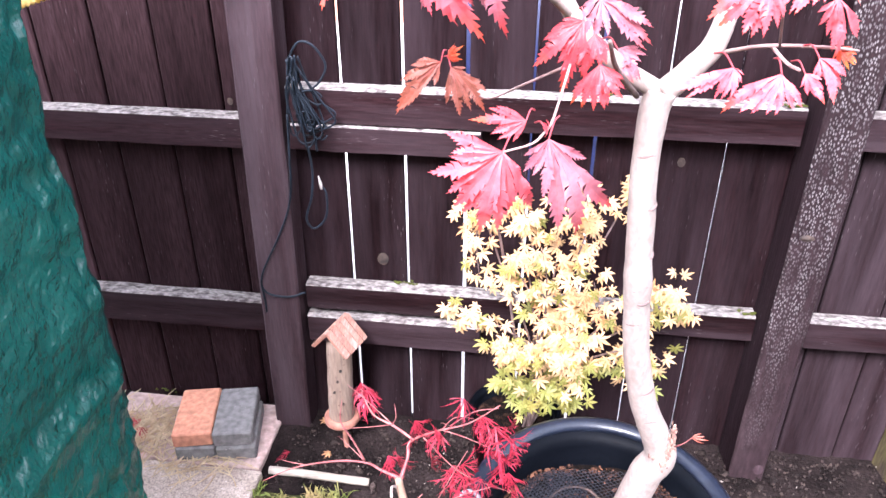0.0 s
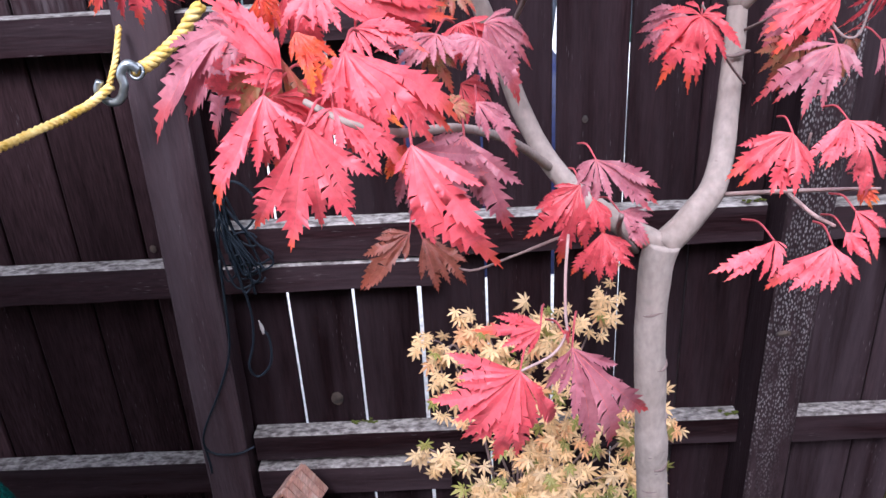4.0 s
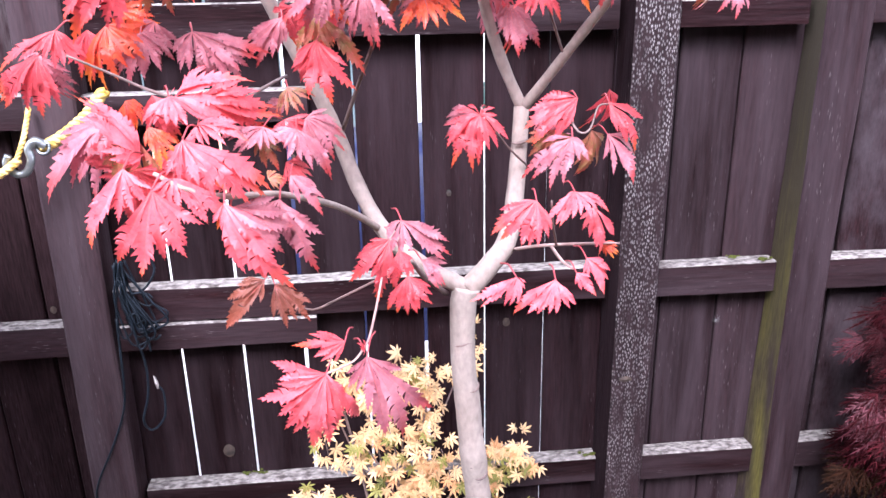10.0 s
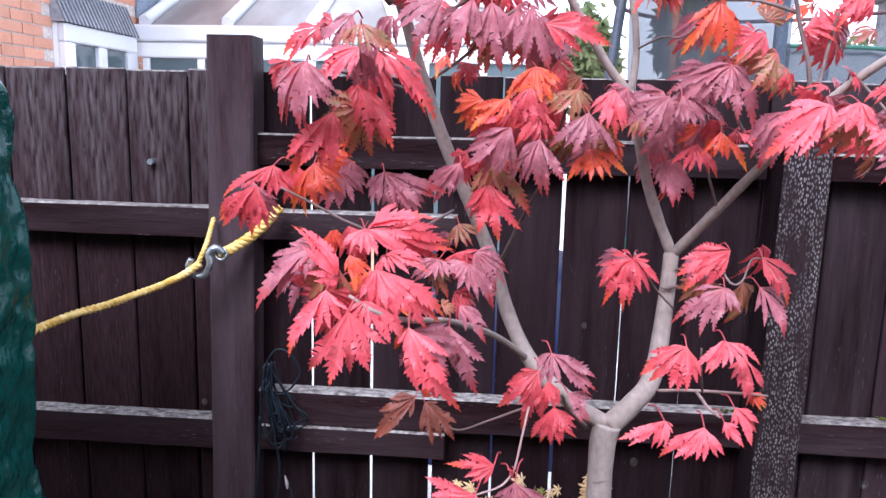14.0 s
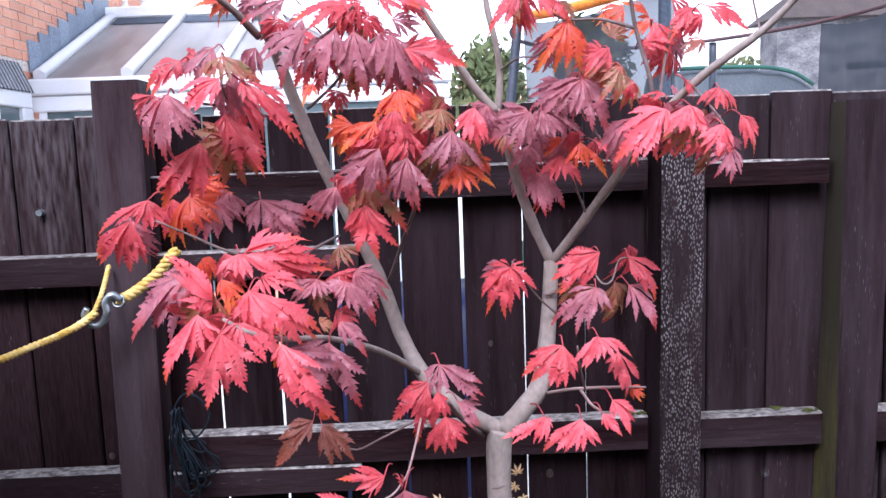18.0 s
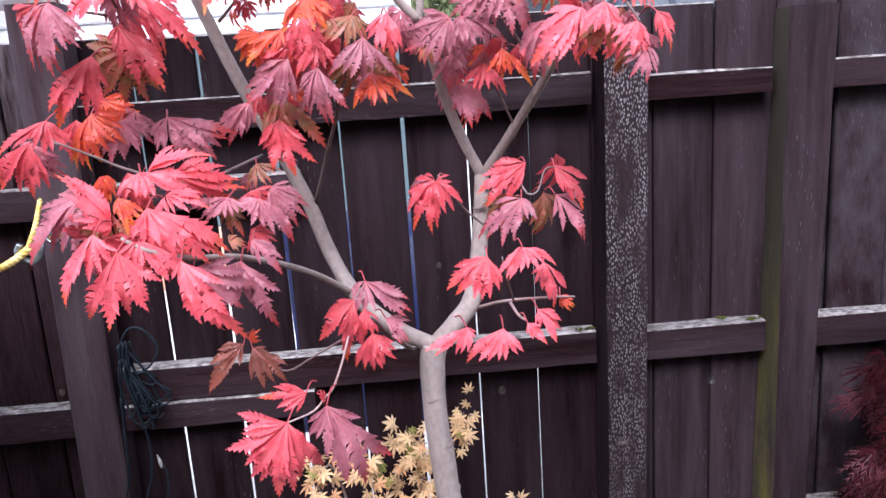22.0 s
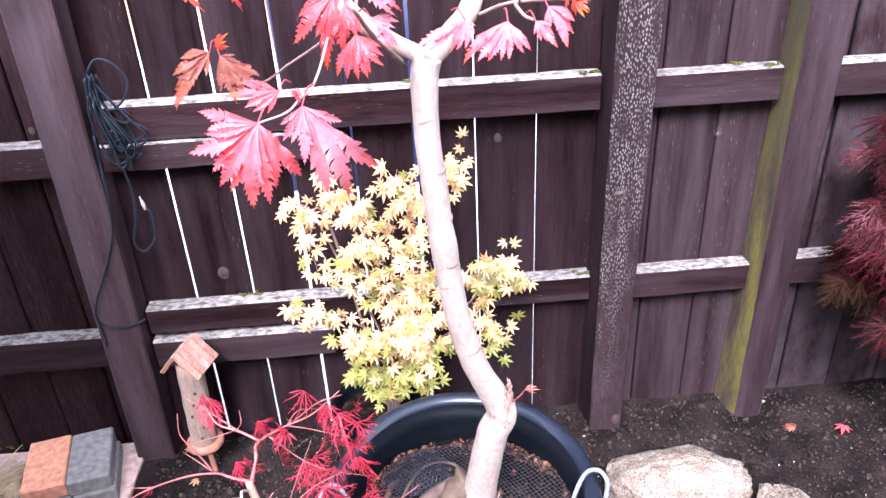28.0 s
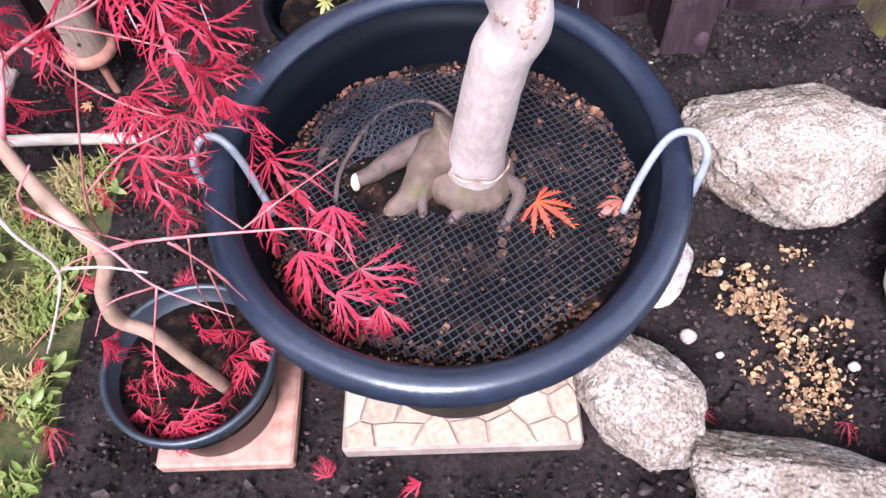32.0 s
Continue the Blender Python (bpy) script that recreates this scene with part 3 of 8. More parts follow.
def palm_leaf(name, material, seed, lobes, droop):
    """A large maple leaf from (angle, length) lobes: wedge-shaped, jagged with forward-pointing teeth, joined near the stalk, each folded along a pale rib."""
    rnd = random.Random(seed)
    bm = bmesh.new()
    order = list(range(len(lobes)))
    rnd.shuffle(order)
    for i, (a, length) in enumerate(lobes):
        sag, wide, twist = droop * rnd.uniform(0.6, 1.5), rnd.uniform(0.53, 0.71), rnd.uniform(-0.5, 0.5)
        bend, lap, curl, rows = rnd.uniform(-0.14, 0.14), 0.010 * order[i], rnd.uniform(0.0, 0.22), []
        for r, ahead, w in LOBE:
            q = a + bend * r * r
            c, s = math.cos(q), math.sin(q)
            row = []
            for sgn, half in ((-1, w), (-1, 0.006 * (1 - r)), (1, 0.006 * (1 - r)), (1, w)):
                edge = half == w
                v = sgn * half * wide * length * (rnd.uniform(0.78, 1.22) if edge else 1)
                u = (r + (ahead * rnd.uniform(0.6, 1.4) if edge else 0)) * length
                z = -sag * u * u - curl * u ** 4 + 0.36 * abs(v) + twist * v * r + lap * min(r * 4, 1)
                row.append(bm.verts.new((s * u + c * v, c * u - s * v, z)))
            rows.append(row)
        for p, q in zip(rows, rows[1:]):
            for k in range(3):
                f = bm.faces.new((p[k], p[k + 1], q[k + 1], q[k]))
                f.smooth, f.material_index = True, 1 if k == 1 else 0
    for v in bm.verts:
        v.co.z += 0.06 * noise.noise((v.co.x * 3, v.co.y * 3, seed)) - 0.26 * v.co.x ** 2
    return mesh_of(name, bm, material, leaf_vein)


def star_leaf(name, material, seed):
    """A small maple leaf with seven pointed lobes."""
    rnd = random.Random(seed)
    bm = bmesh.new()
    for i in range(7):
        u = (i - 3) / 3
        blade(bm, u * 2.2, (1.0 - 0.5 * abs(u) ** 1.3) * rnd.uniform(0.9, 1.05), STAR, 0.35, 0.02)
    return mesh_of(name, bm, material)


def lace_leaf(name, material, seed, droop=0.5, slim=1.0, reach=1.75, wavy=0.0):
    """A finely cut maple leaf: thin ribs with side teeth."""
    rnd = random.Random(seed)
    bm = bmesh.new()
    for i in range(7):
        u = (i - 3) / 3
        a, length = u * reach + rnd.uniform(-0.1, 0.1), (1.0 - 0.42 * abs(u)) * rnd.uniform(0.85, 1.1)
        blade(bm, a, length, ((0.0, 0.008), (0.3, 0.030 * slim), (0.6, 0.034 * slim), (1.0, 0.0)), droop, 0.004)
        for k in range(4):
            r = length * (0.32 + 0.15 * k)
            for sgn in (-1, 1):
                b0 = (math.sin(a) * r, math.cos(a) * r)
                before = len(bm.verts)
                blade(bm, a + sgn * 0.45, length * (0.26 - 0.03 * k), ((0.0, 0.06 * slim), (0.5, 0.05 * slim), (1.0, 0.0)), 0.3, 0.0, b0)
                bm.verts.ensure_lookup_table()
                for v in bm.verts[before:]:
                    v.co.z -= droop * r * r
    if wavy:
        for v in bm.verts:
            p, f = v.co.copy(), wavy * min(v.co.length, 1.0)
            v.co += Vector((noise.noise((p.x * 2.3, p.y * 2.3, seed)), noise.noise((p.x * 2.3, p.y * 2.3, seed + 9)), noise.noise((p.x * 3.1, p.y * 3.1, seed + 5)))) * f
    return mesh_of(name, bm, material)


def stalk(parent, a, b, r, material, name="stalk"):
    bm = bmesh.new()
    mid = (Vector(a) + Vector(b)) / 2 + Vector((0, 0, 0.15 * (Vector(a) - Vector(b)).length))
    tube(bm, [a, mid, b], r, r * 0.8, 5, 4, cap=False)
    return part(name, bm, material, parent)


def joined(meshes, poses, rnd):
    """Copies of small meshes at many poses, as one mesh."""
    vs, fs = [], []
    for m in poses:
        src = rnd.choice(meshes)
        o = len(vs)
        vs += [tuple(m @ v.co) for v in src.vertices]
        fs += [tuple(o + i for i in p.vertices) for p in src.polygons]
    me = bpy.data.meshes.new("foliage")
    me.from_pydata(vs, [], fs)
    me.materials.append(meshes[0].materials[0])
    return me


# ---------- ground ----------
def axis_steps(lo, hi, step, far):
    near = list(np.arange(lo, hi + 1e-6, step))
    out = [lo - d for d in far[::-1]] + near + [near[-1] + d for d in far]
    return [float(v) for v in out]


gx = axis_steps(-0.76, 2.24, 0.02, [0.2, 0.6, 1.5, 4, 12, 40, 200, 800])
gy = axis_steps(0.70, 2.02, 0.02, [0.2, 0.6, 1.5, 4, 12, 40, 200, 800])
verts = []
for y in gy:
    for x in gx:
        near = 0.0 if not (-0.75 < x < 2.23 and 0.72 < y < 2.01) else 1.0
        h = 0.010 * noise.noise((x * 6, y * 6, 0)) + 0.007 * noise.noise((x * 22, y * 22, 3)) + 0.005 * noise.noise((x * 60, y * 60, 7))
        verts.append((x, y, near * h - 0.004))
nx = len(gx)
faces = [(j * nx + i, j * nx + i + 1, (j + 1) * nx + i + 1, (j + 1) * nx + i) for j in range(len(gy) - 1) for i in range(nx - 1)]
me = bpy.data.meshes.new("ground")
me.from_pydata(verts, [], faces)
for m in (soil, lawn, patio):
    me.materials.append(m)
for p in me.polygons:
    c = p.center
    p.material_index = 2 if c.y > 2.03 else 1 if (c.y < 0.72 or (c.x < 0.03 and c.y < 1.68)) else 0
    p.use_smooth = True
tagged(put(new("ground", me), None), "dark crumbly garden soil with bare patches", "ground", kind="structure")

# ---------- unseen wall behind the viewer, added to block low sky light ---
bm = bmesh.new()
box(bm, (-9.0, -3.4, -0.05), (9.0, -3.15, 4.0))
solo("wall_south", bm, blocker_wall, "plain unseen wall added to block the low sky", "wall", kind="structure")

# ---------- fence ----------
fence = thing("fence", (0.5, 2.0, 0), "dark brown stained close-board fence with weathered rails", "fence")
BOARD_TOP, PITCH = 1.705, 0.1434
board_meshes = []


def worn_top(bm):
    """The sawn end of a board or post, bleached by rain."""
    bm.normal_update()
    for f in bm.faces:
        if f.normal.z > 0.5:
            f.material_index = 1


for k in range(6):
    rnd = random.Random(k)
    bm = bmesh.new()
    half = rnd.uniform(0.0670, 0.0703)
    box(bm, (-half, 0, -0.02), (half, 0.014, BOARD_TOP + rnd.uniform(-0.004, 0.004)), 0.002)
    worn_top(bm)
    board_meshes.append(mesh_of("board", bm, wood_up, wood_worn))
tight, bleached, scuffed = [], [], []
for k in range(6):
    rnd = random.Random(40 + k)
    bm = bmesh.new()
    box(bm, (-0.0696, 0, -0.02), (0.0696, 0.016, BOARD_TOP + 0.006 + rnd.uniform(-0.005, 0.005)), 0.0035)
    worn_top(bm)
    tight.append(mesh_of("board", bm.copy(), wood_faded, wood_worn))
    scuffed.append(mesh_of("board", bm.copy(), wood_scuffed, wood_worn))
    bleached.append(mesh_of("board", bm, wood_left, wood_worn))
rnd = random.Random(3)
for i in range(-16, 26):
    x = 0.003 + PITCH * (i + 0.5)
    open_bay = 0 <= i <= 6 or i == -1
    part("board", rnd.choice(board_meshes if open_bay else bleached if i < 0 else scuffed if i > 9 else tight), None, fence, "", Matrix.Translation((x + rnd.uniform(-0.0015, 0.0015), 2.0 + rnd.uniform(0, 0.003), 0)) @ Matrix.Rotation(rnd.uniform(-0.0016, 0.0016), 4, "Y"))
bm = bmesh.new()
box(bm, (-0.012, 0, -0.02), (0.012, 0.008, BOARD_TOP - 0.012), 0.001)
strip = mesh_of("cover_strip", bm, wood_up)
for i in list(range(-16, -1)) + list(range(7, 26)):
    part("cover_strip", strip, None, fence, "", Matrix.Translation((0.003 + PITCH * i, 2.0205, 0)))


def rail(x0, x1, z0, z1, front=1.955, back=1.998, name="rail"):
    bm = bmesh.new()
    n = max(2, int((x1 - x0) / 0.05))
    rows = []
    for i in range(n + 1):
        x = x0 + (x1 - x0) * i / n
        j = [0.0025 * noise.noise((x * 9, z0 * 31 + q * 7, q)) for q in range(4)]
        rows.append([bm.verts.new(v) for v in ((x, front + j[0], z0 + j[1]), (x, front + j[2], z1 - 0.004), (x, front + 0.004, z1 + j[3]), (x, back, z1 + j[3]), (x, back, z0 + j[1]))])
    for a, b in zip(rows, rows[1:]):
        for k in range(5):
            f = bm.faces.new((a[k], b[k], b[(k + 1) % 5], a[(k + 1) % 5]))
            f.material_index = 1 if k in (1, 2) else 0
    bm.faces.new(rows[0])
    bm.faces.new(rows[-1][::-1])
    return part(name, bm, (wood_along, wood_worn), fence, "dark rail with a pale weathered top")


XA0, XA1, XB0, XB1, XC0, XC1 = -0.215, -0.115, 1.008, 1.100, 1.396, 1.512
for z0, z1 in ((1.334, 1.404), (0.822, 0.898), (0.297, 0.390)):
    rail(-2.3, XA0 - 0.002, z0, z1)
for z0, z1 in ((1.501, 1.572), (0.895, 0.976), (0.388, 0.457)):
    rail(XA1 + 0.002, XB0 - 0.012, z0, z1)
rail(XA1 + 0.002, 0.342, 1.334, 1.400)
rail(XA1 + 0.002, 0.326, 0.828, 0.890, 1.953)
rail(XA1 + 0.002, 0.337, 0.290, 0.368, 1.945)
for z0, z1 in ((1.502, 1.558), (0.891, 0.966), (0.381, 0.456)):
    rail(XB1 + 0.008, XC0 + 0.012, z0, z1)
for z0, z1 in ((1.501, 1.567), (0.887, 0.965), (0.386, 0.464)):
    rail(XC1 + 0.006, 3.7, z0, z1)


def post(name, left, right, front, top, materials, label, back=(0.0, 0.0)):
    """A square post; left and right are (x at the ground, lean) of its front edges, back the same for the sideways shift of its rear edges."""
    bm = bmesh.new()
    n, rows = 24, []
    for i in range(n + 1):
        z = -0.05 + (top + 0.05) * i / n
        j = [0.002 * noise.noise((z * 8, q * 5, left[0])) for q in range(4)]
        x0, x1, ch = left[0] + left[1] * z, right[0] + right[1] * z, 0.005
        shift = back[0] + back[1] * z
        rows.append([bm.verts.new(v) for v in ((x0 + ch + j[0], front + j[1], z), (x1 - ch + j[2], front + j[1], z), (x1 + j[2], front + ch, z), (x1 + shift + j[2], 1.998, z),
                                               (x0 + shift + j[3], 1.998, z), (x0 + j[3], front + ch, z))])
    for a, b in zip(rows, rows[1:]):
        for k in range(6):
            f = bm.faces.new((a[k], a[(k + 1) % 6], b[(k + 1) % 6], b[k]))
            f.material_index = 1 if k == 4 else 0
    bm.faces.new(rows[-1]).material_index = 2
    return part(name, bm, materials, fence, label)


post("post", (-0.230, 0.0155), (-0.130, 0.0165), 1.920, 1.778, (wood_post, wood_post, wood_worn), "square dark brown fence post")
# its left face takes the darker board colour to paint the shaded side
post("post", (1.002, 0.0050), (1.090, 0.0095), 1.893, 1.625, (wood_speckled, wood_up, wood_worn), "dark post covered in pale blistered specks", (-0.006, 0.004))
post("post", (1.412, 0.0005), (1.485, 0.0220), 1.897, 1.681, (wood_faded, algae, wood_worn), "dark post with one side green with algae", (-0.018, 0.022))


def patch(name, x, z, r, y=1.9985, material=knot_mat, parent=None, squash=1.3):
    bm = bmesh.new()
    ring = [bm.verts.new((r * math.cos(a) * (1 + 0.2 * noise.noise((a, r, x))), 0, r * squash * math.sin(a))) for a in np.linspace(0, 2 * math.pi, 14, endpoint=False)]
    hub = bm.verts.new((0, -r * 0.25, 0))
    for a, b in zip(ring, ring[1:] + ring[:1]):
        bm.faces.new((a, b, hub))
    return part(name, bm, material, parent or fence, "", Matrix.Translation((x, y, z)))


for x, z, r in ((0.771, 0.827, 0.009), (0.638, 1.153, 0.006), (0.083, 0.522, 0.014), (-0.263, 0.920, 0.007), (0.30, 1.25, 0.004)):
    patch("knot", x, z, r)
patch("knot", 1.036, 0.712, 0.016, 1.8915, knot_mat, squash=0.5)
patch("knot", 1.072, 0.03, 0.013, 1.8915, wood_post)
bm = bmesh.new()
bmesh.ops.create_cone(bm, cap_ends=True, segments=10, radius1=0.008, radius2=0.007, depth=0.016, matrix=Matrix.Rotation(math.pi / 2, 4, 'X'))
part("bolt", bm, steel, fence, "rusty bolt end", Matrix.Translation((-0.368, 1.992, 1.499)))
bm = bmesh.new()
for k in range(9):
    a = k * 0.7
    tube(bm, [(0, 0, 0), (0.006 * math.cos(a), -0.003, 0.006 * math.sin(a)), (0.011 * math.cos(a), -0.001, 0.011 * math.sin(a) + 0.004)], 0.0007, 0.0003, 4, 3)
solo("spider_web", bm, web_mat, "small dusty old web scrap stuck on a board", "web", Matrix.Translation((1.293, 1.995, 0.802)))

# moss where water stands on the joints
moss = mat("moss", (0.085, 0.095, 0.022), (0.045, 0.050, 0.014), 0.95, 60, bump=1.0, bump_scale=300, gloss=0.05)
mr = random.Random(23)
for x0, x1, y, z in ((0.955, 0.996, 1.968, 0.460), (0.945, 0.994, 1.966, 0.979), (1.372, 1.402, 1.966, 0.968), (1.300, 1.330, 1.985, 0.969), (-0.62, -0.30, 1.992, 0.022), (0.11, 0.17, 1.988, 0.460), (0.56, 0.60, 1.990, 0.978), (1.105, 1.125, 1.985, 0.460)):
    bm = bmesh.new()
    for k in range(int(14 + 90 * (x1 - x0))):
        q = bmesh.ops.create_icosphere(bm, subdivisions=1, radius=mr.uniform(0.0015, 0.0042))["verts"]
        c = Vector((mr.uniform(x0, x1), y + mr.gauss(0, 0.004), z + mr.uniform(-0.001, 0.003)))
        for v in q:
            v.co = c + Vector((v.co.x * 1.5, v.co.y, v.co.z * 0.7)) * mr.uniform(0.8, 1.2)
    part("moss_patch", bm, moss, fence, "green moss in a damp joint", smooth=True)

# ---------- tub with the large maple ----------
TX, TY, RIM = 0.613, 1.349, 0.406
tub = thing("plant_tub", (TX, TY, 0.03), "large round black plastic tub with pale handles", "plant tub")
bm = bmesh.new()
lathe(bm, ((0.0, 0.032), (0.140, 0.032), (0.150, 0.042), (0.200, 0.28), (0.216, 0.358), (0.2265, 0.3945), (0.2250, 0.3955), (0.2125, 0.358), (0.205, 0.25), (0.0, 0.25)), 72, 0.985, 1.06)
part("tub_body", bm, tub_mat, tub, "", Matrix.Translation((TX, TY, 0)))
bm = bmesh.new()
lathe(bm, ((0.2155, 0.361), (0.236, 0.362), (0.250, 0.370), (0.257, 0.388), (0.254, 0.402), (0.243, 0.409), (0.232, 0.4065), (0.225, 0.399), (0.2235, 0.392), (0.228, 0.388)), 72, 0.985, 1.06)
part("tub_rim", bm, rim_mat, tub, "thick rolled rim with its sky sheen in the colour", Matrix.Translation((TX, TY, 0)))
for sgn, line in ((-1, [(0.424, 1.318, 0.345), (0.412, 1.334, 0.375), (0.397, 1.350, 0.410), (0.380, 1.361, 0.425), (0.362, 1.362, 0.423), (0.351, 1.349, 0.408), (0.352, 1.342, 0.385), (0.358, 1.338, 0.365)]),
                  (1, [(0.798, 1.302, 0.345), (0.812, 1.320, 0.375), (0.829, 1.334, 0.410), (0.846, 1.341, 0.425), (0.866, 1.339, 0.423), (0.876, 1.326, 0.408), (0.872, 1.316, 0.380), (0.864, 1.308, 0.350)])):
    bm = bmesh.new()
    tube(bm, line, 0.0043, 0.0043, 8, 6)
    part("handle", bm, grey_plastic, tub, "pale grey hooked handle", smooth=True)


def tub_top(x, y):
    dx, dy = x - TX, y - TY
    h = 0.325 + 0.05 * dx - 0.06 * dy + 0.008 * noise.noise((x * 14, y * 14, 1)) + 0.025 * math.exp(-((dx + 0.08) ** 2 + (dy - 0.10) ** 2) / 0.006)
    return h + 0.004 * math.exp(-((dx - 0.03) ** 2 + (dy - 0.02) ** 2) / 0.012)


bm = bmesh.new()
rings = [[bm.verts.new((TX + r * math.cos(a), TY + 1.05 * r * math.sin(a), tub_top(TX + r * math.cos(a), TY + 1.05 * r * math.sin(a)) + 0.005 * noise.noise((r * 90, a * 9, 0))))
          for a in np.linspace(0, 2 * math.pi, 60, endpoint=False)] for r in np.linspace(0.004, 0.217, 34)]
for a, b in zip(rings, rings[1:]):
    for k in range(60):
        bm.faces.new((a[k], a[(k + 1) % 60], b[(k + 1) % 60], b[k])).smooth = True
part("compost", bm, compost, tub, "dark compost")
bm = bmesh.new()
STEP = 0.0084


def net_line(points):
    run = []
    for x, y in points + [(9, 9)]:
        dx, dy = x - TX, y - TY
        inside = (dx ** 2 + (dy / 1.05) ** 2 < (0.196 + 0.012 * dx / 0.2) ** 2 + 0.014 * noise.noise((x * 9, y * 9, 5)) * 0.4 and (dx + 0.055) ** 2 / 0.0035 + (dy - 0.015) ** 2 / 0.0016 > 1
                  and dx ** 2 + dy ** 2 > 0.0010)
        if inside:
            run.append(Vector((x, y, tub_top(x, y) + 0.0062 + 0.0015 * noise.noise((x * 40, y * 40, 9)))))
            continue
        if len(run) > 1:
            d = Vector((run[-1].y - run[0].y, run[0].x - run[-1].x, 0)).normalized() * 0.00075
            rows = [[bm.verts.new(p - d), bm.verts.new(p + Vector((0, 0, 0.0003))), bm.verts.new(p + d)] for p in run]
            for a, b in zip(rows, rows[1:]):
                bm.faces.new((a[0], a[1], b[1], b[0]))
                bm.faces.new((a[1], a[2], b[2], b[1]))
        run = []


CT, ST = math.cos(0.5), math.sin(0.5)


def warp(u, v):
    u, v = u + 0.005 * math.sin(v * 16 + 1), v + 0.006 * math.sin(u * 14)
    return TX + CT * u - ST * v, TY + ST * u + CT * v


for i in range(-27, 28):
    net_line([warp(i * STEP, j * 0.006) for j in range(-38, 39)])
    net_line([warp(j * 0.006, i * STEP) for j in range(-38, 39)])
CT, ST = math.cos(1.25), math.sin(1.25)


def folded(u, v):
    x, y = warp(u * 0.9, v)
    return x, y, 0.012 + 0.012 * noise.noise((x * 30, y * 30, 2))


for i in range(-30, 31):
    for line in ([folded(i * 0.0072, j * 0.006) for j in range(-40, 41)], [folded(j * 0.006, i * 0.0072) for j in range(-40, 41)]):
        run = [Vector((x, y, tub_top(x, y) + lift)) for x, y, lift in line if ((x - TX + 0.085) / 0.075) ** 2 + ((y - TY - 0.105) / 0.062) ** 2 < 1 + 0.3 * noise.noise((x * 25, y * 25, 8))]
        for a, b in zip(run, run[1:]):
            if (b - a).length < 0.03:
                d = Vector((b.y - a.y, a.x - b.x, 0)).normalized() * 0.0007
                bm.faces.new([bm.verts.new(p) for p in (a - d, a + d, b + d, b - d)])
tagged(part("netting", bm, net_mat, tub, "black plastic mesh laid over the compost"), kind="stuff")

# ---------- the large maple ----------
maple = thing("maple_tree", (0.64, 1.335, 0.30), "young maple with smooth grey bark and large coral-red fan leaves", "tree")


def limb(name, pts, r0, r1):
    bm = bmesh.new()
    fit = 0.76 if r0 > 0.014 else 0.63 if r0 > 0.0055 else 0.72
    r0, r1 = fit * r0, fit * r1
    thick = r0 > 0.0036
    tube(bm, pts, r0, r1, 14 if thick else 7, 6 if thick else 4, 0.10 if thick else 0.05)
    return part("branch" if name != "trunk" else "trunk", bm, bark if thick else bark_twig if name in ("t_brown", "t_low", "t_rlow", "t_rlow2") else bark_dark, maple, "pale grey bark" if thick else "thin twig", smooth=True)


bm = bmesh.new()
tube(bm, [(0.640, 1.372, 0.285), (0.642, 1.366, 0.33), (0.647, 1.354, 0.40), (0.657, 1.340, 0.48), (0.668, 1.327, 0.555), (0.682, 1.318, 0.600), (0.672, 1.312, 0.640), (0.652, 1.300, 0.690),
          (0.633, 1.289, 0.745), (0.612, 1.275, 0.836), (0.601, 1.265, 0.921), (0.595, 1.255, 0.975), (0.592, 1.254, 1.005), (0.587, 1.250, 1.068), (0.582, 1.245, 1.132), (0.582, 1.241, 1.20), (0.587, 1.240, 1.232)],
     [0.039, 0.035, 0.030, 0.0280, 0.0268, 0.0258, 0.0235, 0.0208, 0.0196, 0.0188, 0.0180, 0.0190, 0.0172, 0.0175, 0.0163, 0.0168, 0.018], None, 24, 8, 0.05)
part("trunk", bm, bark, maple, "pale grey trunk with a healed wound", smooth=True)
rnd = random.Random(4)
bm = bmesh.new()
for k in range(190):
    a, z = rnd.gauss(-0.75, 0.48), rnd.gauss(0.634, 0.018)
    r = 0.0246 - 0.11 * abs(z - 0.615)
    c = Vector((0.677 + r * math.cos(a), 1.3155 + r * math.sin(a), z))
    lump = bmesh.ops.create_icosphere(bm, subdivisions=1, radius=1)["verts"]
    s = Vector((rnd.uniform(0.0014, 0.0044), rnd.uniform(0.0014, 0.0044), rnd.uniform(0.002, 0.0085)))
    for v in lump:
        f = rnd.uniform(0.6, 1.2)
        v.co = c + Vector((v.co.x * s.x * f, v.co.y * s.y * f, v.co.z * s.z * f))
part("bark_scar", bm, bark_wound, maple, "rough brown healed pruning scar")
# swollen foot of the trunk, with a ridge where it was grafted
bm = bmesh.new()
bmesh.ops.create_icosphere(bm, subdivisions=4, radius=1)
for v in bm.verts:
    d = v.co.copy()
    f = 1 + 0.10 * noise.noise(d * 1.7) + 0.04 * noise.noise(d * 5)
    v.co = Vector((0.640 + 0.050 * d.x * f, 1.364 + 0.046 * d.y * f, 0.338 + 0.036 * d.z * f))
part("trunk_base", bm, bark_moss, maple, "swollen trunk foot with greenish tinge", smooth=True)
bm = bmesh.new()
tube(bm, [(0.645 + 0.0365 * math.cos(a), 1.3575 + 0.0365 * math.sin(a), 0.382 + 0.003 * math.sin(a * 2.3) + 0.002 * math.sin(a * 7)) for a in np.linspace(-2.4, -0.1, 12)], [0.0006] + [0.0016, 0.0010, 0.0020, 0.0012, 0.0018] * 2 + [0.0005], None, 6, 3, 0.4)
part("graft_ridge", bm, bark_wound, maple, "thin cracked graft ridge", smooth=True)
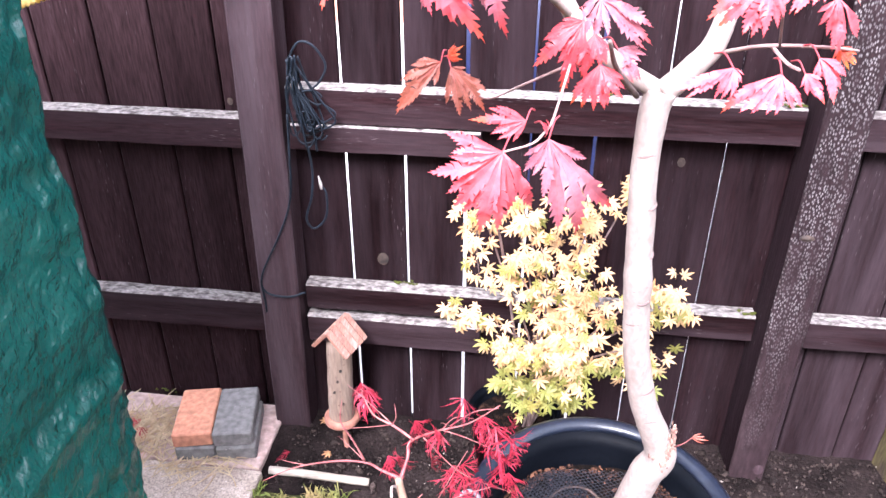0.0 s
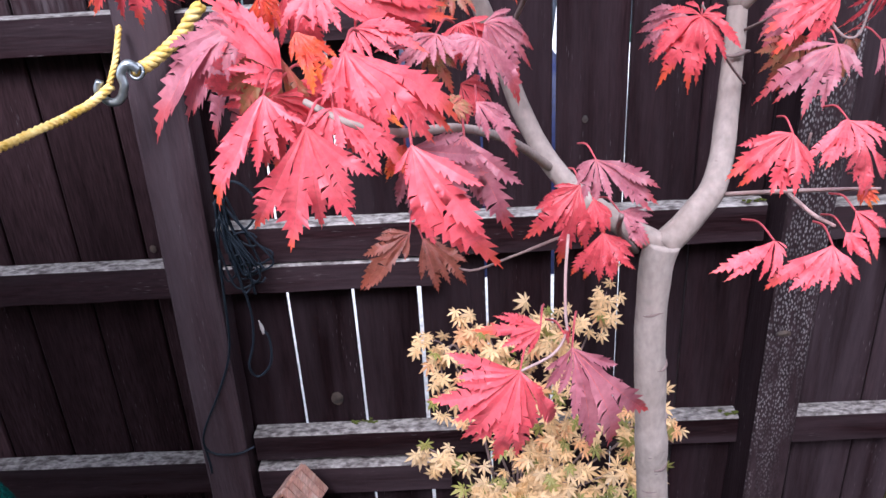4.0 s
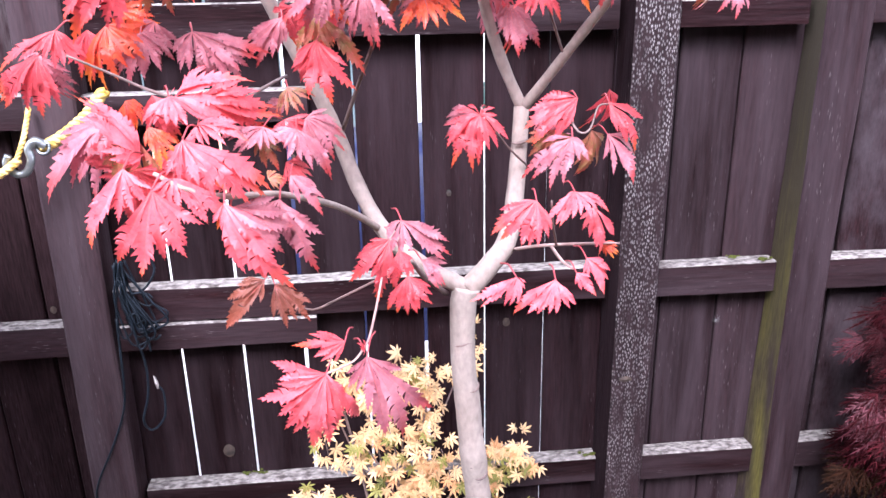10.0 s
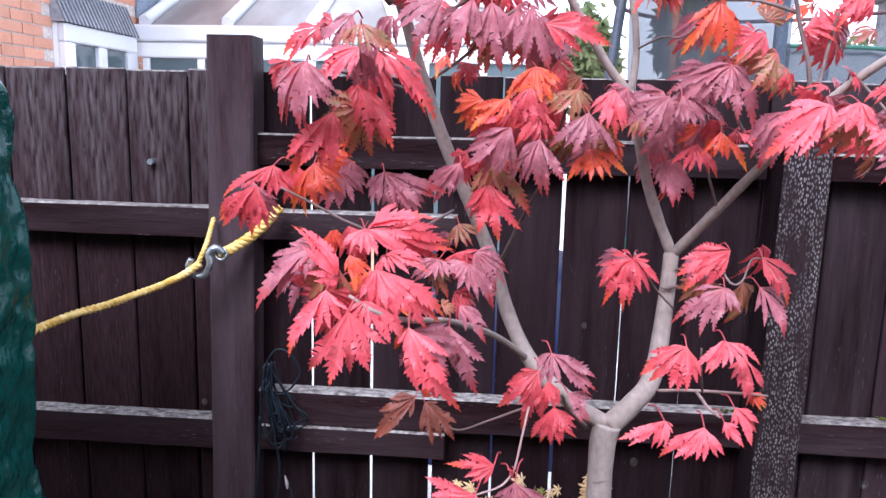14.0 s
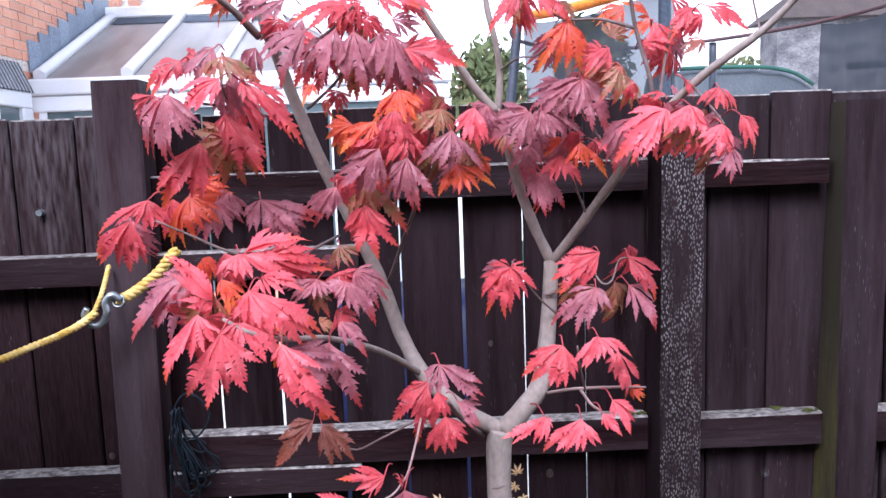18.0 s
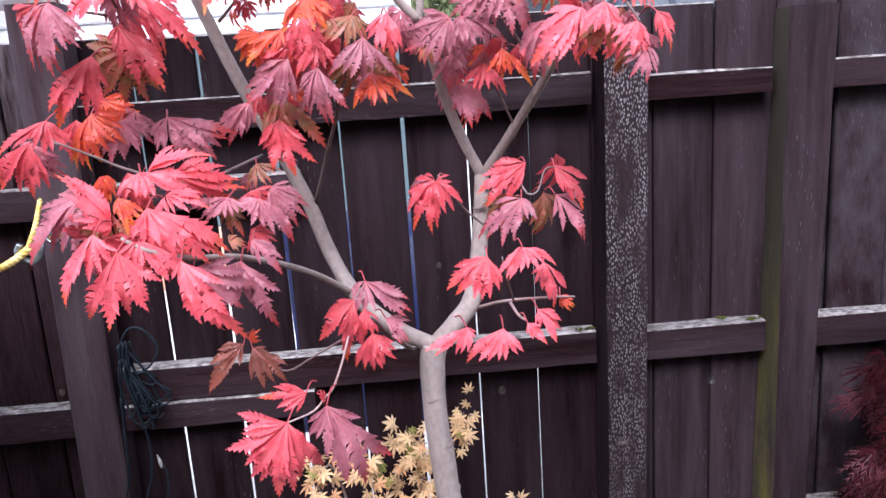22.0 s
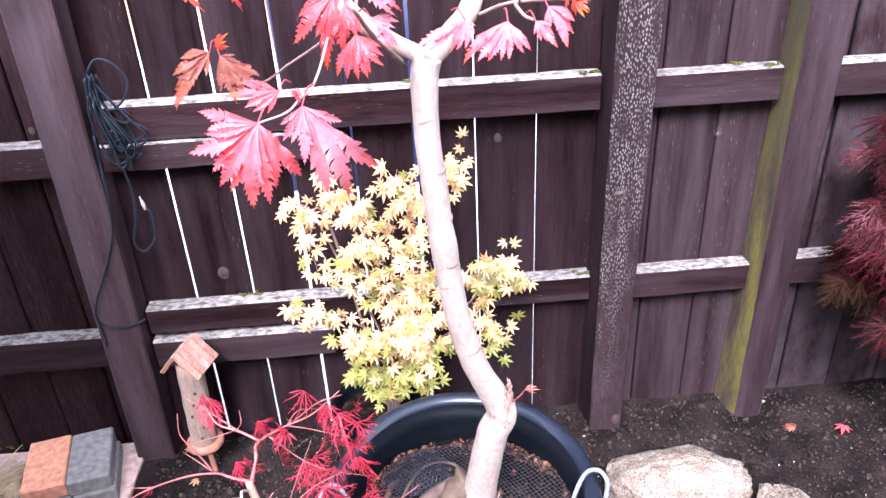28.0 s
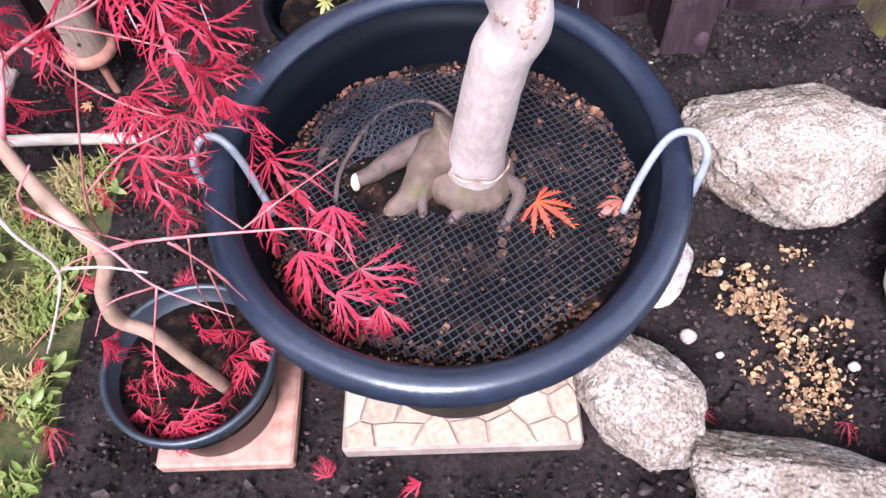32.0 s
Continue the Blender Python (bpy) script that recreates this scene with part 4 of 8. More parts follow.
for z, x, y, a, wide in ((1.085, 0.586, 1.249, -0.5, 0.0172), (1.012, 0.592, 1.254, 0.0, 0.0172), (0.975, 0.594, 1.256, -1.1, 0.0185), (0.84, 0.612, 1.276, 0.4, 0.0185), (1.40, 0.668, 1.325, -1.5, 0.0172),
                      (0.705, 0.648, 1.297, -1.9, 0.0205), (0.77, 0.627, 1.285, -1.0, 0.0192), (0.90, 0.604, 1.268, -2.0, 0.0182), (0.94, 0.598, 1.260, -0.7, 0.0182), (1.155, 0.582, 1.244, -1.8, 0.0164)):
    bm, r = bmesh.new(), 0.94 * wide
    tube(bm, [(x + r * math.cos(a + k), y + r * math.sin(a + k), z + 0.002 * math.sin(k * 3)) for k in np.linspace(-0.9, 0.9, 5)], [0.001, 0.0020, 0.0026, 0.0020, 0.001], None, 6, 4, 0.3)
    part("bark_ring", bm, bark_dark, maple, "ridged leaf scar", smooth=True)
for pts, rr, m in (([(0.632, 1.378, 0.385), (0.605, 1.372, 0.362), (0.580, 1.352, 0.342), (0.560, 1.338, 0.324), (0.540, 1.322, 0.296)], [0.034, 0.026, 0.019, 0.015, 0.012], bark_moss),
                   ([(0.620, 1.392, 0.375), (0.592, 1.405, 0.352), (0.560, 1.392, 0.345), (0.530, 1.374, 0.338), (0.512, 1.366, 0.336)], [0.018, 0.015, 0.012, 0.010, 0.0095], root_mat),
                   ([(0.486, 1.345, 0.325), (0.490, 1.368, 0.338), (0.498, 1.392, 0.342), (0.520, 1.436, 0.345), (0.545, 1.468, 0.342), (0.584, 1.482, 0.338), (0.615, 1.468, 0.33), (0.63, 1.42, 0.33)],
                    [0.002, 0.003, 0.003, 0.0028, 0.0025, 0.0025, 0.003, 0.004], root_mat),
                   ([(0.676, 1.355, 0.345), (0.690, 1.338, 0.340), (0.683, 1.318, 0.334), (0.662, 1.290, 0.322)], [0.010, 0.008, 0.0065, 0.004], root_mat),
                   ([(0.648, 1.345, 0.338), (0.623, 1.318, 0.333), (0.603, 1.294, 0.312)], [0.009, 0.007, 0.004], root_mat),
                   ([(0.585, 1.350, 0.342), (0.585, 1.325, 0.330), (0.592, 1.300, 0.306)], [0.008, 0.006, 0.003], root_mat),
                   ([(0.505, 1.455, 0.318), (0.482, 1.440, 0.330), (0.467, 1.413, 0.326), (0.46, 1.39, 0.31)], [0.004, 0.008, 0.008, 0.004], root_mat)):
    bm = bmesh.new()
    tube(bm, pts, rr, None, 12, 8, 0.5)
    part("root", bm, m, maple, "exposed root", smooth=True)
bm = bmesh.new()
bmesh.ops.create_uvsphere(bm, u_segments=10, v_segments=6, radius=0.0105, matrix=Matrix.Translation((0.510, 1.365, 0.336)) @ Matrix.Scale(0.6, 4, (1, 0, 0)))
part("sawn_end", bm, root_cut, maple, "pale sawn root end", smooth=True)
bm = bmesh.new()
tube(bm, [(0.698, 1.301, 0.640), (0.708, 1.292, 0.658), (0.716, 1.286, 0.676)], 0.0010, 0.0007, 6, 5)
part("shoot", bm, bark_red, maple, "thin red shoot from the scar", smooth=True)
limb("right_limb", [(0.588, 1.240, 1.228), (0.617, 1.250, 1.254), (0.645, 1.270, 1.285), (0.663, 1.310, 1.355), (0.674, 1.341, 1.440)], 0.019, 0.0135)
limb("rl_left", [(0.674, 1.341, 1.440), (0.650, 1.335, 1.492), (0.630, 1.330, 1.546), (0.613, 1.320, 1.607), (0.598, 1.310, 1.658)], 0.012, 0.01)
limb("rll_a", [(0.598, 1.310, 1.653), (0.571, 1.300, 1.682), (0.539, 1.280, 1.726), (0.508, 1.260, 1.771), (0.481, 1.250, 1.813)], 0.01, 0.007)
limb("rll_b", [(0.600, 1.310, 1.654), (0.604, 1.310, 1.700), (0.598, 1.300, 1.745), (0.588, 1.300, 1.790), (0.586, 1.300, 1.827)], 0.008, 0.006)
limb("rl_right", [(0.675, 1.341, 1.438), (0.709, 1.300, 1.496), (0.741, 1.240, 1.559), (0.768, 1.170, 1.622), (0.811, 1.130, 1.674), (0.862, 1.090, 1.717), (0.896, 1.060, 1.757)], 0.011, 0.006)
limb("left_limb", [(0.586, 1.240, 1.230), (0.540, 1.250, 1.254), (0.488, 1.280, 1.296), (0.455, 1.310, 1.352), (0.430, 1.327, 1.423), (0.395, 1.330, 1.506), (0.362, 1.320, 1.580), (0.333, 1.300, 1.662), (0.314, 1.270, 1.731), (0.306, 1.240, 1.769), (0.304, 1.220, 1.816)], 0.015, 0.009)
limb("ll_top", [(0.298, 1.240, 1.752), (0.278, 1.200, 1.777), (0.250, 1.160, 1.802)], 0.008, 0.006)
limb("ll_low", [(0.480, 1.280, 1.302), (0.447, 1.220, 1.343), (0.419, 1.140, 1.379), (0.387, 1.050, 1.412), (0.354, 0.980, 1.430), (0.330, 0.950, 1.445), (0.305, 0.960, 1.456)], 0.007, 0.003)
limb("ll_twig", [(0.440, 1.327, 1.421), (0.464, 1.280, 1.484), (0.488, 1.220, 1.544)], 0.004, 0.003)
limb("t_mid", [(0.488, 1.220, 1.544), (0.498, 1.180, 1.591), (0.508, 1.150, 1.634)], 0.003, 0.002)
limb("t_fork", [(0.561, 1.240, 1.224), (0.530, 1.180, 1.271), (0.513, 1.100, 1.321)], 0.005, 0.003)
limb("t_brown", [(0.481, 1.160, 1.281), (0.459, 1.175, 1.265), (0.430, 1.190, 1.246), (0.394, 1.220, 1.220), (0.366, 1.235, 1.227)], 0.0021, 0.0015)
limb("t_low", [(0.481, 1.160, 1.281), (0.473, 1.120, 1.261), (0.466, 1.070, 1.253), (0.461, 1.030, 1.259), (0.449, 1.015, 1.251), (0.425, 1.000, 1.248)], 0.0020, 0.0014)
limb("t_rlow", [(0.648, 1.270, 1.268), (0.679, 1.200, 1.296), (0.737, 1.190, 1.299), (0.769, 1.200, 1.294)], 0.0035, 0.002)
limb("t_rlow2", [(0.685, 1.200, 1.295), (0.687, 1.150, 1.293), (0.691, 1.120, 1.295)], 0.003, 0.002)
limb("t_rlow3", [(0.689, 1.190, 1.298), (0.677, 1.160, 1.337), (0.670, 1.140, 1.368)], 0.002, 0.0015)
limb("t_rup", [(0.673, 1.300, 1.373), (0.642, 1.270, 1.405), (0.616, 1.240, 1.442), (0.606, 1.240, 1.458)], 0.002, 0.0015)
limb("t_rup2", [(0.674, 1.335, 1.416), (0.702, 1.250, 1.451), (0.713, 1.200, 1.432), (0.727, 1.200, 1.435), (0.738, 1.210, 1.458), (0.752, 1.210, 1.461)], 0.002, 0.0015)
limb("t_rfar", [(0.772, 1.170, 1.629), (0.766, 1.170, 1.680), (0.753, 1.180, 1.735), (0.744, 1.180, 1.788)], 0.004, 0.003)
limb("t_rfar2", [(0.771, 1.160, 1.635), (0.784, 1.170, 1.699), (0.795, 1.180, 1.740)], 0.003, 0.002)
limb("t_rfar3", [(0.753, 1.180, 1.738), (0.716, 1.200, 1.753), (0.670, 1.200, 1.755), (0.640, 1.200, 1.776)], 0.003, 0.0015)
limb("t_rmid", [(0.746, 1.230, 1.567), (0.723, 1.220, 1.601), (0.685, 1.200, 1.658)], 0.0035, 0.002)
limb("t_rmid2", [(0.716, 1.290, 1.508), (0.696, 1.260, 1.546), (0.687, 1.250, 1.566)], 0.0025, 0.002)
limb("t_lup", [(0.345, 1.300, 1.666), (0.391, 1.220, 1.690), (0.418, 1.180, 1.716), (0.447, 1.170, 1.736)], 0.003, 0.002)
limb("t_lup2", [(0.319, 1.280, 1.717), (0.359, 1.220, 1.733), (0.400, 1.180, 1.752), (0.422, 1.180, 1.774)], 0.004, 0.002)
limb("t_lup3", [(0.311, 1.290, 1.652), (0.293, 1.180, 1.658), (0.276, 1.080, 1.660), (0.265, 1.030, 1.660)], 0.003, 0.0015)
limb("t_lup4", [(0.286, 1.120, 1.657), (0.297, 1.050, 1.674), (0.293, 1.060, 1.692)], 0.002, 0.0015)
limb("t_lmid", [(0.374, 1.330, 1.491), (0.323, 1.160, 1.479), (0.278, 1.110, 1.500), (0.236, 1.110, 1.520), (0.201, 1.100, 1.539)], 0.003, 0.0015)
limb("t_top6", [(0.542, 1.280, 1.722), (0.512, 1.200, 1.721), (0.483, 1.150, 1.722)], 0.002, 0.0015)
limb("t_top7", [(0.604, 1.310, 1.708), (0.622, 1.250, 1.717), (0.641, 1.200, 1.715), (0.674, 1.200, 1.755)], 0.002, 0.0015)
limb("t_far4", [(0.861, 1.090, 1.717), (0.868, 1.120, 1.746), (0.862, 1.120, 1.771)], 0.002, 0.0015)
limb("t_far5", [(0.804, 1.130, 1.664), (0.806, 1.080, 1.638), (0.807, 1.050, 1.620)], 0.002, 0.0015)

TINTS = {"R": leaf_red, "P": leaf_pink, "D": leaf_dusk, "O": leaf_orange, "G": leaf_olive, "B": leaf_brown}
FANS = ((7, 0.95), (9, 1.30), (7, 0.80), (9, 1.10))
CURLED = palm_leaf("leaf", leaf_brown, 77, [(-0.8, 0.7), (-0.35, 0.9), (0.1, 1.0), (0.6, 0.8)], 1.8)
LEAVES = {t: [palm_leaf("leaf", m, ord(t) * 10 + k, [(reach * (2 * i / (n - 1) - 1), 1.0 - 0.38 * abs(2 * i / (n - 1) - 1) ** 1.5) for i in range(n)], 0.35 + 0.12 * k) for k, (n, reach) in enumerate(FANS)]
          for t, m in TINTS.items()}
leaf_rnd = random.Random(11)
DENSE = ("mid", "right_mid", "top_left", "left_up", "right_far", "top_right", "mid_low", "left_mid", "left_low2", "left_low", "right_up")

THICK = ("right_mid", "mid", "right_far", "top_right", "top_left")
part("leaf", CURLED, None, maple, "dried curled leaf", aim((0.716, 1.286, 0.676), (0.730, 1.270, 0.690), 0.016))


def fill_out(known):
    """The lobes of one leaf from those that are known: neighbours in wide gaps, and where few are known shorter ones at both ends."""
    lobes = sorted(known)
    out = [lobes[0]]
    for (a0, l0), (a1, l1) in zip(lobes, lobes[1:]):
        n = 0 if a1 - a0 > 2.4 else int((a1 - a0) / 0.37)
        out += [(a0 + (a1 - a0) * (k + 1) / (n + 1), (l0 + l1) / 2 * leaf_rnd.uniform(0.88, 1.02)) for k in range(n)]
        out.append((a1, l1))
    span = (0.75, 1.1, 1.2, 1.3)[min(len(known), 4) - 1]
    while out[-1][0] - out[0][0] < span and len(out) < 8:
        out.insert(0, (out[0][0] - leaf_rnd.uniform(0.26, 0.36), out[0][1] * leaf_rnd.uniform(0.66, 0.86)))
        out.append((out[-1][0] + leaf_rnd.uniform(0.26, 0.36), out[-1][1] * leaf_rnd.uniform(0.66, 0.86)))
    return out


def cluster(name, rows):
    left = [(r[0], Vector(r[1:4]), Vector(r[4:7])) for r in rows]
    while left:
        letter, base, tip = left[0]
        mine = [r for r in left if r[0] == letter and (r[1] - base).length < 0.016]
        left = [r for r in left if r not in mine]
        base = sum((r[1] for r in mine), Vector()) / len(mine)
        mean = sum(((r[2] - r[1]).normalized() for r in mine), Vector())
        if mean.length < 0.3:
            mean = mine[0][2] - mine[0][1]
        size = max((r[2] - r[1]).length for r in mine) * 1.05
        face = (leaf_rnd.uniform(-0.3, 0.3), -0.8, leaf_rnd.uniform(0.25, 0.8))
        m = aim(base, base + mean, size, 0.0, face)
        turned = m.inverted()
        known = []
        for _, b, t in mine:
            p = turned @ (base + t - b)
            known.append((math.atan2(p.x, p.y), math.hypot(p.x, p.y) * 1.16))
        mesh = palm_leaf("leaf", TINTS[letter], int(base.x * 9000 + base.z * 7000), fill_out(known), leaf_rnd.uniform(0.16, 0.42))
        part("leaf", mesh, None, maple, "", m)
        back = base - mean.normalized() * size * 0.12 + Vector((leaf_rnd.uniform(-0.012, 0.012), 0.035, -0.002))
        stalk(maple, back, base, 0.0010, stalk_red)
        for _ in range(2 if name in THICK else 1 if name in DENSE and leaf_rnd.random() < 0.85 else 0):
            q = base + Vector((leaf_rnd.uniform(-0.03, 0.03), leaf_rnd.uniform(0.025, 0.06), leaf_rnd.uniform(-0.02, 0.02)))
            d = mean.normalized() * size + Vector((leaf_rnd.uniform(-0.04, 0.04), 0.02, leaf_rnd.uniform(-0.03, 0.02)))
            part("leaf", leaf_rnd.choice(LEAVES[leaf_rnd.choice("DGRRD" + 3 * letter)]), None, maple, "", aim(q, q + d, size * leaf_rnd.uniform(0.75, 1.0), leaf_rnd.uniform(-0.4, 0.4), face))


cluster("left_low", [
    ("P", 0.287, 0.945, 1.464, 0.249, 0.933, 1.419),
    ("P", 0.287, 0.945, 1.464, 0.266, 0.933, 1.424),
    ("P", 0.287, 0.945, 1.464, 0.290, 0.933, 1.436),
    ("P", 0.287, 0.945, 1.464, 0.304, 0.933, 1.451),
    ("P", 0.310, 0.930, 1.450, 0.278, 0.918, 1.400),
    ("P", 0.310, 0.930, 1.450, 0.296, 0.918, 1.392),
    ("P", 0.310, 0.930, 1.450, 0.314, 0.918, 1.403),
    ("P", 0.310, 0.930, 1.450, 0.325, 0.918, 1.404),
    ("P", 0.310, 0.930, 1.450, 0.337, 0.918, 1.425),
    ("P", 0.329, 0.965, 1.481, 0.391, 0.953, 1.461),
    ("P", 0.329, 0.965, 1.481, 0.382, 0.953, 1.448),
    ("P", 0.329, 0.965, 1.481, 0.371, 0.953, 1.442),
    ("P", 0.329, 0.965, 1.481, 0.352, 0.953, 1.446),
    ("P", 0.329, 0.965, 1.481, 0.331, 0.953, 1.454),
    ("P", 0.329, 0.965, 1.481, 0.317, 0.953, 1.459),
    ("P", 0.321, 0.955, 1.453, 0.363, 0.943, 1.439),
    ("P", 0.321, 0.955, 1.453, 0.357, 0.943, 1.429),
    ("P", 0.321, 0.955, 1.453, 0.339, 0.943, 1.422),
    ("P", 0.321, 0.955, 1.453, 0.308, 0.943, 1.448),
    ("P", 0.364, 0.925, 1.439, 0.399, 0.913, 1.377),
    ("P", 0.364, 0.925, 1.439, 0.397, 0.913, 1.398),
    ("P", 0.364, 0.925, 1.439, 0.367, 0.913, 1.391),
    ("P", 0.364, 0.925, 1.439, 0.358, 0.913, 1.423),
    ("P", 0.289, 0.985, 1.465, 0.267, 0.973, 1.511),
    ("P", 0.289, 0.985, 1.465, 0.280, 0.973, 1.513),
    ("P", 0.289, 0.985, 1.465, 0.292, 0.973, 1.511),
    ("P", 0.289, 0.985, 1.465, 0.301, 0.973, 1.507),
    ("P", 0.289, 0.985, 1.465, 0.252, 0.973, 1.490),
    ("P", 0.289, 0.985, 1.465, 0.256, 0.973, 1.475),
    ("P", 0.289, 0.985, 1.465, 0.271, 0.973, 1.461),
    ("P", 0.289, 0.985, 1.465, 0.288, 0.973, 1.457),
    ("D", 0.267, 1.000, 1.494, 0.208, 0.988, 1.447),
    ("D", 0.267, 1.000, 1.494, 0.224, 0.988, 1.459),
    ("D", 0.267, 1.000, 1.494, 0.225, 0.988, 1.492),
    ("D", 0.267, 1.000, 1.494, 0.242, 0.988, 1.466),
    ("O", 0.302, 0.975, 1.491, 0.312, 0.963, 1.465),
    ("O", 0.302, 0.975, 1.491, 0.305, 0.963, 1.474),
    ("O", 0.302, 0.975, 1.491, 0.320, 0.963, 1.476),
    ("P", 0.328, 1.030, 1.483, 0.366, 1.018, 1.471),
    ("P", 0.328, 1.030, 1.483, 0.355, 1.018, 1.466),
    ("P", 0.328, 1.030, 1.483, 0.310, 1.018, 1.482),
    ("P", 0.328, 1.030, 1.483, 0.351, 1.018, 1.496),
    ("P", 0.304, 1.040, 1.506, 0.351, 1.028, 1.490),
    ("P", 0.304, 1.040, 1.506, 0.335, 1.028, 1.486),
    ("P", 0.304, 1.040, 1.506, 0.286, 1.028, 1.502),
])
cluster("left_low2", [
    ("D", 0.405, 1.100, 1.463, 0.442, 1.088, 1.440),
    ("D", 0.405, 1.100, 1.463, 0.430, 1.088, 1.431),
    ("D", 0.405, 1.100, 1.463, 0.416, 1.088, 1.430),
    ("D", 0.405, 1.100, 1.463, 0.393, 1.088, 1.448),
    ("D", 0.405, 1.100, 1.463, 0.387, 1.088, 1.474),
    ("D", 0.376, 1.080, 1.470, 0.394, 1.068, 1.462),
    ("D", 0.376, 1.080, 1.470, 0.372, 1.068, 1.451),
    ("D", 0.376, 1.080, 1.470, 0.356, 1.068, 1.451),
    ("D", 0.376, 1.080, 1.470, 0.339, 1.068, 1.479),
    ("G", 0.369, 1.090, 1.463, 0.386, 1.078, 1.436),
    ("G", 0.369, 1.090, 1.463, 0.375, 1.078, 1.438),
    ("D", 0.392, 1.030, 1.412, 0.423, 1.018, 1.356),
    ("D", 0.392, 1.030, 1.412, 0.412, 1.018, 1.362),
    ("D", 0.392, 1.030, 1.412, 0.398, 1.018, 1.372),
    ("D", 0.392, 1.030, 1.412, 0.383, 1.018, 1.380),
    ("D", 0.392, 1.030, 1.412, 0.372, 1.018, 1.398),
    ("D", 0.401, 1.050, 1.429, 0.427, 1.038, 1.402),
    ("D", 0.401, 1.050, 1.429, 0.419, 1.038, 1.411),
    ("O", 0.327, 1.020, 1.443, 0.351, 1.008, 1.432),
    ("O", 0.327, 1.020, 1.443, 0.340, 1.008, 1.431),
    ("O", 0.356, 0.990, 1.420, 0.345, 0.978, 1.408),
    ("O", 0.356, 0.990, 1.420, 0.353, 0.978, 1.410),
    ("G", 0.373, 1.050, 1.388, 0.356, 1.038, 1.380),
    ("G", 0.373, 1.050, 1.388, 0.380, 1.038, 1.403),
])
cluster("left_mid", [
    ("R", 0.184, 1.130, 1.560, 0.208, 1.118, 1.542),
    ("R", 0.184, 1.130, 1.560, 0.203, 1.118, 1.530),
    ("R", 0.184, 1.130, 1.560, 0.171, 1.118, 1.544),
    ("R", 0.184, 1.130, 1.560, 0.134, 1.118, 1.538),
    ("R", 0.168, 1.120, 1.538, 0.117, 1.108, 1.514),
    ("R", 0.168, 1.120, 1.538, 0.132, 1.108, 1.498),
    ("R", 0.168, 1.120, 1.538, 0.144, 1.108, 1.500),
    ("R", 0.168, 1.120, 1.538, 0.159, 1.108, 1.492),
    ("R", 0.168, 1.120, 1.538, 0.182, 1.108, 1.501),
    ("O", 0.228, 1.140, 1.563, 0.194, 1.128, 1.522),
    ("O", 0.228, 1.140, 1.563, 0.208, 1.128, 1.518),
    ("O", 0.228, 1.140, 1.563, 0.226, 1.128, 1.523),
    ("O", 0.228, 1.140, 1.563, 0.258, 1.128, 1.566),
    ("D", 0.256, 1.150, 1.555, 0.227, 1.138, 1.528),
    ("D", 0.256, 1.150, 1.555, 0.253, 1.138, 1.519),
    ("D", 0.256, 1.150, 1.555, 0.274, 1.138, 1.528),
    ("D", 0.256, 1.150, 1.555, 0.282, 1.138, 1.560),
    ("D", 0.256, 1.150, 1.555, 0.240, 1.138, 1.513),
    ("D", 0.306, 1.150, 1.555, 0.361, 1.138, 1.543),
    ("D", 0.306, 1.150, 1.555, 0.353, 1.138, 1.534),
    ("D", 0.306, 1.150, 1.555, 0.337, 1.138, 1.520),
    ("D", 0.306, 1.150, 1.555, 0.322, 1.138, 1.525),
    ("D", 0.306, 1.150, 1.555, 0.292, 1.138, 1.525),
    ("D", 0.306, 1.150, 1.555, 0.285, 1.138, 1.543),
    ("P", 0.303, 1.060, 1.501, 0.360, 1.048, 1.524),
    ("P", 0.303, 1.060, 1.501, 0.357, 1.048, 1.513),
    ("P", 0.303, 1.060, 1.501, 0.291, 1.048, 1.521),
    ("P", 0.303, 1.060, 1.501, 0.288, 1.048, 1.492),
    ("P", 0.303, 1.060, 1.501, 0.330, 1.048, 1.492),
    ("P", 0.303, 1.060, 1.501, 0.360, 1.048, 1.494),
])
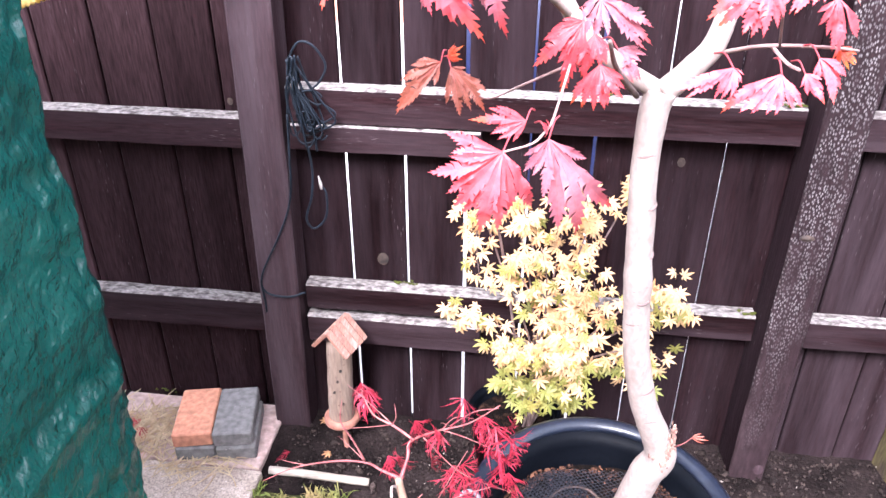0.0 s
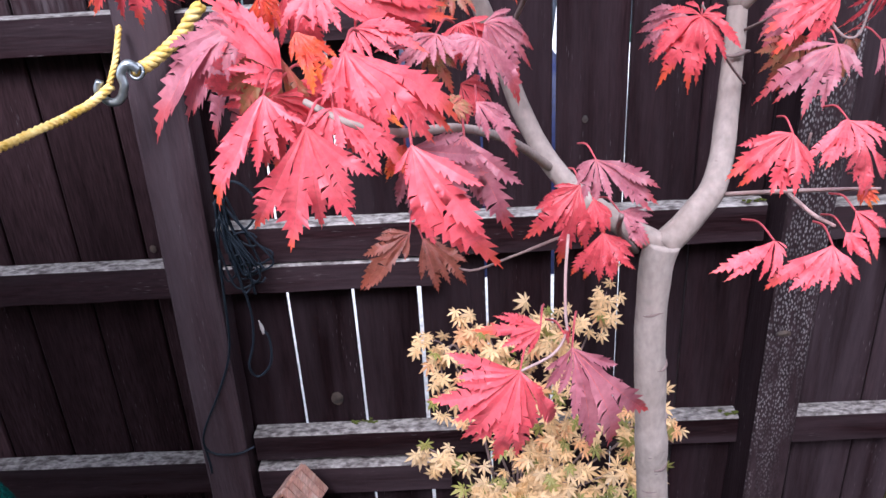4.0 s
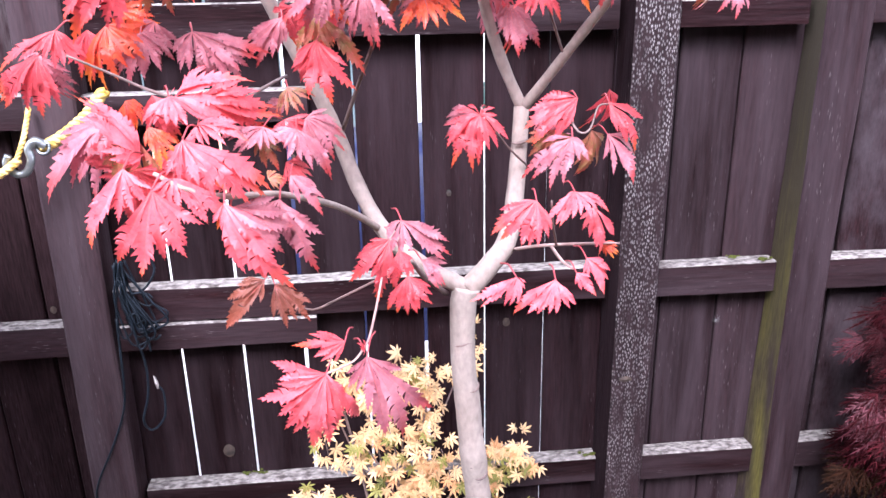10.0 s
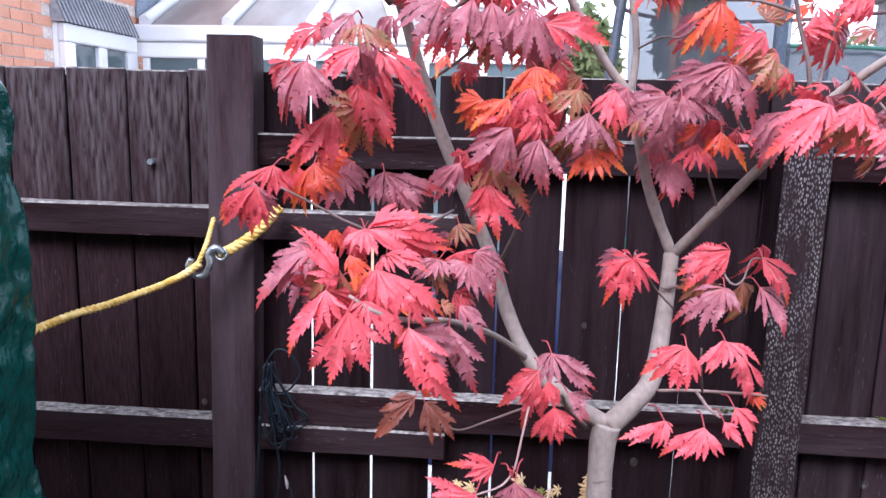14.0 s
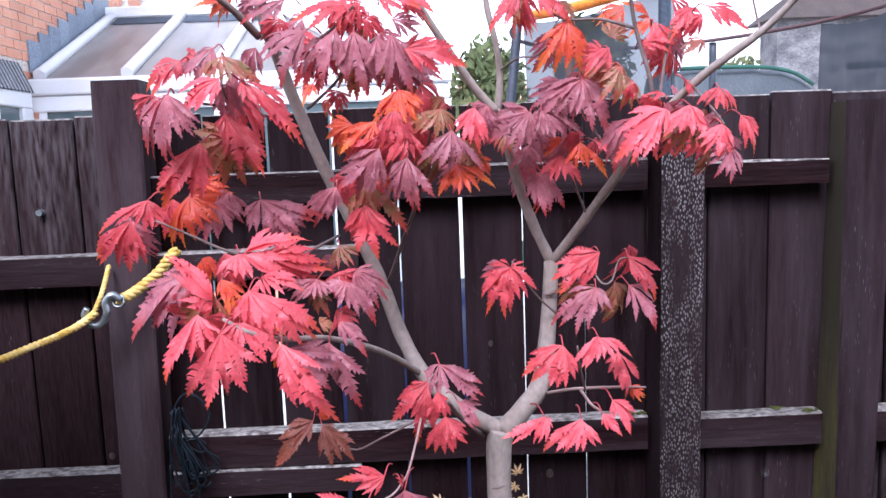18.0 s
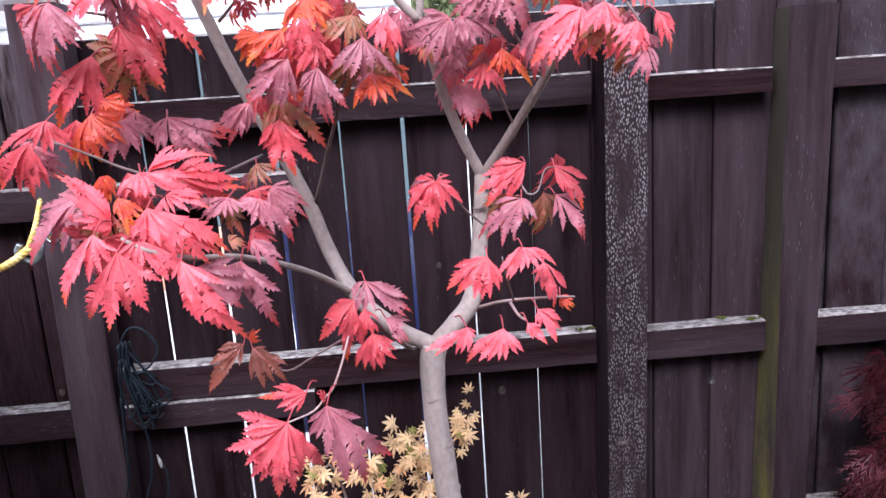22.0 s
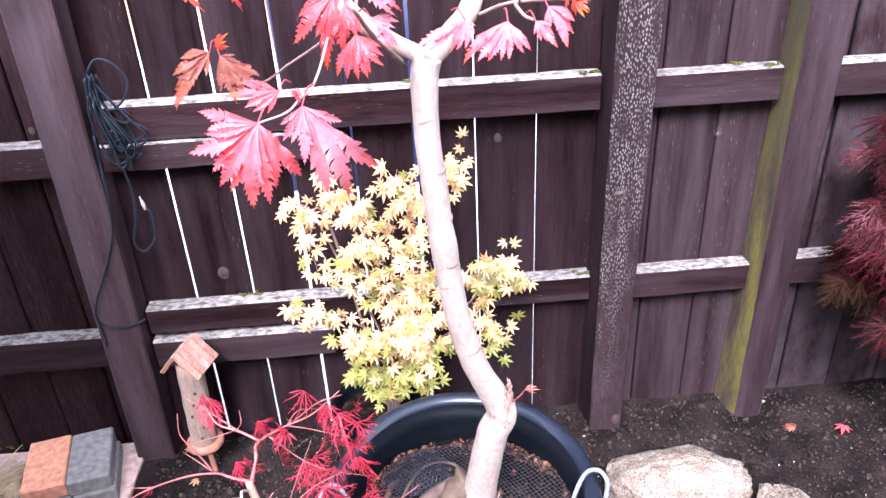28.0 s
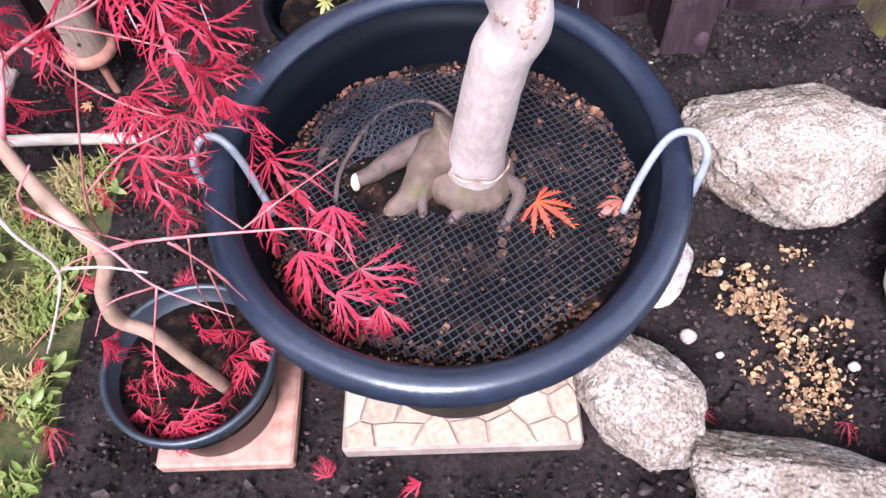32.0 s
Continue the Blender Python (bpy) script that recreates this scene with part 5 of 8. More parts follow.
cluster("left_up", [
    ("D", 0.248, 1.020, 1.669, 0.203, 1.008, 1.656),
    ("D", 0.248, 1.020, 1.669, 0.205, 1.008, 1.636),
    ("D", 0.248, 1.020, 1.669, 0.215, 1.008, 1.626),
    ("D", 0.248, 1.020, 1.669, 0.233, 1.008, 1.618),
    ("D", 0.252, 1.030, 1.665, 0.237, 1.018, 1.617),
    ("D", 0.252, 1.030, 1.665, 0.255, 1.018, 1.622),
    ("D", 0.252, 1.030, 1.665, 0.270, 1.018, 1.632),
    ("D", 0.252, 1.030, 1.665, 0.279, 1.018, 1.643),
    ("P", 0.298, 1.035, 1.682, 0.255, 1.023, 1.669),
    ("P", 0.298, 1.035, 1.682, 0.260, 1.023, 1.655),
    ("P", 0.298, 1.035, 1.682, 0.277, 1.023, 1.656),
    ("P", 0.298, 1.035, 1.682, 0.290, 1.023, 1.660),
    ("R", 0.254, 1.060, 1.703, 0.219, 1.048, 1.691),
    ("R", 0.254, 1.060, 1.703, 0.225, 1.048, 1.681),
    ("R", 0.254, 1.060, 1.703, 0.240, 1.048, 1.683),
    ("G", 0.295, 1.060, 1.706, 0.280, 1.048, 1.685),
    ("G", 0.295, 1.060, 1.706, 0.307, 1.048, 1.684),
    ("G", 0.295, 1.060, 1.706, 0.331, 1.048, 1.686),
    ("G", 0.295, 1.060, 1.706, 0.325, 1.048, 1.697),
    ("G", 0.295, 1.060, 1.706, 0.274, 1.048, 1.700),
    ("D", 0.286, 1.070, 1.716, 0.261, 1.058, 1.704),
    ("D", 0.286, 1.070, 1.716, 0.255, 1.058, 1.688),
    ("D", 0.286, 1.070, 1.716, 0.269, 1.058, 1.686),
    ("R", 0.314, 1.060, 1.681, 0.368, 1.048, 1.633),
    ("R", 0.314, 1.060, 1.681, 0.357, 1.048, 1.633),
    ("R", 0.314, 1.060, 1.681, 0.346, 1.048, 1.653),
    ("R", 0.314, 1.060, 1.681, 0.328, 1.048, 1.658),
    ("R", 0.287, 1.090, 1.649, 0.330, 1.078, 1.601),
    ("R", 0.287, 1.090, 1.649, 0.320, 1.078, 1.606),
    ("R", 0.287, 1.090, 1.649, 0.305, 1.078, 1.601),
    ("R", 0.287, 1.090, 1.649, 0.284, 1.078, 1.627),
    ("R", 0.268, 1.060, 1.620, 0.223, 1.048, 1.585),
    ("R", 0.268, 1.060, 1.620, 0.226, 1.048, 1.571),
    ("R", 0.268, 1.060, 1.620, 0.243, 1.048, 1.571),
    ("R", 0.268, 1.060, 1.620, 0.258, 1.048, 1.573),
    ("R", 0.268, 1.060, 1.620, 0.273, 1.048, 1.572),
    ("R", 0.268, 1.060, 1.620, 0.277, 1.048, 1.610),
])
cluster("top_left", [
    ("D", 0.367, 1.160, 1.747, 0.313, 1.140, 1.743),
    ("D", 0.370, 1.160, 1.744, 0.338, 1.140, 1.695),
    ("D", 0.401, 1.170, 1.748, 0.381, 1.150, 1.694),
    ("D", 0.421, 1.170, 1.744, 0.428, 1.150, 1.683),
    ("D", 0.447, 1.170, 1.736, 0.471, 1.150, 1.690),
    ("R", 0.422, 1.180, 1.774, 0.366, 1.160, 1.779),
    ("D", 0.464, 1.160, 1.737, 0.484, 1.140, 1.683),
    ("R", 0.480, 1.150, 1.719, 0.539, 1.130, 1.708),
    ("D", 0.343, 1.180, 1.784, 0.301, 1.160, 1.769),
    ("O", 0.280, 1.200, 1.793, 0.245, 1.180, 1.784),
    ("R", 0.450, 1.160, 1.779, 0.490, 1.140, 1.777),
    ("R", 0.409, 1.180, 1.785, 0.403, 1.160, 1.752),
    ("O", 0.374, 1.150, 1.685, 0.363, 1.130, 1.668),
])
cluster("mid", [
    ("O", 0.472, 1.150, 1.674, 0.438, 1.138, 1.646),
    ("O", 0.472, 1.150, 1.674, 0.493, 1.138, 1.653),
    ("O", 0.472, 1.150, 1.674, 0.443, 1.138, 1.658),
    ("O", 0.472, 1.150, 1.674, 0.496, 1.138, 1.663),
    ("O", 0.444, 1.130, 1.639, 0.406, 1.118, 1.613),
    ("O", 0.444, 1.130, 1.639, 0.422, 1.118, 1.620),
    ("O", 0.444, 1.130, 1.639, 0.439, 1.118, 1.621),
    ("R", 0.466, 1.140, 1.651, 0.438, 1.128, 1.627),
    ("R", 0.466, 1.140, 1.651, 0.445, 1.128, 1.611),
    ("R", 0.466, 1.140, 1.651, 0.486, 1.128, 1.633),
    ("R", 0.480, 1.140, 1.628, 0.444, 1.128, 1.610),
    ("R", 0.480, 1.140, 1.628, 0.454, 1.128, 1.598),
    ("R", 0.480, 1.140, 1.628, 0.474, 1.128, 1.598),
    ("R", 0.480, 1.140, 1.628, 0.497, 1.128, 1.602),
    ("D", 0.478, 1.125, 1.597, 0.454, 1.113, 1.588),
    ("D", 0.478, 1.125, 1.597, 0.457, 1.113, 1.567),
    ("D", 0.478, 1.125, 1.597, 0.473, 1.113, 1.552),
    ("D", 0.478, 1.125, 1.597, 0.486, 1.113, 1.550),
    ("D", 0.478, 1.125, 1.597, 0.500, 1.113, 1.559),
    ("D", 0.447, 1.130, 1.608, 0.406, 1.118, 1.584),
    ("D", 0.447, 1.130, 1.608, 0.406, 1.118, 1.569),
    ("D", 0.447, 1.130, 1.608, 0.418, 1.118, 1.566),
    ("D", 0.447, 1.130, 1.608, 0.439, 1.118, 1.564),
    ("D", 0.529, 1.130, 1.626, 0.495, 1.118, 1.599),
    ("D", 0.529, 1.130, 1.626, 0.517, 1.118, 1.588),
    ("D", 0.529, 1.130, 1.626, 0.564, 1.118, 1.589),
    ("D", 0.529, 1.130, 1.626, 0.548, 1.118, 1.599),
    ("G", 0.518, 1.150, 1.651, 0.483, 1.138, 1.639),
    ("G", 0.518, 1.150, 1.651, 0.487, 1.138, 1.630),
    ("G", 0.518, 1.150, 1.651, 0.507, 1.138, 1.619),
    ("G", 0.518, 1.150, 1.651, 0.541, 1.138, 1.646),
    ("P", 0.557, 1.140, 1.650, 0.541, 1.128, 1.622),
    ("P", 0.557, 1.140, 1.650, 0.556, 1.128, 1.612),
    ("P", 0.557, 1.140, 1.650, 0.569, 1.128, 1.624),
    ("P", 0.557, 1.140, 1.650, 0.534, 1.128, 1.642),
    ("O", 0.492, 1.160, 1.663, 0.460, 1.148, 1.666),
    ("O", 0.492, 1.160, 1.663, 0.495, 1.148, 1.654),
    ("O", 0.492, 1.160, 1.663, 0.468, 1.148, 1.653),
    ("O", 0.534, 1.150, 1.587, 0.514, 1.138, 1.561),
    ("O", 0.534, 1.150, 1.587, 0.529, 1.138, 1.565),
    ("O", 0.534, 1.150, 1.587, 0.574, 1.138, 1.575),
])
cluster("mid_low", [
    ("D", 0.390, 1.190, 1.565, 0.355, 1.178, 1.537),
    ("D", 0.390, 1.190, 1.565, 0.363, 1.178, 1.529),
    ("D", 0.390, 1.190, 1.565, 0.376, 1.178, 1.533),
    ("D", 0.390, 1.190, 1.565, 0.388, 1.178, 1.537),
    ("G", 0.427, 1.180, 1.569, 0.403, 1.168, 1.541),
    ("G", 0.427, 1.180, 1.569, 0.435, 1.168, 1.537),
    ("G", 0.427, 1.180, 1.569, 0.454, 1.168, 1.541),
    ("G", 0.427, 1.180, 1.569, 0.470, 1.168, 1.525),
    ("R", 0.426, 1.165, 1.543, 0.412, 1.153, 1.512),
    ("R", 0.426, 1.165, 1.543, 0.420, 1.153, 1.494),
    ("R", 0.426, 1.165, 1.543, 0.435, 1.153, 1.489),
    ("R", 0.426, 1.165, 1.543, 0.451, 1.153, 1.498),
    ("R", 0.426, 1.165, 1.543, 0.399, 1.153, 1.521),
    ("O", 0.441, 1.180, 1.577, 0.459, 1.168, 1.559),
    ("O", 0.441, 1.180, 1.577, 0.449, 1.168, 1.564),
    ("G", 0.390, 1.190, 1.493, 0.369, 1.178, 1.478),
    ("G", 0.390, 1.190, 1.493, 0.398, 1.178, 1.470),
    ("G", 0.390, 1.190, 1.493, 0.410, 1.178, 1.494),
])
cluster("right_mid", [
    ("D", 0.633, 1.230, 1.648, 0.587, 1.218, 1.632),
    ("D", 0.633, 1.230, 1.648, 0.611, 1.218, 1.604),
    ("D", 0.633, 1.230, 1.648, 0.627, 1.218, 1.611),
    ("D", 0.633, 1.230, 1.648, 0.584, 1.218, 1.619),
    ("D", 0.644, 1.215, 1.648, 0.693, 1.203, 1.627),
    ("D", 0.644, 1.215, 1.648, 0.676, 1.203, 1.628),
    ("D", 0.644, 1.215, 1.648, 0.660, 1.203, 1.620),
    ("D", 0.644, 1.215, 1.648, 0.637, 1.203, 1.627),
    ("D", 0.693, 1.200, 1.683, 0.646, 1.188, 1.658),
    ("D", 0.693, 1.200, 1.683, 0.663, 1.188, 1.654),
    ("D", 0.693, 1.200, 1.683, 0.651, 1.188, 1.688),
    ("D", 0.693, 1.200, 1.683, 0.687, 1.188, 1.642),
    ("D", 0.693, 1.200, 1.683, 0.721, 1.188, 1.626),
    ("D", 0.693, 1.200, 1.683, 0.722, 1.188, 1.647),
    ("D", 0.693, 1.200, 1.683, 0.707, 1.188, 1.678),
    ("D", 0.636, 1.270, 1.607, 0.613, 1.258, 1.582),
    ("D", 0.636, 1.270, 1.607, 0.630, 1.258, 1.572),
    ("D", 0.636, 1.270, 1.607, 0.644, 1.258, 1.580),
    ("D", 0.645, 1.290, 1.571, 0.635, 1.278, 1.545),
    ("D", 0.645, 1.290, 1.571, 0.656, 1.278, 1.518),
    ("D", 0.645, 1.290, 1.571, 0.684, 1.278, 1.534),
    ("D", 0.645, 1.290, 1.571, 0.676, 1.278, 1.548),
    ("R", 0.674, 1.250, 1.592, 0.646, 1.238, 1.582),
    ("R", 0.674, 1.250, 1.592, 0.657, 1.238, 1.570),
    ("R", 0.674, 1.250, 1.592, 0.699, 1.238, 1.563),
    ("R", 0.674, 1.250, 1.592, 0.688, 1.238, 1.565),
    ("O", 0.693, 1.220, 1.608, 0.677, 1.208, 1.587),
    ("O", 0.693, 1.220, 1.608, 0.724, 1.208, 1.575),
    ("O", 0.693, 1.220, 1.608, 0.703, 1.208, 1.584),
    ("R", 0.711, 1.210, 1.607, 0.746, 1.198, 1.593),
    ("R", 0.711, 1.210, 1.607, 0.735, 1.198, 1.595),
    ("G", 0.612, 1.280, 1.626, 0.590, 1.268, 1.621),
    ("G", 0.612, 1.280, 1.626, 0.622, 1.268, 1.603),
    ("G", 0.612, 1.280, 1.626, 0.598, 1.268, 1.603),
])
cluster("right_far", [
    ("P", 0.760, 1.090, 1.639, 0.707, 1.078, 1.615),
    ("P", 0.760, 1.090, 1.639, 0.708, 1.078, 1.599),
    ("P", 0.760, 1.090, 1.639, 0.722, 1.078, 1.595),
    ("P", 0.760, 1.090, 1.639, 0.738, 1.078, 1.591),
    ("P", 0.760, 1.090, 1.639, 0.747, 1.078, 1.622),
    ("P", 0.775, 1.060, 1.641, 0.752, 1.048, 1.619),
    ("P", 0.775, 1.060, 1.641, 0.766, 1.048, 1.620),
    ("P", 0.775, 1.060, 1.641, 0.785, 1.048, 1.623),
    ("P", 0.775, 1.060, 1.641, 0.789, 1.048, 1.608),
    ("G", 0.780, 1.070, 1.633, 0.757, 1.058, 1.602),
    ("G", 0.780, 1.070, 1.633, 0.767, 1.058, 1.596),
    ("G", 0.780, 1.070, 1.633, 0.791, 1.058, 1.598),
    ("P", 0.801, 1.040, 1.620, 0.779, 1.028, 1.612),
    ("P", 0.801, 1.040, 1.620, 0.791, 1.028, 1.592),
    ("P", 0.801, 1.040, 1.620, 0.808, 1.028, 1.589),
    ("P", 0.801, 1.040, 1.620, 0.811, 1.028, 1.602),
    ("D", 0.810, 1.040, 1.597, 0.796, 1.028, 1.572),
    ("D", 0.810, 1.040, 1.597, 0.812, 1.028, 1.566),
    ("D", 0.810, 1.040, 1.597, 0.803, 1.028, 1.573),
    ("R", 0.767, 1.120, 1.657, 0.744, 1.108, 1.652),
    ("R", 0.767, 1.120, 1.657, 0.776, 1.108, 1.668),
    ("R", 0.767, 1.120, 1.657, 0.749, 1.108, 1.644),
    ("R", 0.817, 1.090, 1.660, 0.832, 1.078, 1.643),
    ("R", 0.817, 1.090, 1.660, 0.823, 1.078, 1.640),
    ("R", 0.817, 1.090, 1.660, 0.794, 1.078, 1.662),
    ("R", 0.791, 1.120, 1.668, 0.795, 1.108, 1.675),
    ("R", 0.791, 1.120, 1.668, 0.778, 1.108, 1.676),
    ("R", 0.824, 1.050, 1.629, 0.840, 1.038, 1.602),
    ("R", 0.824, 1.050, 1.629, 0.827, 1.038, 1.602),
    ("R", 0.824, 1.050, 1.629, 0.841, 1.038, 1.622),
])
cluster("right_low", [
    ("R", 0.651, 1.130, 1.372, 0.603, 1.118, 1.352),
    ("R", 0.651, 1.130, 1.372, 0.618, 1.118, 1.338),
    ("R", 0.651, 1.130, 1.372, 0.634, 1.118, 1.330),
    ("R", 0.651, 1.130, 1.372, 0.652, 1.118, 1.328),
    ("R", 0.651, 1.130, 1.372, 0.667, 1.118, 1.348),
    ("R", 0.651, 1.130, 1.372, 0.632, 1.118, 1.381),
    ("P", 0.693, 1.130, 1.380, 0.665, 1.118, 1.357),
    ("P", 0.693, 1.130, 1.380, 0.679, 1.118, 1.345),
    ("P", 0.693, 1.130, 1.380, 0.698, 1.118, 1.355),
    ("P", 0.693, 1.130, 1.380, 0.726, 1.118, 1.372),
    ("P", 0.693, 1.130, 1.380, 0.716, 1.118, 1.383),
    ("P", 0.693, 1.130, 1.380, 0.683, 1.118, 1.387),
    ("P", 0.723, 1.160, 1.353, 0.712, 1.148, 1.334),
    ("P", 0.723, 1.160, 1.353, 0.728, 1.148, 1.314),
    ("P", 0.723, 1.160, 1.353, 0.742, 1.148, 1.307),
    ("P", 0.617, 1.060, 1.312, 0.576, 1.048, 1.293),
    ("P", 0.617, 1.060, 1.312, 0.583, 1.048, 1.288),
    ("P", 0.617, 1.060, 1.312, 0.622, 1.048, 1.299),
    ("P", 0.617, 1.060, 1.312, 0.629, 1.048, 1.316),
    ("P", 0.655, 1.050, 1.311, 0.613, 1.038, 1.294),
    ("P", 0.655, 1.050, 1.311, 0.629, 1.038, 1.286),
    ("P", 0.655, 1.050, 1.311, 0.656, 1.038, 1.284),
    ("P", 0.655, 1.050, 1.311, 0.671, 1.038, 1.291),
    ("P", 0.690, 1.100, 1.298, 0.701, 1.088, 1.281),
    ("P", 0.690, 1.100, 1.298, 0.707, 1.088, 1.278),
    ("P", 0.706, 1.120, 1.307, 0.714, 1.108, 1.290),
    ("P", 0.706, 1.120, 1.307, 0.722, 1.108, 1.273),
    ("P", 0.706, 1.120, 1.307, 0.731, 1.108, 1.288),
    ("O", 0.750, 1.200, 1.297, 0.762, 1.188, 1.290),
    ("O", 0.750, 1.200, 1.297, 0.756, 1.188, 1.283),
])
cluster("right_up", [
    ("R", 0.601, 1.235, 1.452, 0.559, 1.223, 1.459),
    ("R", 0.601, 1.235, 1.452, 0.562, 1.223, 1.431),
    ("R", 0.601, 1.235, 1.452, 0.579, 1.223, 1.435),
    ("R", 0.601, 1.235, 1.452, 0.585, 1.223, 1.476),
    ("R", 0.601, 1.235, 1.452, 0.604, 1.223, 1.467),
    ("R", 0.597, 1.225, 1.446, 0.563, 1.213, 1.416),
    ("R", 0.597, 1.225, 1.446, 0.568, 1.213, 1.399),
    ("R", 0.597, 1.225, 1.446, 0.583, 1.213, 1.394),
    ("R", 0.597, 1.225, 1.446, 0.594, 1.213, 1.399),
    ("R", 0.597, 1.225, 1.446, 0.608, 1.213, 1.413),
    ("R", 0.614, 1.230, 1.453, 0.613, 1.218, 1.420),
    ("R", 0.614, 1.230, 1.453, 0.623, 1.218, 1.415),
    ("R", 0.614, 1.230, 1.453, 0.643, 1.218, 1.428),
    ("R", 0.614, 1.230, 1.453, 0.638, 1.218, 1.440),
    ("R", 0.716, 1.220, 1.467, 0.660, 1.208, 1.448),
    ("R", 0.716, 1.220, 1.467, 0.665, 1.208, 1.432),
    ("R", 0.716, 1.220, 1.467, 0.679, 1.208, 1.452),
    ("D", 0.704, 1.190, 1.428, 0.649, 1.178, 1.410),
    ("D", 0.704, 1.190, 1.428, 0.663, 1.178, 1.393),
    ("D", 0.704, 1.190, 1.428, 0.674, 1.178, 1.378),
    ("D", 0.704, 1.190, 1.428, 0.699, 1.178, 1.381),
    ("D", 0.704, 1.190, 1.428, 0.715, 1.178, 1.419),
    ("D", 0.704, 1.190, 1.428, 0.694, 1.178, 1.444),
    ("R", 0.750, 1.210, 1.463, 0.788, 1.190, 1.429),
    ("D", 0.749, 1.210, 1.426, 0.776, 1.190, 1.384),
    ("D", 0.752, 1.210, 1.426, 0.798, 1.190, 1.399),
])
cluster("fork", [
    ("R", 0.491, 1.165, 1.324, 0.451, 1.153, 1.298),
    ("R", 0.491, 1.165, 1.324, 0.451, 1.153, 1.285),
    ("R", 0.491, 1.165, 1.324, 0.472, 1.153, 1.289),
    ("R", 0.491, 1.165, 1.324, 0.474, 1.153, 1.263),
    ("R", 0.491, 1.165, 1.324, 0.463, 1.153, 1.322),
    ("D", 0.506, 1.175, 1.343, 0.487, 1.163, 1.345),
    ("D", 0.506, 1.175, 1.343, 0.552, 1.163, 1.320),
    ("D", 0.506, 1.175, 1.343, 0.545, 1.163, 1.298),
    ("D", 0.506, 1.175, 1.343, 0.534, 1.163, 1.339),
    ("D", 0.506, 1.175, 1.343, 0.488, 1.163, 1.331),
    ("R", 0.502, 1.160, 1.313, 0.518, 1.148, 1.292),
    ("R", 0.502, 1.160, 1.313, 0.495, 1.148, 1.280),
    ("R", 0.510, 1.155, 1.283, 0.481, 1.143, 1.253),
    ("R", 0.510, 1.155, 1.283, 0.495, 1.143, 1.247),
    ("R", 0.510, 1.155, 1.283, 0.516, 1.143, 1.247),
    ("R", 0.510, 1.155, 1.283, 0.530, 1.143, 1.254),
    ("R", 0.510, 1.155, 1.283, 0.530, 1.143, 1.276),
    ("D", 0.527, 1.170, 1.296, 0.551, 1.158, 1.276),
    ("D", 0.527, 1.170, 1.296, 0.541, 1.158, 1.266),
    ("D", 0.527, 1.170, 1.296, 0.544, 1.158, 1.308),
])
cluster("brown", [
    ("B", 0.336, 1.245, 1.253, 0.282, 1.233, 1.204),
    ("B", 0.336, 1.245, 1.253, 0.299, 1.233, 1.199),
    ("B", 0.336, 1.245, 1.253, 0.317, 1.233, 1.223),
    ("B", 0.336, 1.245, 1.253, 0.303, 1.233, 1.253),
    ("B", 0.349, 1.235, 1.250, 0.362, 1.223, 1.203),
    ("B", 0.349, 1.235, 1.250, 0.387, 1.223, 1.213),
    ("B", 0.349, 1.235, 1.250, 0.386, 1.223, 1.232),
    ("B", 0.349, 1.235, 1.250, 0.369, 1.223, 1.250),
    ("O", 0.344, 1.245, 1.258, 0.335, 1.233, 1.273),
    ("O", 0.344, 1.245, 1.258, 0.356, 1.233, 1.272),
    ("O", 0.344, 1.245, 1.258, 0.365, 1.233, 1.263),
])
cluster("low_pair", [
    ("P", 0.424, 1.000, 1.248, 0.372, 0.988, 1.225),
    ("P", 0.424, 1.000, 1.248, 0.384, 0.988, 1.264),
    ("P", 0.424, 1.000, 1.248, 0.386, 0.988, 1.241),
    ("P", 0.424, 1.000, 1.248, 0.388, 0.988, 1.202),
    ("P", 0.424, 1.000, 1.248, 0.405, 0.988, 1.180),
    ("P", 0.424, 1.000, 1.248, 0.423, 0.988, 1.181),
    ("P", 0.424, 1.000, 1.248, 0.438, 0.988, 1.194),
    ("P", 0.424, 1.000, 1.248, 0.456, 0.988, 1.200),
    ("P", 0.424, 1.000, 1.248, 0.442, 0.988, 1.231),
    ("D", 0.463, 1.015, 1.256, 0.518, 1.003, 1.197),
    ("D", 0.463, 1.015, 1.256, 0.504, 1.003, 1.182),
    ("D", 0.463, 1.015, 1.256, 0.479, 1.003, 1.184),
    ("D", 0.463, 1.015, 1.256, 0.462, 1.003, 1.211),
    ("D", 0.463, 1.015, 1.256, 0.494, 1.003, 1.243),
    ("D", 0.463, 1.015, 1.256, 0.447, 1.003, 1.245),
    ("R", 0.442, 1.030, 1.266, 0.406, 1.018, 1.270),
    ("R", 0.442, 1.030, 1.266, 0.419, 1.018, 1.280),
    ("R", 0.442, 1.030, 1.266, 0.427, 1.018, 1.284),
    ("R", 0.442, 1.030, 1.266, 0.432, 1.018, 1.254),
    ("R", 0.461, 1.025, 1.257, 0.473, 1.013, 1.269),
    ("R", 0.461, 1.025, 1.257, 0.450, 1.013, 1.270),
])
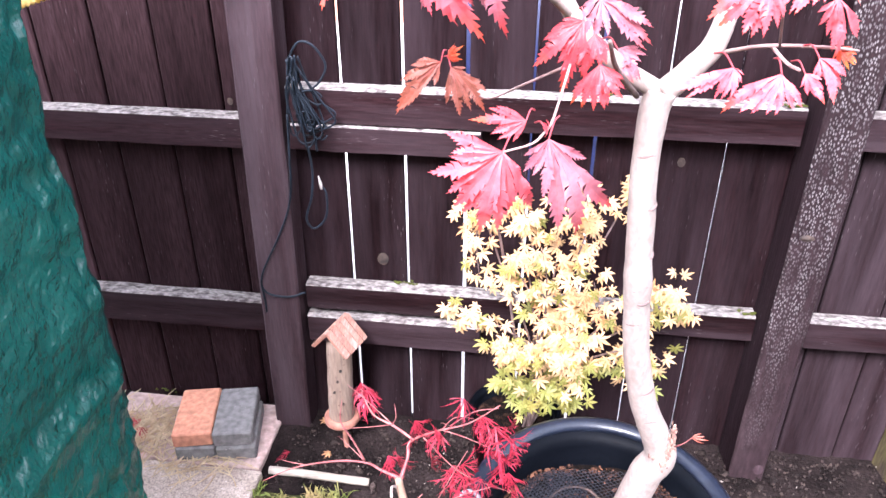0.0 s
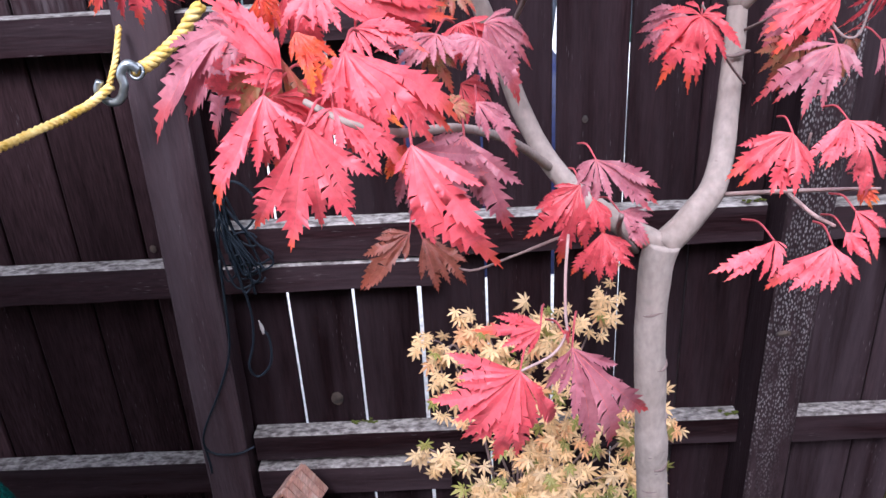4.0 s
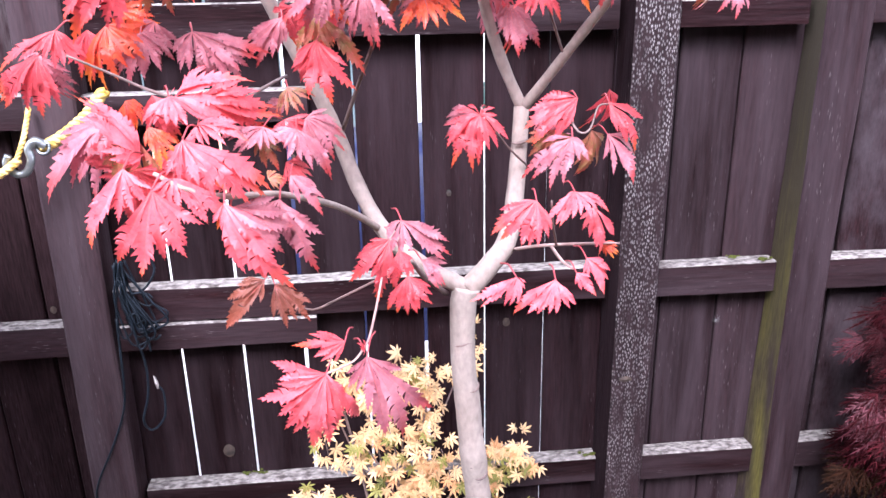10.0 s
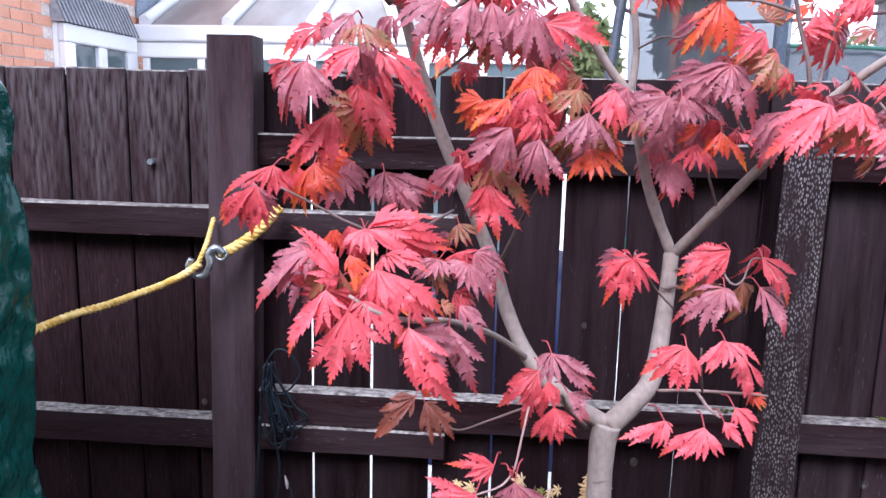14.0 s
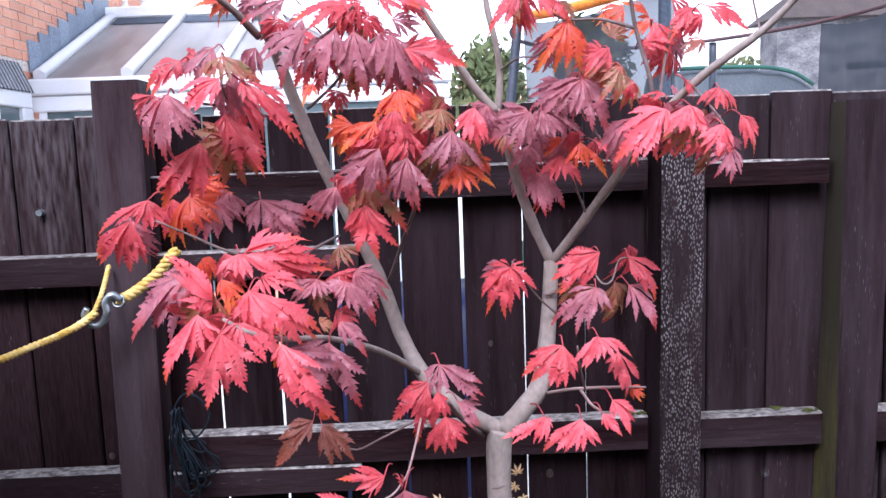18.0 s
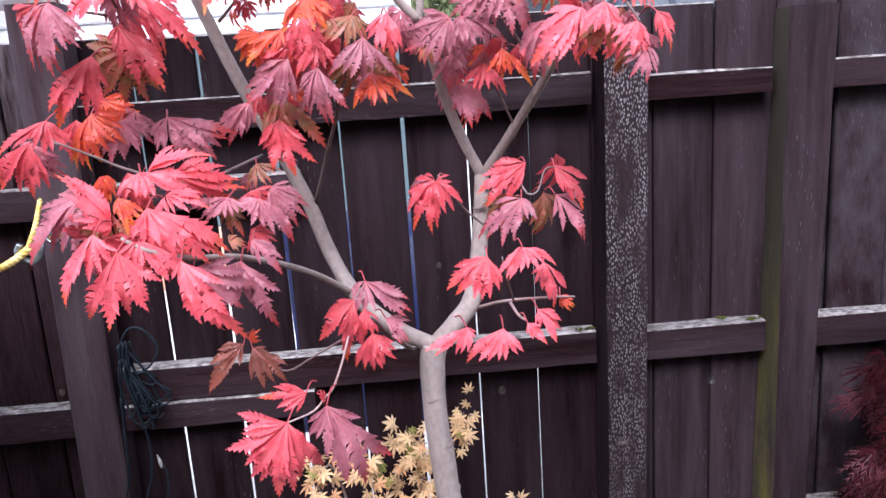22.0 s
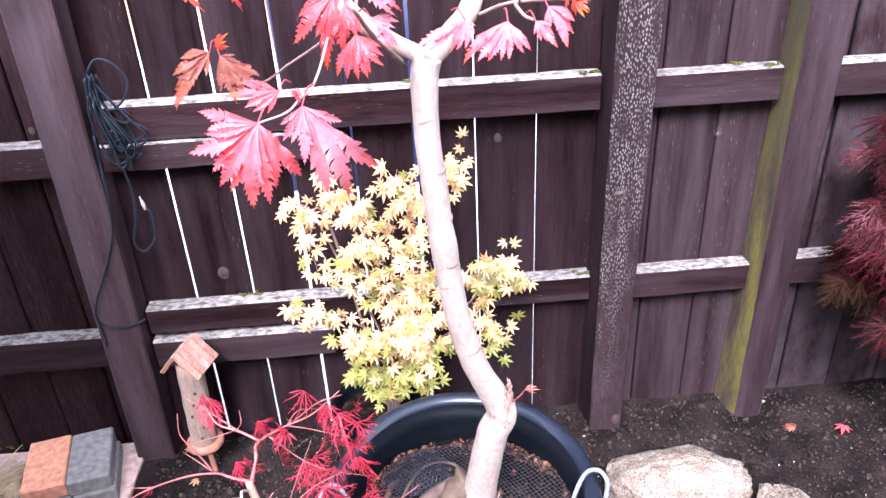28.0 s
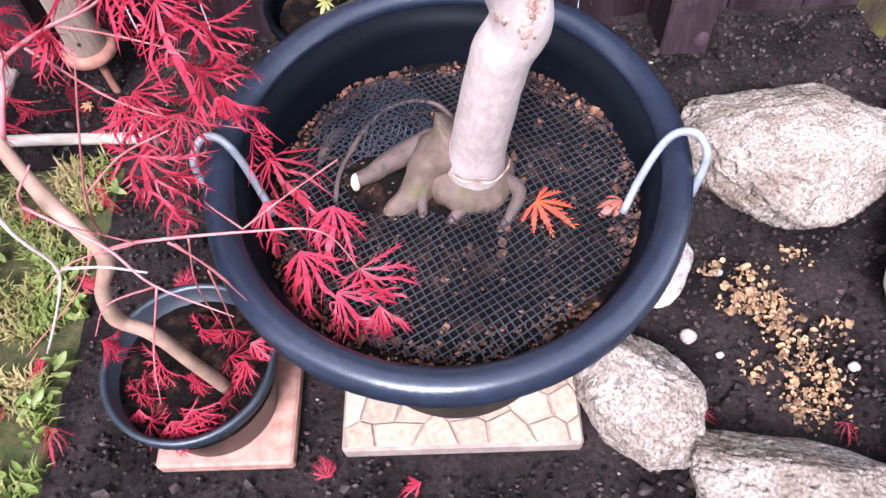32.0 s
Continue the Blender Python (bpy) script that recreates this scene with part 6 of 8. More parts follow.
cluster("top_right", [
    ("O", 0.674, 1.200, 1.755, 0.642, 1.180, 1.716),
    ("O", 0.677, 1.200, 1.751, 0.693, 1.180, 1.707),
    ("R", 0.721, 1.180, 1.716, 0.689, 1.160, 1.698),
    ("R", 0.774, 1.180, 1.744, 0.788, 1.160, 1.704),
    ("G", 0.732, 1.170, 1.694, 0.709, 1.150, 1.664),
    ("R", 0.826, 1.150, 1.756, 0.865, 1.130, 1.739),
    ("B", 0.822, 1.150, 1.718, 0.799, 1.130, 1.706),
    ("R", 0.619, 1.200, 1.784, 0.579, 1.180, 1.755),
    ("R", 0.640, 1.200, 1.783, 0.671, 1.180, 1.761),
    ("O", 0.776, 1.200, 1.751, 0.754, 1.180, 1.775),
    ("R", 0.809, 1.160, 1.756, 0.789, 1.140, 1.734),
    ("R", 0.476, 1.180, 1.782, 0.509, 1.160, 1.774),
    ("R", 0.759, 1.180, 1.721, 0.785, 1.160, 1.727),
])

# ---------- golden maple in its pot ----------
golden = thing("golden_maple", (0.48, 1.80, 0.19), "small maple with pale gold star leaves against the fence", "tree")
pot_back = thing("plant_pot", (0.437, 1.828, 0.0), "black plastic pot holding the golden maple", "plant pot")
bm = bmesh.new()
lathe(bm, ((0.0, 0.0), (0.085, 0.0), (0.105, 0.19), (0.112, 0.195), (0.114, 0.215), (0.106, 0.218), (0.100, 0.20), (0.098, 0.17), (0.0, 0.17)), 40)
part("pot_body", bm, tub_mat, pot_back, "", Matrix.Translation((0.437, 1.828, 0.0)))
bm = bmesh.new()
bmesh.ops.create_cone(bm, cap_ends=True, segments=24, radius1=0.098, radius2=0.094, depth=0.02, matrix=Matrix.Translation((0.437, 1.828, 0.175)))
part("pot_soil", bm, compost, pot_back, "dark compost")
gold_mesh = [star_leaf("leaf", leaf_gold, k) for k in range(4)]
lime_mesh = [star_leaf("leaf", leaf_lime, 9 + k) for k in range(3)]
blush_mesh = [star_leaf("leaf", leaf_blush, 19 + k) for k in range(2)]
gr = random.Random(5)
# sprays of the crown: line of the twig, leaves on it, spread
SPRAYS = (
    ([(0.47, 1.80, 0.42), (0.40, 1.80, 0.62), (0.344, 1.80, 0.774), (0.296, 1.80, 0.783)], 13, 0.016, 0.62),
    ([(0.385, 1.80, 0.72), (0.345, 1.79, 0.765), (0.336, 1.79, 0.71), (0.347, 1.79, 0.60)], 20, 0.014, 0.35),
    ([(0.47, 1.81, 0.50), (0.418, 1.82, 0.757), (0.382, 1.82, 0.834)], 18, 0.018, 0.66),
    ([(0.48, 1.79, 0.55), (0.45, 1.78, 0.736), (0.432, 1.78, 0.80)], 26, 0.022, 0.45),
    ([(0.50, 1.81, 0.55), (0.518, 1.83, 0.734), (0.534, 1.83, 0.838)], 34, 0.024, 0.35),
    ([(0.53, 1.80, 0.58), (0.566, 1.80, 0.752), (0.558, 1.80, 0.824)], 32, 0.024, 0.3),
    ([(0.55, 1.82, 0.55), (0.632, 1.86, 0.754), (0.665, 1.86, 0.845)], 22, 0.018, 0.62),
    ([(0.49, 1.78, 0.50), (0.492, 1.76, 0.626), (0.475, 1.76, 0.721)], 36, 0.028, 0.15),
    ([(0.53, 1.78, 0.48), (0.553, 1.76, 0.619), (0.559, 1.76, 0.697)], 40, 0.028, 0.15),
    ([(0.55, 1.78, 0.45), (0.605, 1.76, 0.564), (0.589, 1.76, 0.645)], 34, 0.028, 0.2),
    ([(0.48, 1.78, 0.52), (0.444, 1.76, 0.631), (0.41, 1.76, 0.682)], 28, 0.022, 0.3),
    ([(0.55, 1.80, 0.40), (0.666, 1.80, 0.565), (0.725, 1.80, 0.613), (0.775, 1.80, 0.622)], 36, 0.020, 0.42),
    ([(0.56, 1.80, 0.40), (0.678, 1.80, 0.512), (0.724, 1.80, 0.567), (0.800, 1.80, 0.560)], 34, 0.020, 0.40),
    ([(0.55, 1.79, 0.38), (0.674, 1.78, 0.464), (0.719, 1.78, 0.468), (0.763, 1.78, 0.435)], 30, 0.020, 0.38),
    ([(0.55, 1.78, 0.36), (0.656, 1.76, 0.444), (0.699, 1.76, 0.403)], 22, 0.022, 0.45),
    ([(0.48, 1.78, 0.42), (0.383, 1.75, 0.528), (0.33, 1.75, 0.552), (0.287, 1.75, 0.582)], 24, 0.014, 0.42),
    ([(0.49, 1.77, 0.42), (0.428, 1.72, 0.500), (0.388, 1.72, 0.480)], 34, 0.022, 0.35),
    ([(0.49, 1.76, 0.42), (0.490, 1.70, 0.505), (0.462, 1.70, 0.486)], 34, 0.026, 0.3),
    ([(0.51, 1.76, 0.40), (0.554, 1.72, 0.487), (0.594, 1.72, 0.437)], 36, 0.026, 0.3),
    ([(0.50, 1.76, 0.42), (0.527, 1.70, 0.522), (0.569, 1.70, 0.515)], 36, 0.026, 0.25),
    ([(0.48, 1.79, 0.28), (0.445, 1.74, 0.385), (0.421, 1.74, 0.365)], 30, 0.022, 0.3),
    ([(0.48, 1.78, 0.28), (0.481, 1.72, 0.400), (0.469, 1.72, 0.341)], 30, 0.024, 0.3),
    ([(0.49, 1.79, 0.28), (0.539, 1.74, 0.373), (0.567, 1.74, 0.341)], 30, 0.022, 0.3),
    ([(0.50, 1.80, 0.38), (0.515, 1.80, 0.45), (0.525, 1.80, 0.62)], 44, 0.034, 0.1),
)
rest = {"gold": [], "lime": []}
single = 0
for line, count, spread, first in SPRAYS:
    pts = [Vector((0.468 + gr.uniform(-0.01, 0.01), 1.805, 0.175))] + [Vector(p) for p in line]
    bm = bmesh.new()
    tube(bm, pts, 0.0034, 0.0008, 6, 6)
    part("branch", bm, bark_dark, golden, "", smooth=True)
    twig = spline([Vector(p) for p in line], 12)
    for j in range(count):
        c = twig[int((first + (1 - first) * j / (count - 1)) * (len(twig) - 1))]
        p = c + Vector((gr.gauss(0, spread), gr.gauss(-0.012, 0.016), gr.gauss(0.0, spread * 0.9)))
        p.y = min(p.y, 1.93)
        out = (p - c) * 20
        d = Vector((gr.uniform(-0.8, 0.8) + out.x, gr.uniform(-0.7, 0.1), gr.uniform(-1.0, 0.1) + 0.6 * out.z)).normalized()
        m = aim(p, p + d, gr.uniform(0.020, 0.031), gr.uniform(-0.4, 0.4), (gr.uniform(-0.4, 0.4), -0.7, 0.8))
        green = p.z < 0.43 + gr.uniform(-0.05, 0.06) or gr.random() < 0.12 or (p.y > 1.79 and p.z < 0.62 and gr.random() < 0.3)
        if single < 300 and (p.y < 1.79 or count < 25):
            single += 1
            tint = lime_mesh if green else blush_mesh if gr.random() < 0.18 else gold_mesh
            part("leaf", gr.choice(tint), None, golden, "", m)
        else:
            rest["lime" if green else "gold"].append(m)
for tint, poses in rest.items():
    tagged(part("foliage", joined(gold_mesh if tint == "gold" else lime_mesh, poses, gr), None, golden), kind="stuff")

# ---------- scarlet lace maple in the small pot ----------
PX, PY = 0.280, 1.236
tile = bmesh.new()
box(tile, (0.205, 1.142, 0.0), (0.39, 1.33, 0.026), 0.004)
solo("terracotta_tile", tile, terracotta, "terracotta tile lying on soil under a pot", "tile")
small_pot = thing("plant_pot", (PX, PY, 0.026), "slate-blue plastic pot on a terracotta tile", "plant pot")
bm = bmesh.new()
lathe(bm, ((0.0, 0.026), (0.082, 0.026), (0.100, 0.135), (0.105, 0.137), (0.109, 0.142), (0.110, 0.158), (0.106, 0.161), (0.101, 0.157), (0.098, 0.12), (0.0, 0.12)), 48)
part("pot_body", bm, pot_mat, small_pot, "", Matrix.Translation((PX, PY, 0)))
bm = bmesh.new()
bmesh.ops.create_cone(bm, cap_ends=True, segments=30, radius1=0.098, radius2=0.098, depth=0.02, matrix=Matrix.Translation((PX, PY, 0.118)))
part("pot_soil", bm, compost, small_pot, "dark compost")
lace = thing("lace_maple", (0.30, 1.24, 0.12), "thin crooked maple with scarlet finely cut leaves", "tree")


def lace_limb(pts, r0, r1, m=bark_red):
    bm = bmesh.new()
    tube(bm, [Vector(p) + Vector((random.Random(i + r0).uniform(-1, 1), 0, random.Random(i * 3 + r1).uniform(-1, 1))) * 0.005 * (0 < i < len(pts) - 1) for i, p in enumerate(pts)], r0 * 0.58, r1 * 0.56, 8, 6, 0.3)
    return part("branch", bm, m, lace, "", smooth=True)


bm = bmesh.new()
tube(bm, [(0.323, 1.210, 0.125), (0.314, 1.200, 0.232), (0.298, 1.200, 0.306), (0.274, 1.200, 0.342), (0.285, 1.200, 0.400), (0.312, 1.200, 0.456), (0.300, 1.210, 0.494), (0.286, 1.220, 0.511), (0.274, 1.230, 0.546), (0.266, 1.240, 0.575)],
     [0.0085, 0.0080, 0.0075, 0.0080, 0.0070, 0.0074, 0.0068, 0.0076, 0.0064, 0.0056], None, 12, 6, 0.15)
part("trunk", bm, bark_tan, lace, "crooked tan trunk", smooth=True)
for pts, r0, r1 in (([(0.270, 1.241, 0.572), (0.280, 1.265, 0.600), (0.284, 1.287, 0.615), (0.329, 1.290, 0.638), (0.369, 1.290, 0.662), (0.422, 1.290, 0.702)], 0.0055, 0.0014),
                    ([(0.284, 1.287, 0.615), (0.245, 1.31, 0.622), (0.211, 1.331, 0.622), (0.185, 1.38, 0.61), (0.163, 1.419, 0.60)], 0.004, 0.0014),
                    ([(0.270, 1.241, 0.572), (0.232, 1.255, 0.575), (0.204, 1.27, 0.573), (0.153, 1.27, 0.568), (0.08, 1.27, 0.545), (0.02, 1.27, 0.50)], 0.0045, 0.0014),
                    ([(0.204, 1.27, 0.575), (0.185, 1.27, 0.62), (0.172, 1.27, 0.654), (0.174, 1.27, 0.70)], 0.003, 0.001),
                    ([(0.284, 1.240, 0.44), (0.312, 1.20, 0.47), (0.349, 1.20, 0.478), (0.445, 1.20, 0.493), (0.505, 1.20, 0.484), (0.534, 1.20, 0.416)], 0.0035, 0.001),
                    ([(0.376, 1.20, 0.478), (0.397, 1.20, 0.43), (0.419, 1.20, 0.36)], 0.0022, 0.001),
                    ([(0.395, 1.20, 0.482), (0.38, 1.20, 0.40), (0.375, 1.20, 0.31)], 0.0018, 0.0009),
                    ([(0.282, 1.235, 0.45), (0.280, 1.20, 0.537), (0.312, 1.20, 0.588)], 0.003, 0.0015),
                    ([(0.280, 1.20, 0.537), (0.335, 1.18, 0.50), (0.38, 1.15, 0.49), (0.44, 1.13, 0.47)], 0.0026, 0.0012),
                    ([(0.38, 1.15, 0.49), (0.36, 1.12, 0.42), (0.345, 1.10, 0.36)], 0.0018, 0.001),
                    ([(0.283, 1.24, 0.43), (0.23, 1.22, 0.36), (0.139, 1.20, 0.261)], 0.0022, 0.001),
                    ([(0.387, 1.19, 0.49), (0.409, 1.18, 0.462), (0.432, 1.18, 0.387)], 0.0022, 0.001),
                    ([(0.409, 1.18, 0.462), (0.406, 1.18, 0.409), (0.399, 1.18, 0.349)], 0.002, 0.001),
                    ([(0.289, 1.24, 0.43), (0.316, 1.22, 0.514), (0.345, 1.22, 0.596), (0.379, 1.22, 0.669)], 0.0024, 0.001),
                    ([(0.319, 1.22, 0.522), (0.364, 1.22, 0.572), (0.416, 1.22, 0.597)], 0.0022, 0.001),
                    ([(0.342, 1.30, 0.640), (0.375, 1.33, 0.644), (0.419, 1.33, 0.66)], 0.0022, 0.0012),
                    ([(0.329, 1.290, 0.640), (0.365, 1.30, 0.62), (0.425, 1.303, 0.59)], 0.0025, 0.001),
                    ([(0.300, 1.289, 0.62), (0.36, 1.28, 0.56), (0.451, 1.301, 0.50)], 0.0022, 0.001)):
    lace_limb(pts, r0, r1)
for pts, r0 in (([(0.264, 1.240, 0.555), (0.262, 1.20, 0.585), (0.275, 1.18, 0.533), (0.287, 1.18, 0.474), (0.248, 1.18, 0.404), (0.192, 1.18, 0.309)], 0.0040),
                ([(0.287, 1.18, 0.474), (0.324, 1.18, 0.469), (0.356, 1.18, 0.462)], 0.0024)):
    lace_limb(pts, r0, 0.002, bark)
tw = random.Random(31)
for k in range(12):
    p = Vector(tw.choice(((0.329, 1.290, 0.638), (0.28, 1.265, 0.60), (0.204, 1.27, 0.573), (0.349, 1.20, 0.478), (0.445, 1.20, 0.493), (0.10, 1.27, 0.55), (0.245, 1.31, 0.622), (0.283, 1.24, 0.43), (0.38, 1.15, 0.49))))
    d = Vector((tw.uniform(-1, 1), tw.uniform(-0.8, 0.8), tw.uniform(-0.4, 0.7))).normalized() * tw.uniform(0.05, 0.13)
    lace_limb([p, p + d * 0.5 + Vector((tw.uniform(-0.012, 0.012), 0, tw.uniform(-0.01, 0.015))), p + d], 0.0016, 0.0008)
lace_mesh = [lace_leaf("leaf", lace_red, k, 0.6 + 0.18 * k, (0.95, 0.8, 1.05, 0.9, 0.8)[k], (1.0, 1.3, 0.85, 1.5, 1.1)[k], 0.35) for k in range(5)]
lr = random.Random(8)


def lace_group(rows, n, spread, size, lean=(0.0, -0.3, -0.5)):
    for x, y, z in rows:
        for _ in range(n):
            p = Vector((x + lr.gauss(0, spread), y + lr.gauss(0, spread), z + lr.gauss(0, spread * 0.7)))
            d = Vector((lean[0] + lr.uniform(-0.6, 0.6), lean[1] + lr.uniform(-0.5, 0.4), lean[2] + lr.uniform(-0.4, 0.3))).normalized()
            part("leaf", lr.choice(lace_mesh), None, lace, "", aim(p, p + d, size * lr.uniform(0.75, 1.2), lr.uniform(-0.5, 0.5), (0.1, -0.5, 1)))


lace_group(((0.360, 1.285, 0.683), (0.381, 1.285, 0.681), (0.398, 1.285, 0.666), (0.422, 1.285, 0.658),), 1, 0.010, 0.055, (0.5, -0.2, -0.35))
lace_group(((0.435, 1.285, 0.656), (0.422, 1.285, 0.611), (0.426, 1.285, 0.598), (0.437, 1.285, 0.564), (0.445, 1.285, 0.520), (0.441, 1.285, 0.644),), 1, 0.008, 0.068, (0.45, -0.25, -0.75))
lace_group(((0.362, 1.285, 0.571), (0.370, 1.285, 0.565), (0.351, 1.285, 0.566), (0.389, 1.285, 0.546),), 1, 0.008, 0.066, (0.3, -0.2, -0.6))
lace_group(((0.333, 1.285, 0.654), (0.340, 1.285, 0.635), (0.321, 1.285, 0.664), (0.302, 1.285, 0.635),), 1, 0.012, 0.050, (0.1, -0.2, -0.5))
lace_group(((0.271, 1.275, 0.605), (0.298, 1.275, 0.585), (0.275, 1.275, 0.580),), 1, 0.010, 0.052, (0.0, -0.2, -0.6))
lace_group(((0.387, 1.220, 0.573), (0.391, 1.220, 0.563),), 1, 0.006, 0.075, (0.35, -0.3, -0.6))
lace_group(((0.298, 1.250, 0.505), (0.359, 1.250, 0.473), (0.241, 1.250, 0.340), (0.185, 1.250, 0.210),), 1, 0.008, 0.055, (-0.1, -0.3, -0.6))
lace_group(((0.165, 1.415, 0.615), (0.170, 1.415, 0.605)), 1, 0.006, 0.080, (-0.2, -0.3, -0.6))
lace_group(((0.422, 1.311, 0.378), (0.459, 1.24, 0.378), (0.487, 1.305, 0.365), (0.509, 1.205, 0.378), (0.438, 1.36, 0.395), (0.525, 1.225, 0.37), (0.545, 1.195, 0.365)), 1, 0.008, 0.072, (0.25, -0.6, -0.12))
lace_group(((0.295, 1.285, 0.16), (0.237, 1.200, 0.152), (0.284, 1.205, 0.155), (0.326, 1.175, 0.155), (0.355, 1.24, 0.19), (0.273, 1.182, 0.152)), 4, 0.014, 0.052, (0.0, -0.2, -0.25))

# ---------- weeping wine-red maple ----------
weeping = thing("weeping_maple", (1.86, 1.76, 0.0), "weeping wine-red maple with feathery drooping leaves", "tree")
wr = random.Random(21)
bm = bmesh.new()
tube(bm, [(1.88, 1.78, -0.02), (1.87, 1.77, 0.3), (1.90, 1.76, 0.6), (1.88, 1.75, 0.9)], 0.02, 0.012, 10, 6, 0.2)
part("trunk", bm, bark_dark, weeping, "", smooth=True)
wine_mesh = [lace_leaf("leaf", lace_dark, 50 + k, 0.7, 0.8, (0.7, 0.9, 1.1)[k]) for k in range(3)]
rose_mesh = [lace_leaf("leaf", lace_rose_lit, 60 + k, 0.7, 0.8, (0.7, 0.9, 1.1)[k]) for k in range(3)]
rust_mesh = [lace_leaf("leaf", lace_rust, 66 + k, 0.7, 0.8, (0.7, 0.9, 1.1)[k]) for k in range(3)]
WEEP_X, WEEP_Y = 1.99, 1.735


def weep_radius(z):
    """How far the crown reaches to the side at a height."""
    return float(np.interp(z, (0.20, 0.28, 0.40, 0.55, 0.70, 0.87, 1.0, 1.08, 1.15), (0.08, 0.24, 0.37, 0.42, 0.42, 0.39, 0.33, 0.22, 0.05)))


hung = {"wine": [], "rose": [], "rust": []}
single = 0
for k in range(150):
    a = wr.uniform(math.pi * 0.55, math.pi * 2.25)
    z = 0.33 + 0.76 * wr.random() ** 0.85
    r = weep_radius(z) * (wr.uniform(0.80, 1.0) if k % 4 else wr.uniform(0.35, 0.8))
    away = Vector((math.cos(a), 0.52 * math.sin(a), 0))
    p = Vector((WEEP_X, WEEP_Y, z)) + away * r
    p.y = min(p.y, 1.92)
    if k < 40:
        bm = bmesh.new()
        tube(bm, [(1.885, 1.755, min(z, 0.86)), (Vector((1.89, 1.752, 0.88)) + p) / 2 + Vector((0, 0, 0.10)), p], 0.004, 0.001, 6, 5)
        part("branch", bm, bark_dark, weeping, "", smooth=True)
    # sky-lit tint mostly high, darker tints low: crown light and shade by leaf colour
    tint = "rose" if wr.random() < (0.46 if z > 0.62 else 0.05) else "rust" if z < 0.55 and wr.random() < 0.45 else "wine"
    for j in range(14):
        q = p + Vector((wr.gauss(0, 0.030), wr.gauss(0, 0.018), wr.gauss(0, 0.016))) + away * wr.uniform(-0.04, 0.03)
        d = (away.normalized() * wr.uniform(0.5, 1.1) + Vector((wr.uniform(-0.3, 0.3), wr.uniform(-0.35, 0.1), wr.uniform(-0.9, -0.25)))).normalized()
        m = aim(q, q + d, wr.uniform(0.060, 0.095), wr.uniform(-0.4, 0.4), (0.3 * away.x, -0.6, 0.8))
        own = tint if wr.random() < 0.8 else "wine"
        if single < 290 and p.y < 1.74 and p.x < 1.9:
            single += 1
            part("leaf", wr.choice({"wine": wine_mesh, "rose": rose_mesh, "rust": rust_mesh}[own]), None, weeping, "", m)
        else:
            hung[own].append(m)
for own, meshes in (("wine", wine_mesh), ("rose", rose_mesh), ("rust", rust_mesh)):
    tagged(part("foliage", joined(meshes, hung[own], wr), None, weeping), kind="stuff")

# ---------- rocks ----------
def rock(x, y, size, turn, seed, label, material=stone, cuts=9, sharp=0.68):
    """A boulder: a ball cut by a few planes, pitted, then brought to its size."""
    rnd = random.Random(int(seed * 10))
    planes = [(Vector((rnd.uniform(-1, 1), rnd.uniform(-1, 1), rnd.uniform(-0.4, 1))).normalized(), rnd.uniform(0.66, 0.90)) for _ in range(cuts)]
    bm = bmesh.new()
    bmesh.ops.create_icosphere(bm, subdivisions=6, radius=1)
    for v in bm.verts:
        p = v.co.copy()
        q = p * (1 + 0.20 * noise.noise(p * 1.1 + Vector((seed, 0, 0))))
        for n, d in planes:
            over = q.dot(n) - d
            if over > 0:
                q -= n * over * sharp
        g = p * 1.0
        k = 0.07 * noise.noise(g * 2.6 + Vector((0, seed, 0))) + 0.036 * noise.noise(g * 5 + Vector((0, 0, seed))) + 0.014 * noise.noise(g * 13) + 0.012 * noise.noise(g * 34)
        pit = max(0, noise.noise(g * 11 + Vector((seed, seed, 0))) - 0.30) * 0.34 + max(0, noise.noise(g * 24 + Vector((0, seed, seed))) - 0.24) * 0.16
        v.co = q + p * (k - pit)
    lo, hi = [min(v.co[i] for v in bm.verts) for i in range(3)], [max(v.co[i] for v in bm.verts) for i in range(3)]
    for v in bm.verts:
        v.co = Vector([((v.co[i] - lo[i]) / (hi[i] - lo[i]) - 0.5) * size[i] for i in range(3)])
        v.co.z = max(v.co.z, -0.36 * size[2])
    return solo("rock", bm, material, label, "rock", Matrix.Translation((x, y, size[2] * 0.33)) @ Matrix.Rotation(radians(turn), 4, 'Z'), True, "rocks round the bed")


rock(1.150, 1.605, (0.345, 0.275, 0.16), 6, 1.3, "large pitted grey limestone rock on soil")
rock(1.335, 1.392, (0.38, 0.215, 0.16), 73, 4.1, "long pitted grey limestone rock on soil")
rock(0.855, 1.214, (0.215, 0.150, 0.14), -58, 6.3, "angular pale limestone rock beside the tub", stone, 7, 0.97)
rock(1.040, 1.065, (0.33, 0.17, 0.14), -18, 2.9, "rounded pitted limestone rock on soil")
rock(1.270, 1.125, (0.24, 0.19, 0.14), 25, 5.2, "bright white limestone rock on soil", stone_white)
rock(0.918, 1.425, (0.15, 0.09, 0.08), 62, 9.1, "small pale stone tucked behind the tub", stone_white)

# ---------- paving and path ----------
paver = thing("paving_slab", (0.615, 1.30, 0.0), "cream slab with a crazy-paving pattern under the tub", "paving slab")
bm = bmesh.new()
box(bm, (0.455, 1.155, 0.0), (0.775, 1.46, 0.030), 0.004)
part("slab", bm, groove, paver, "darker moulded joints")
PW, PH = 0.050, 0.0433


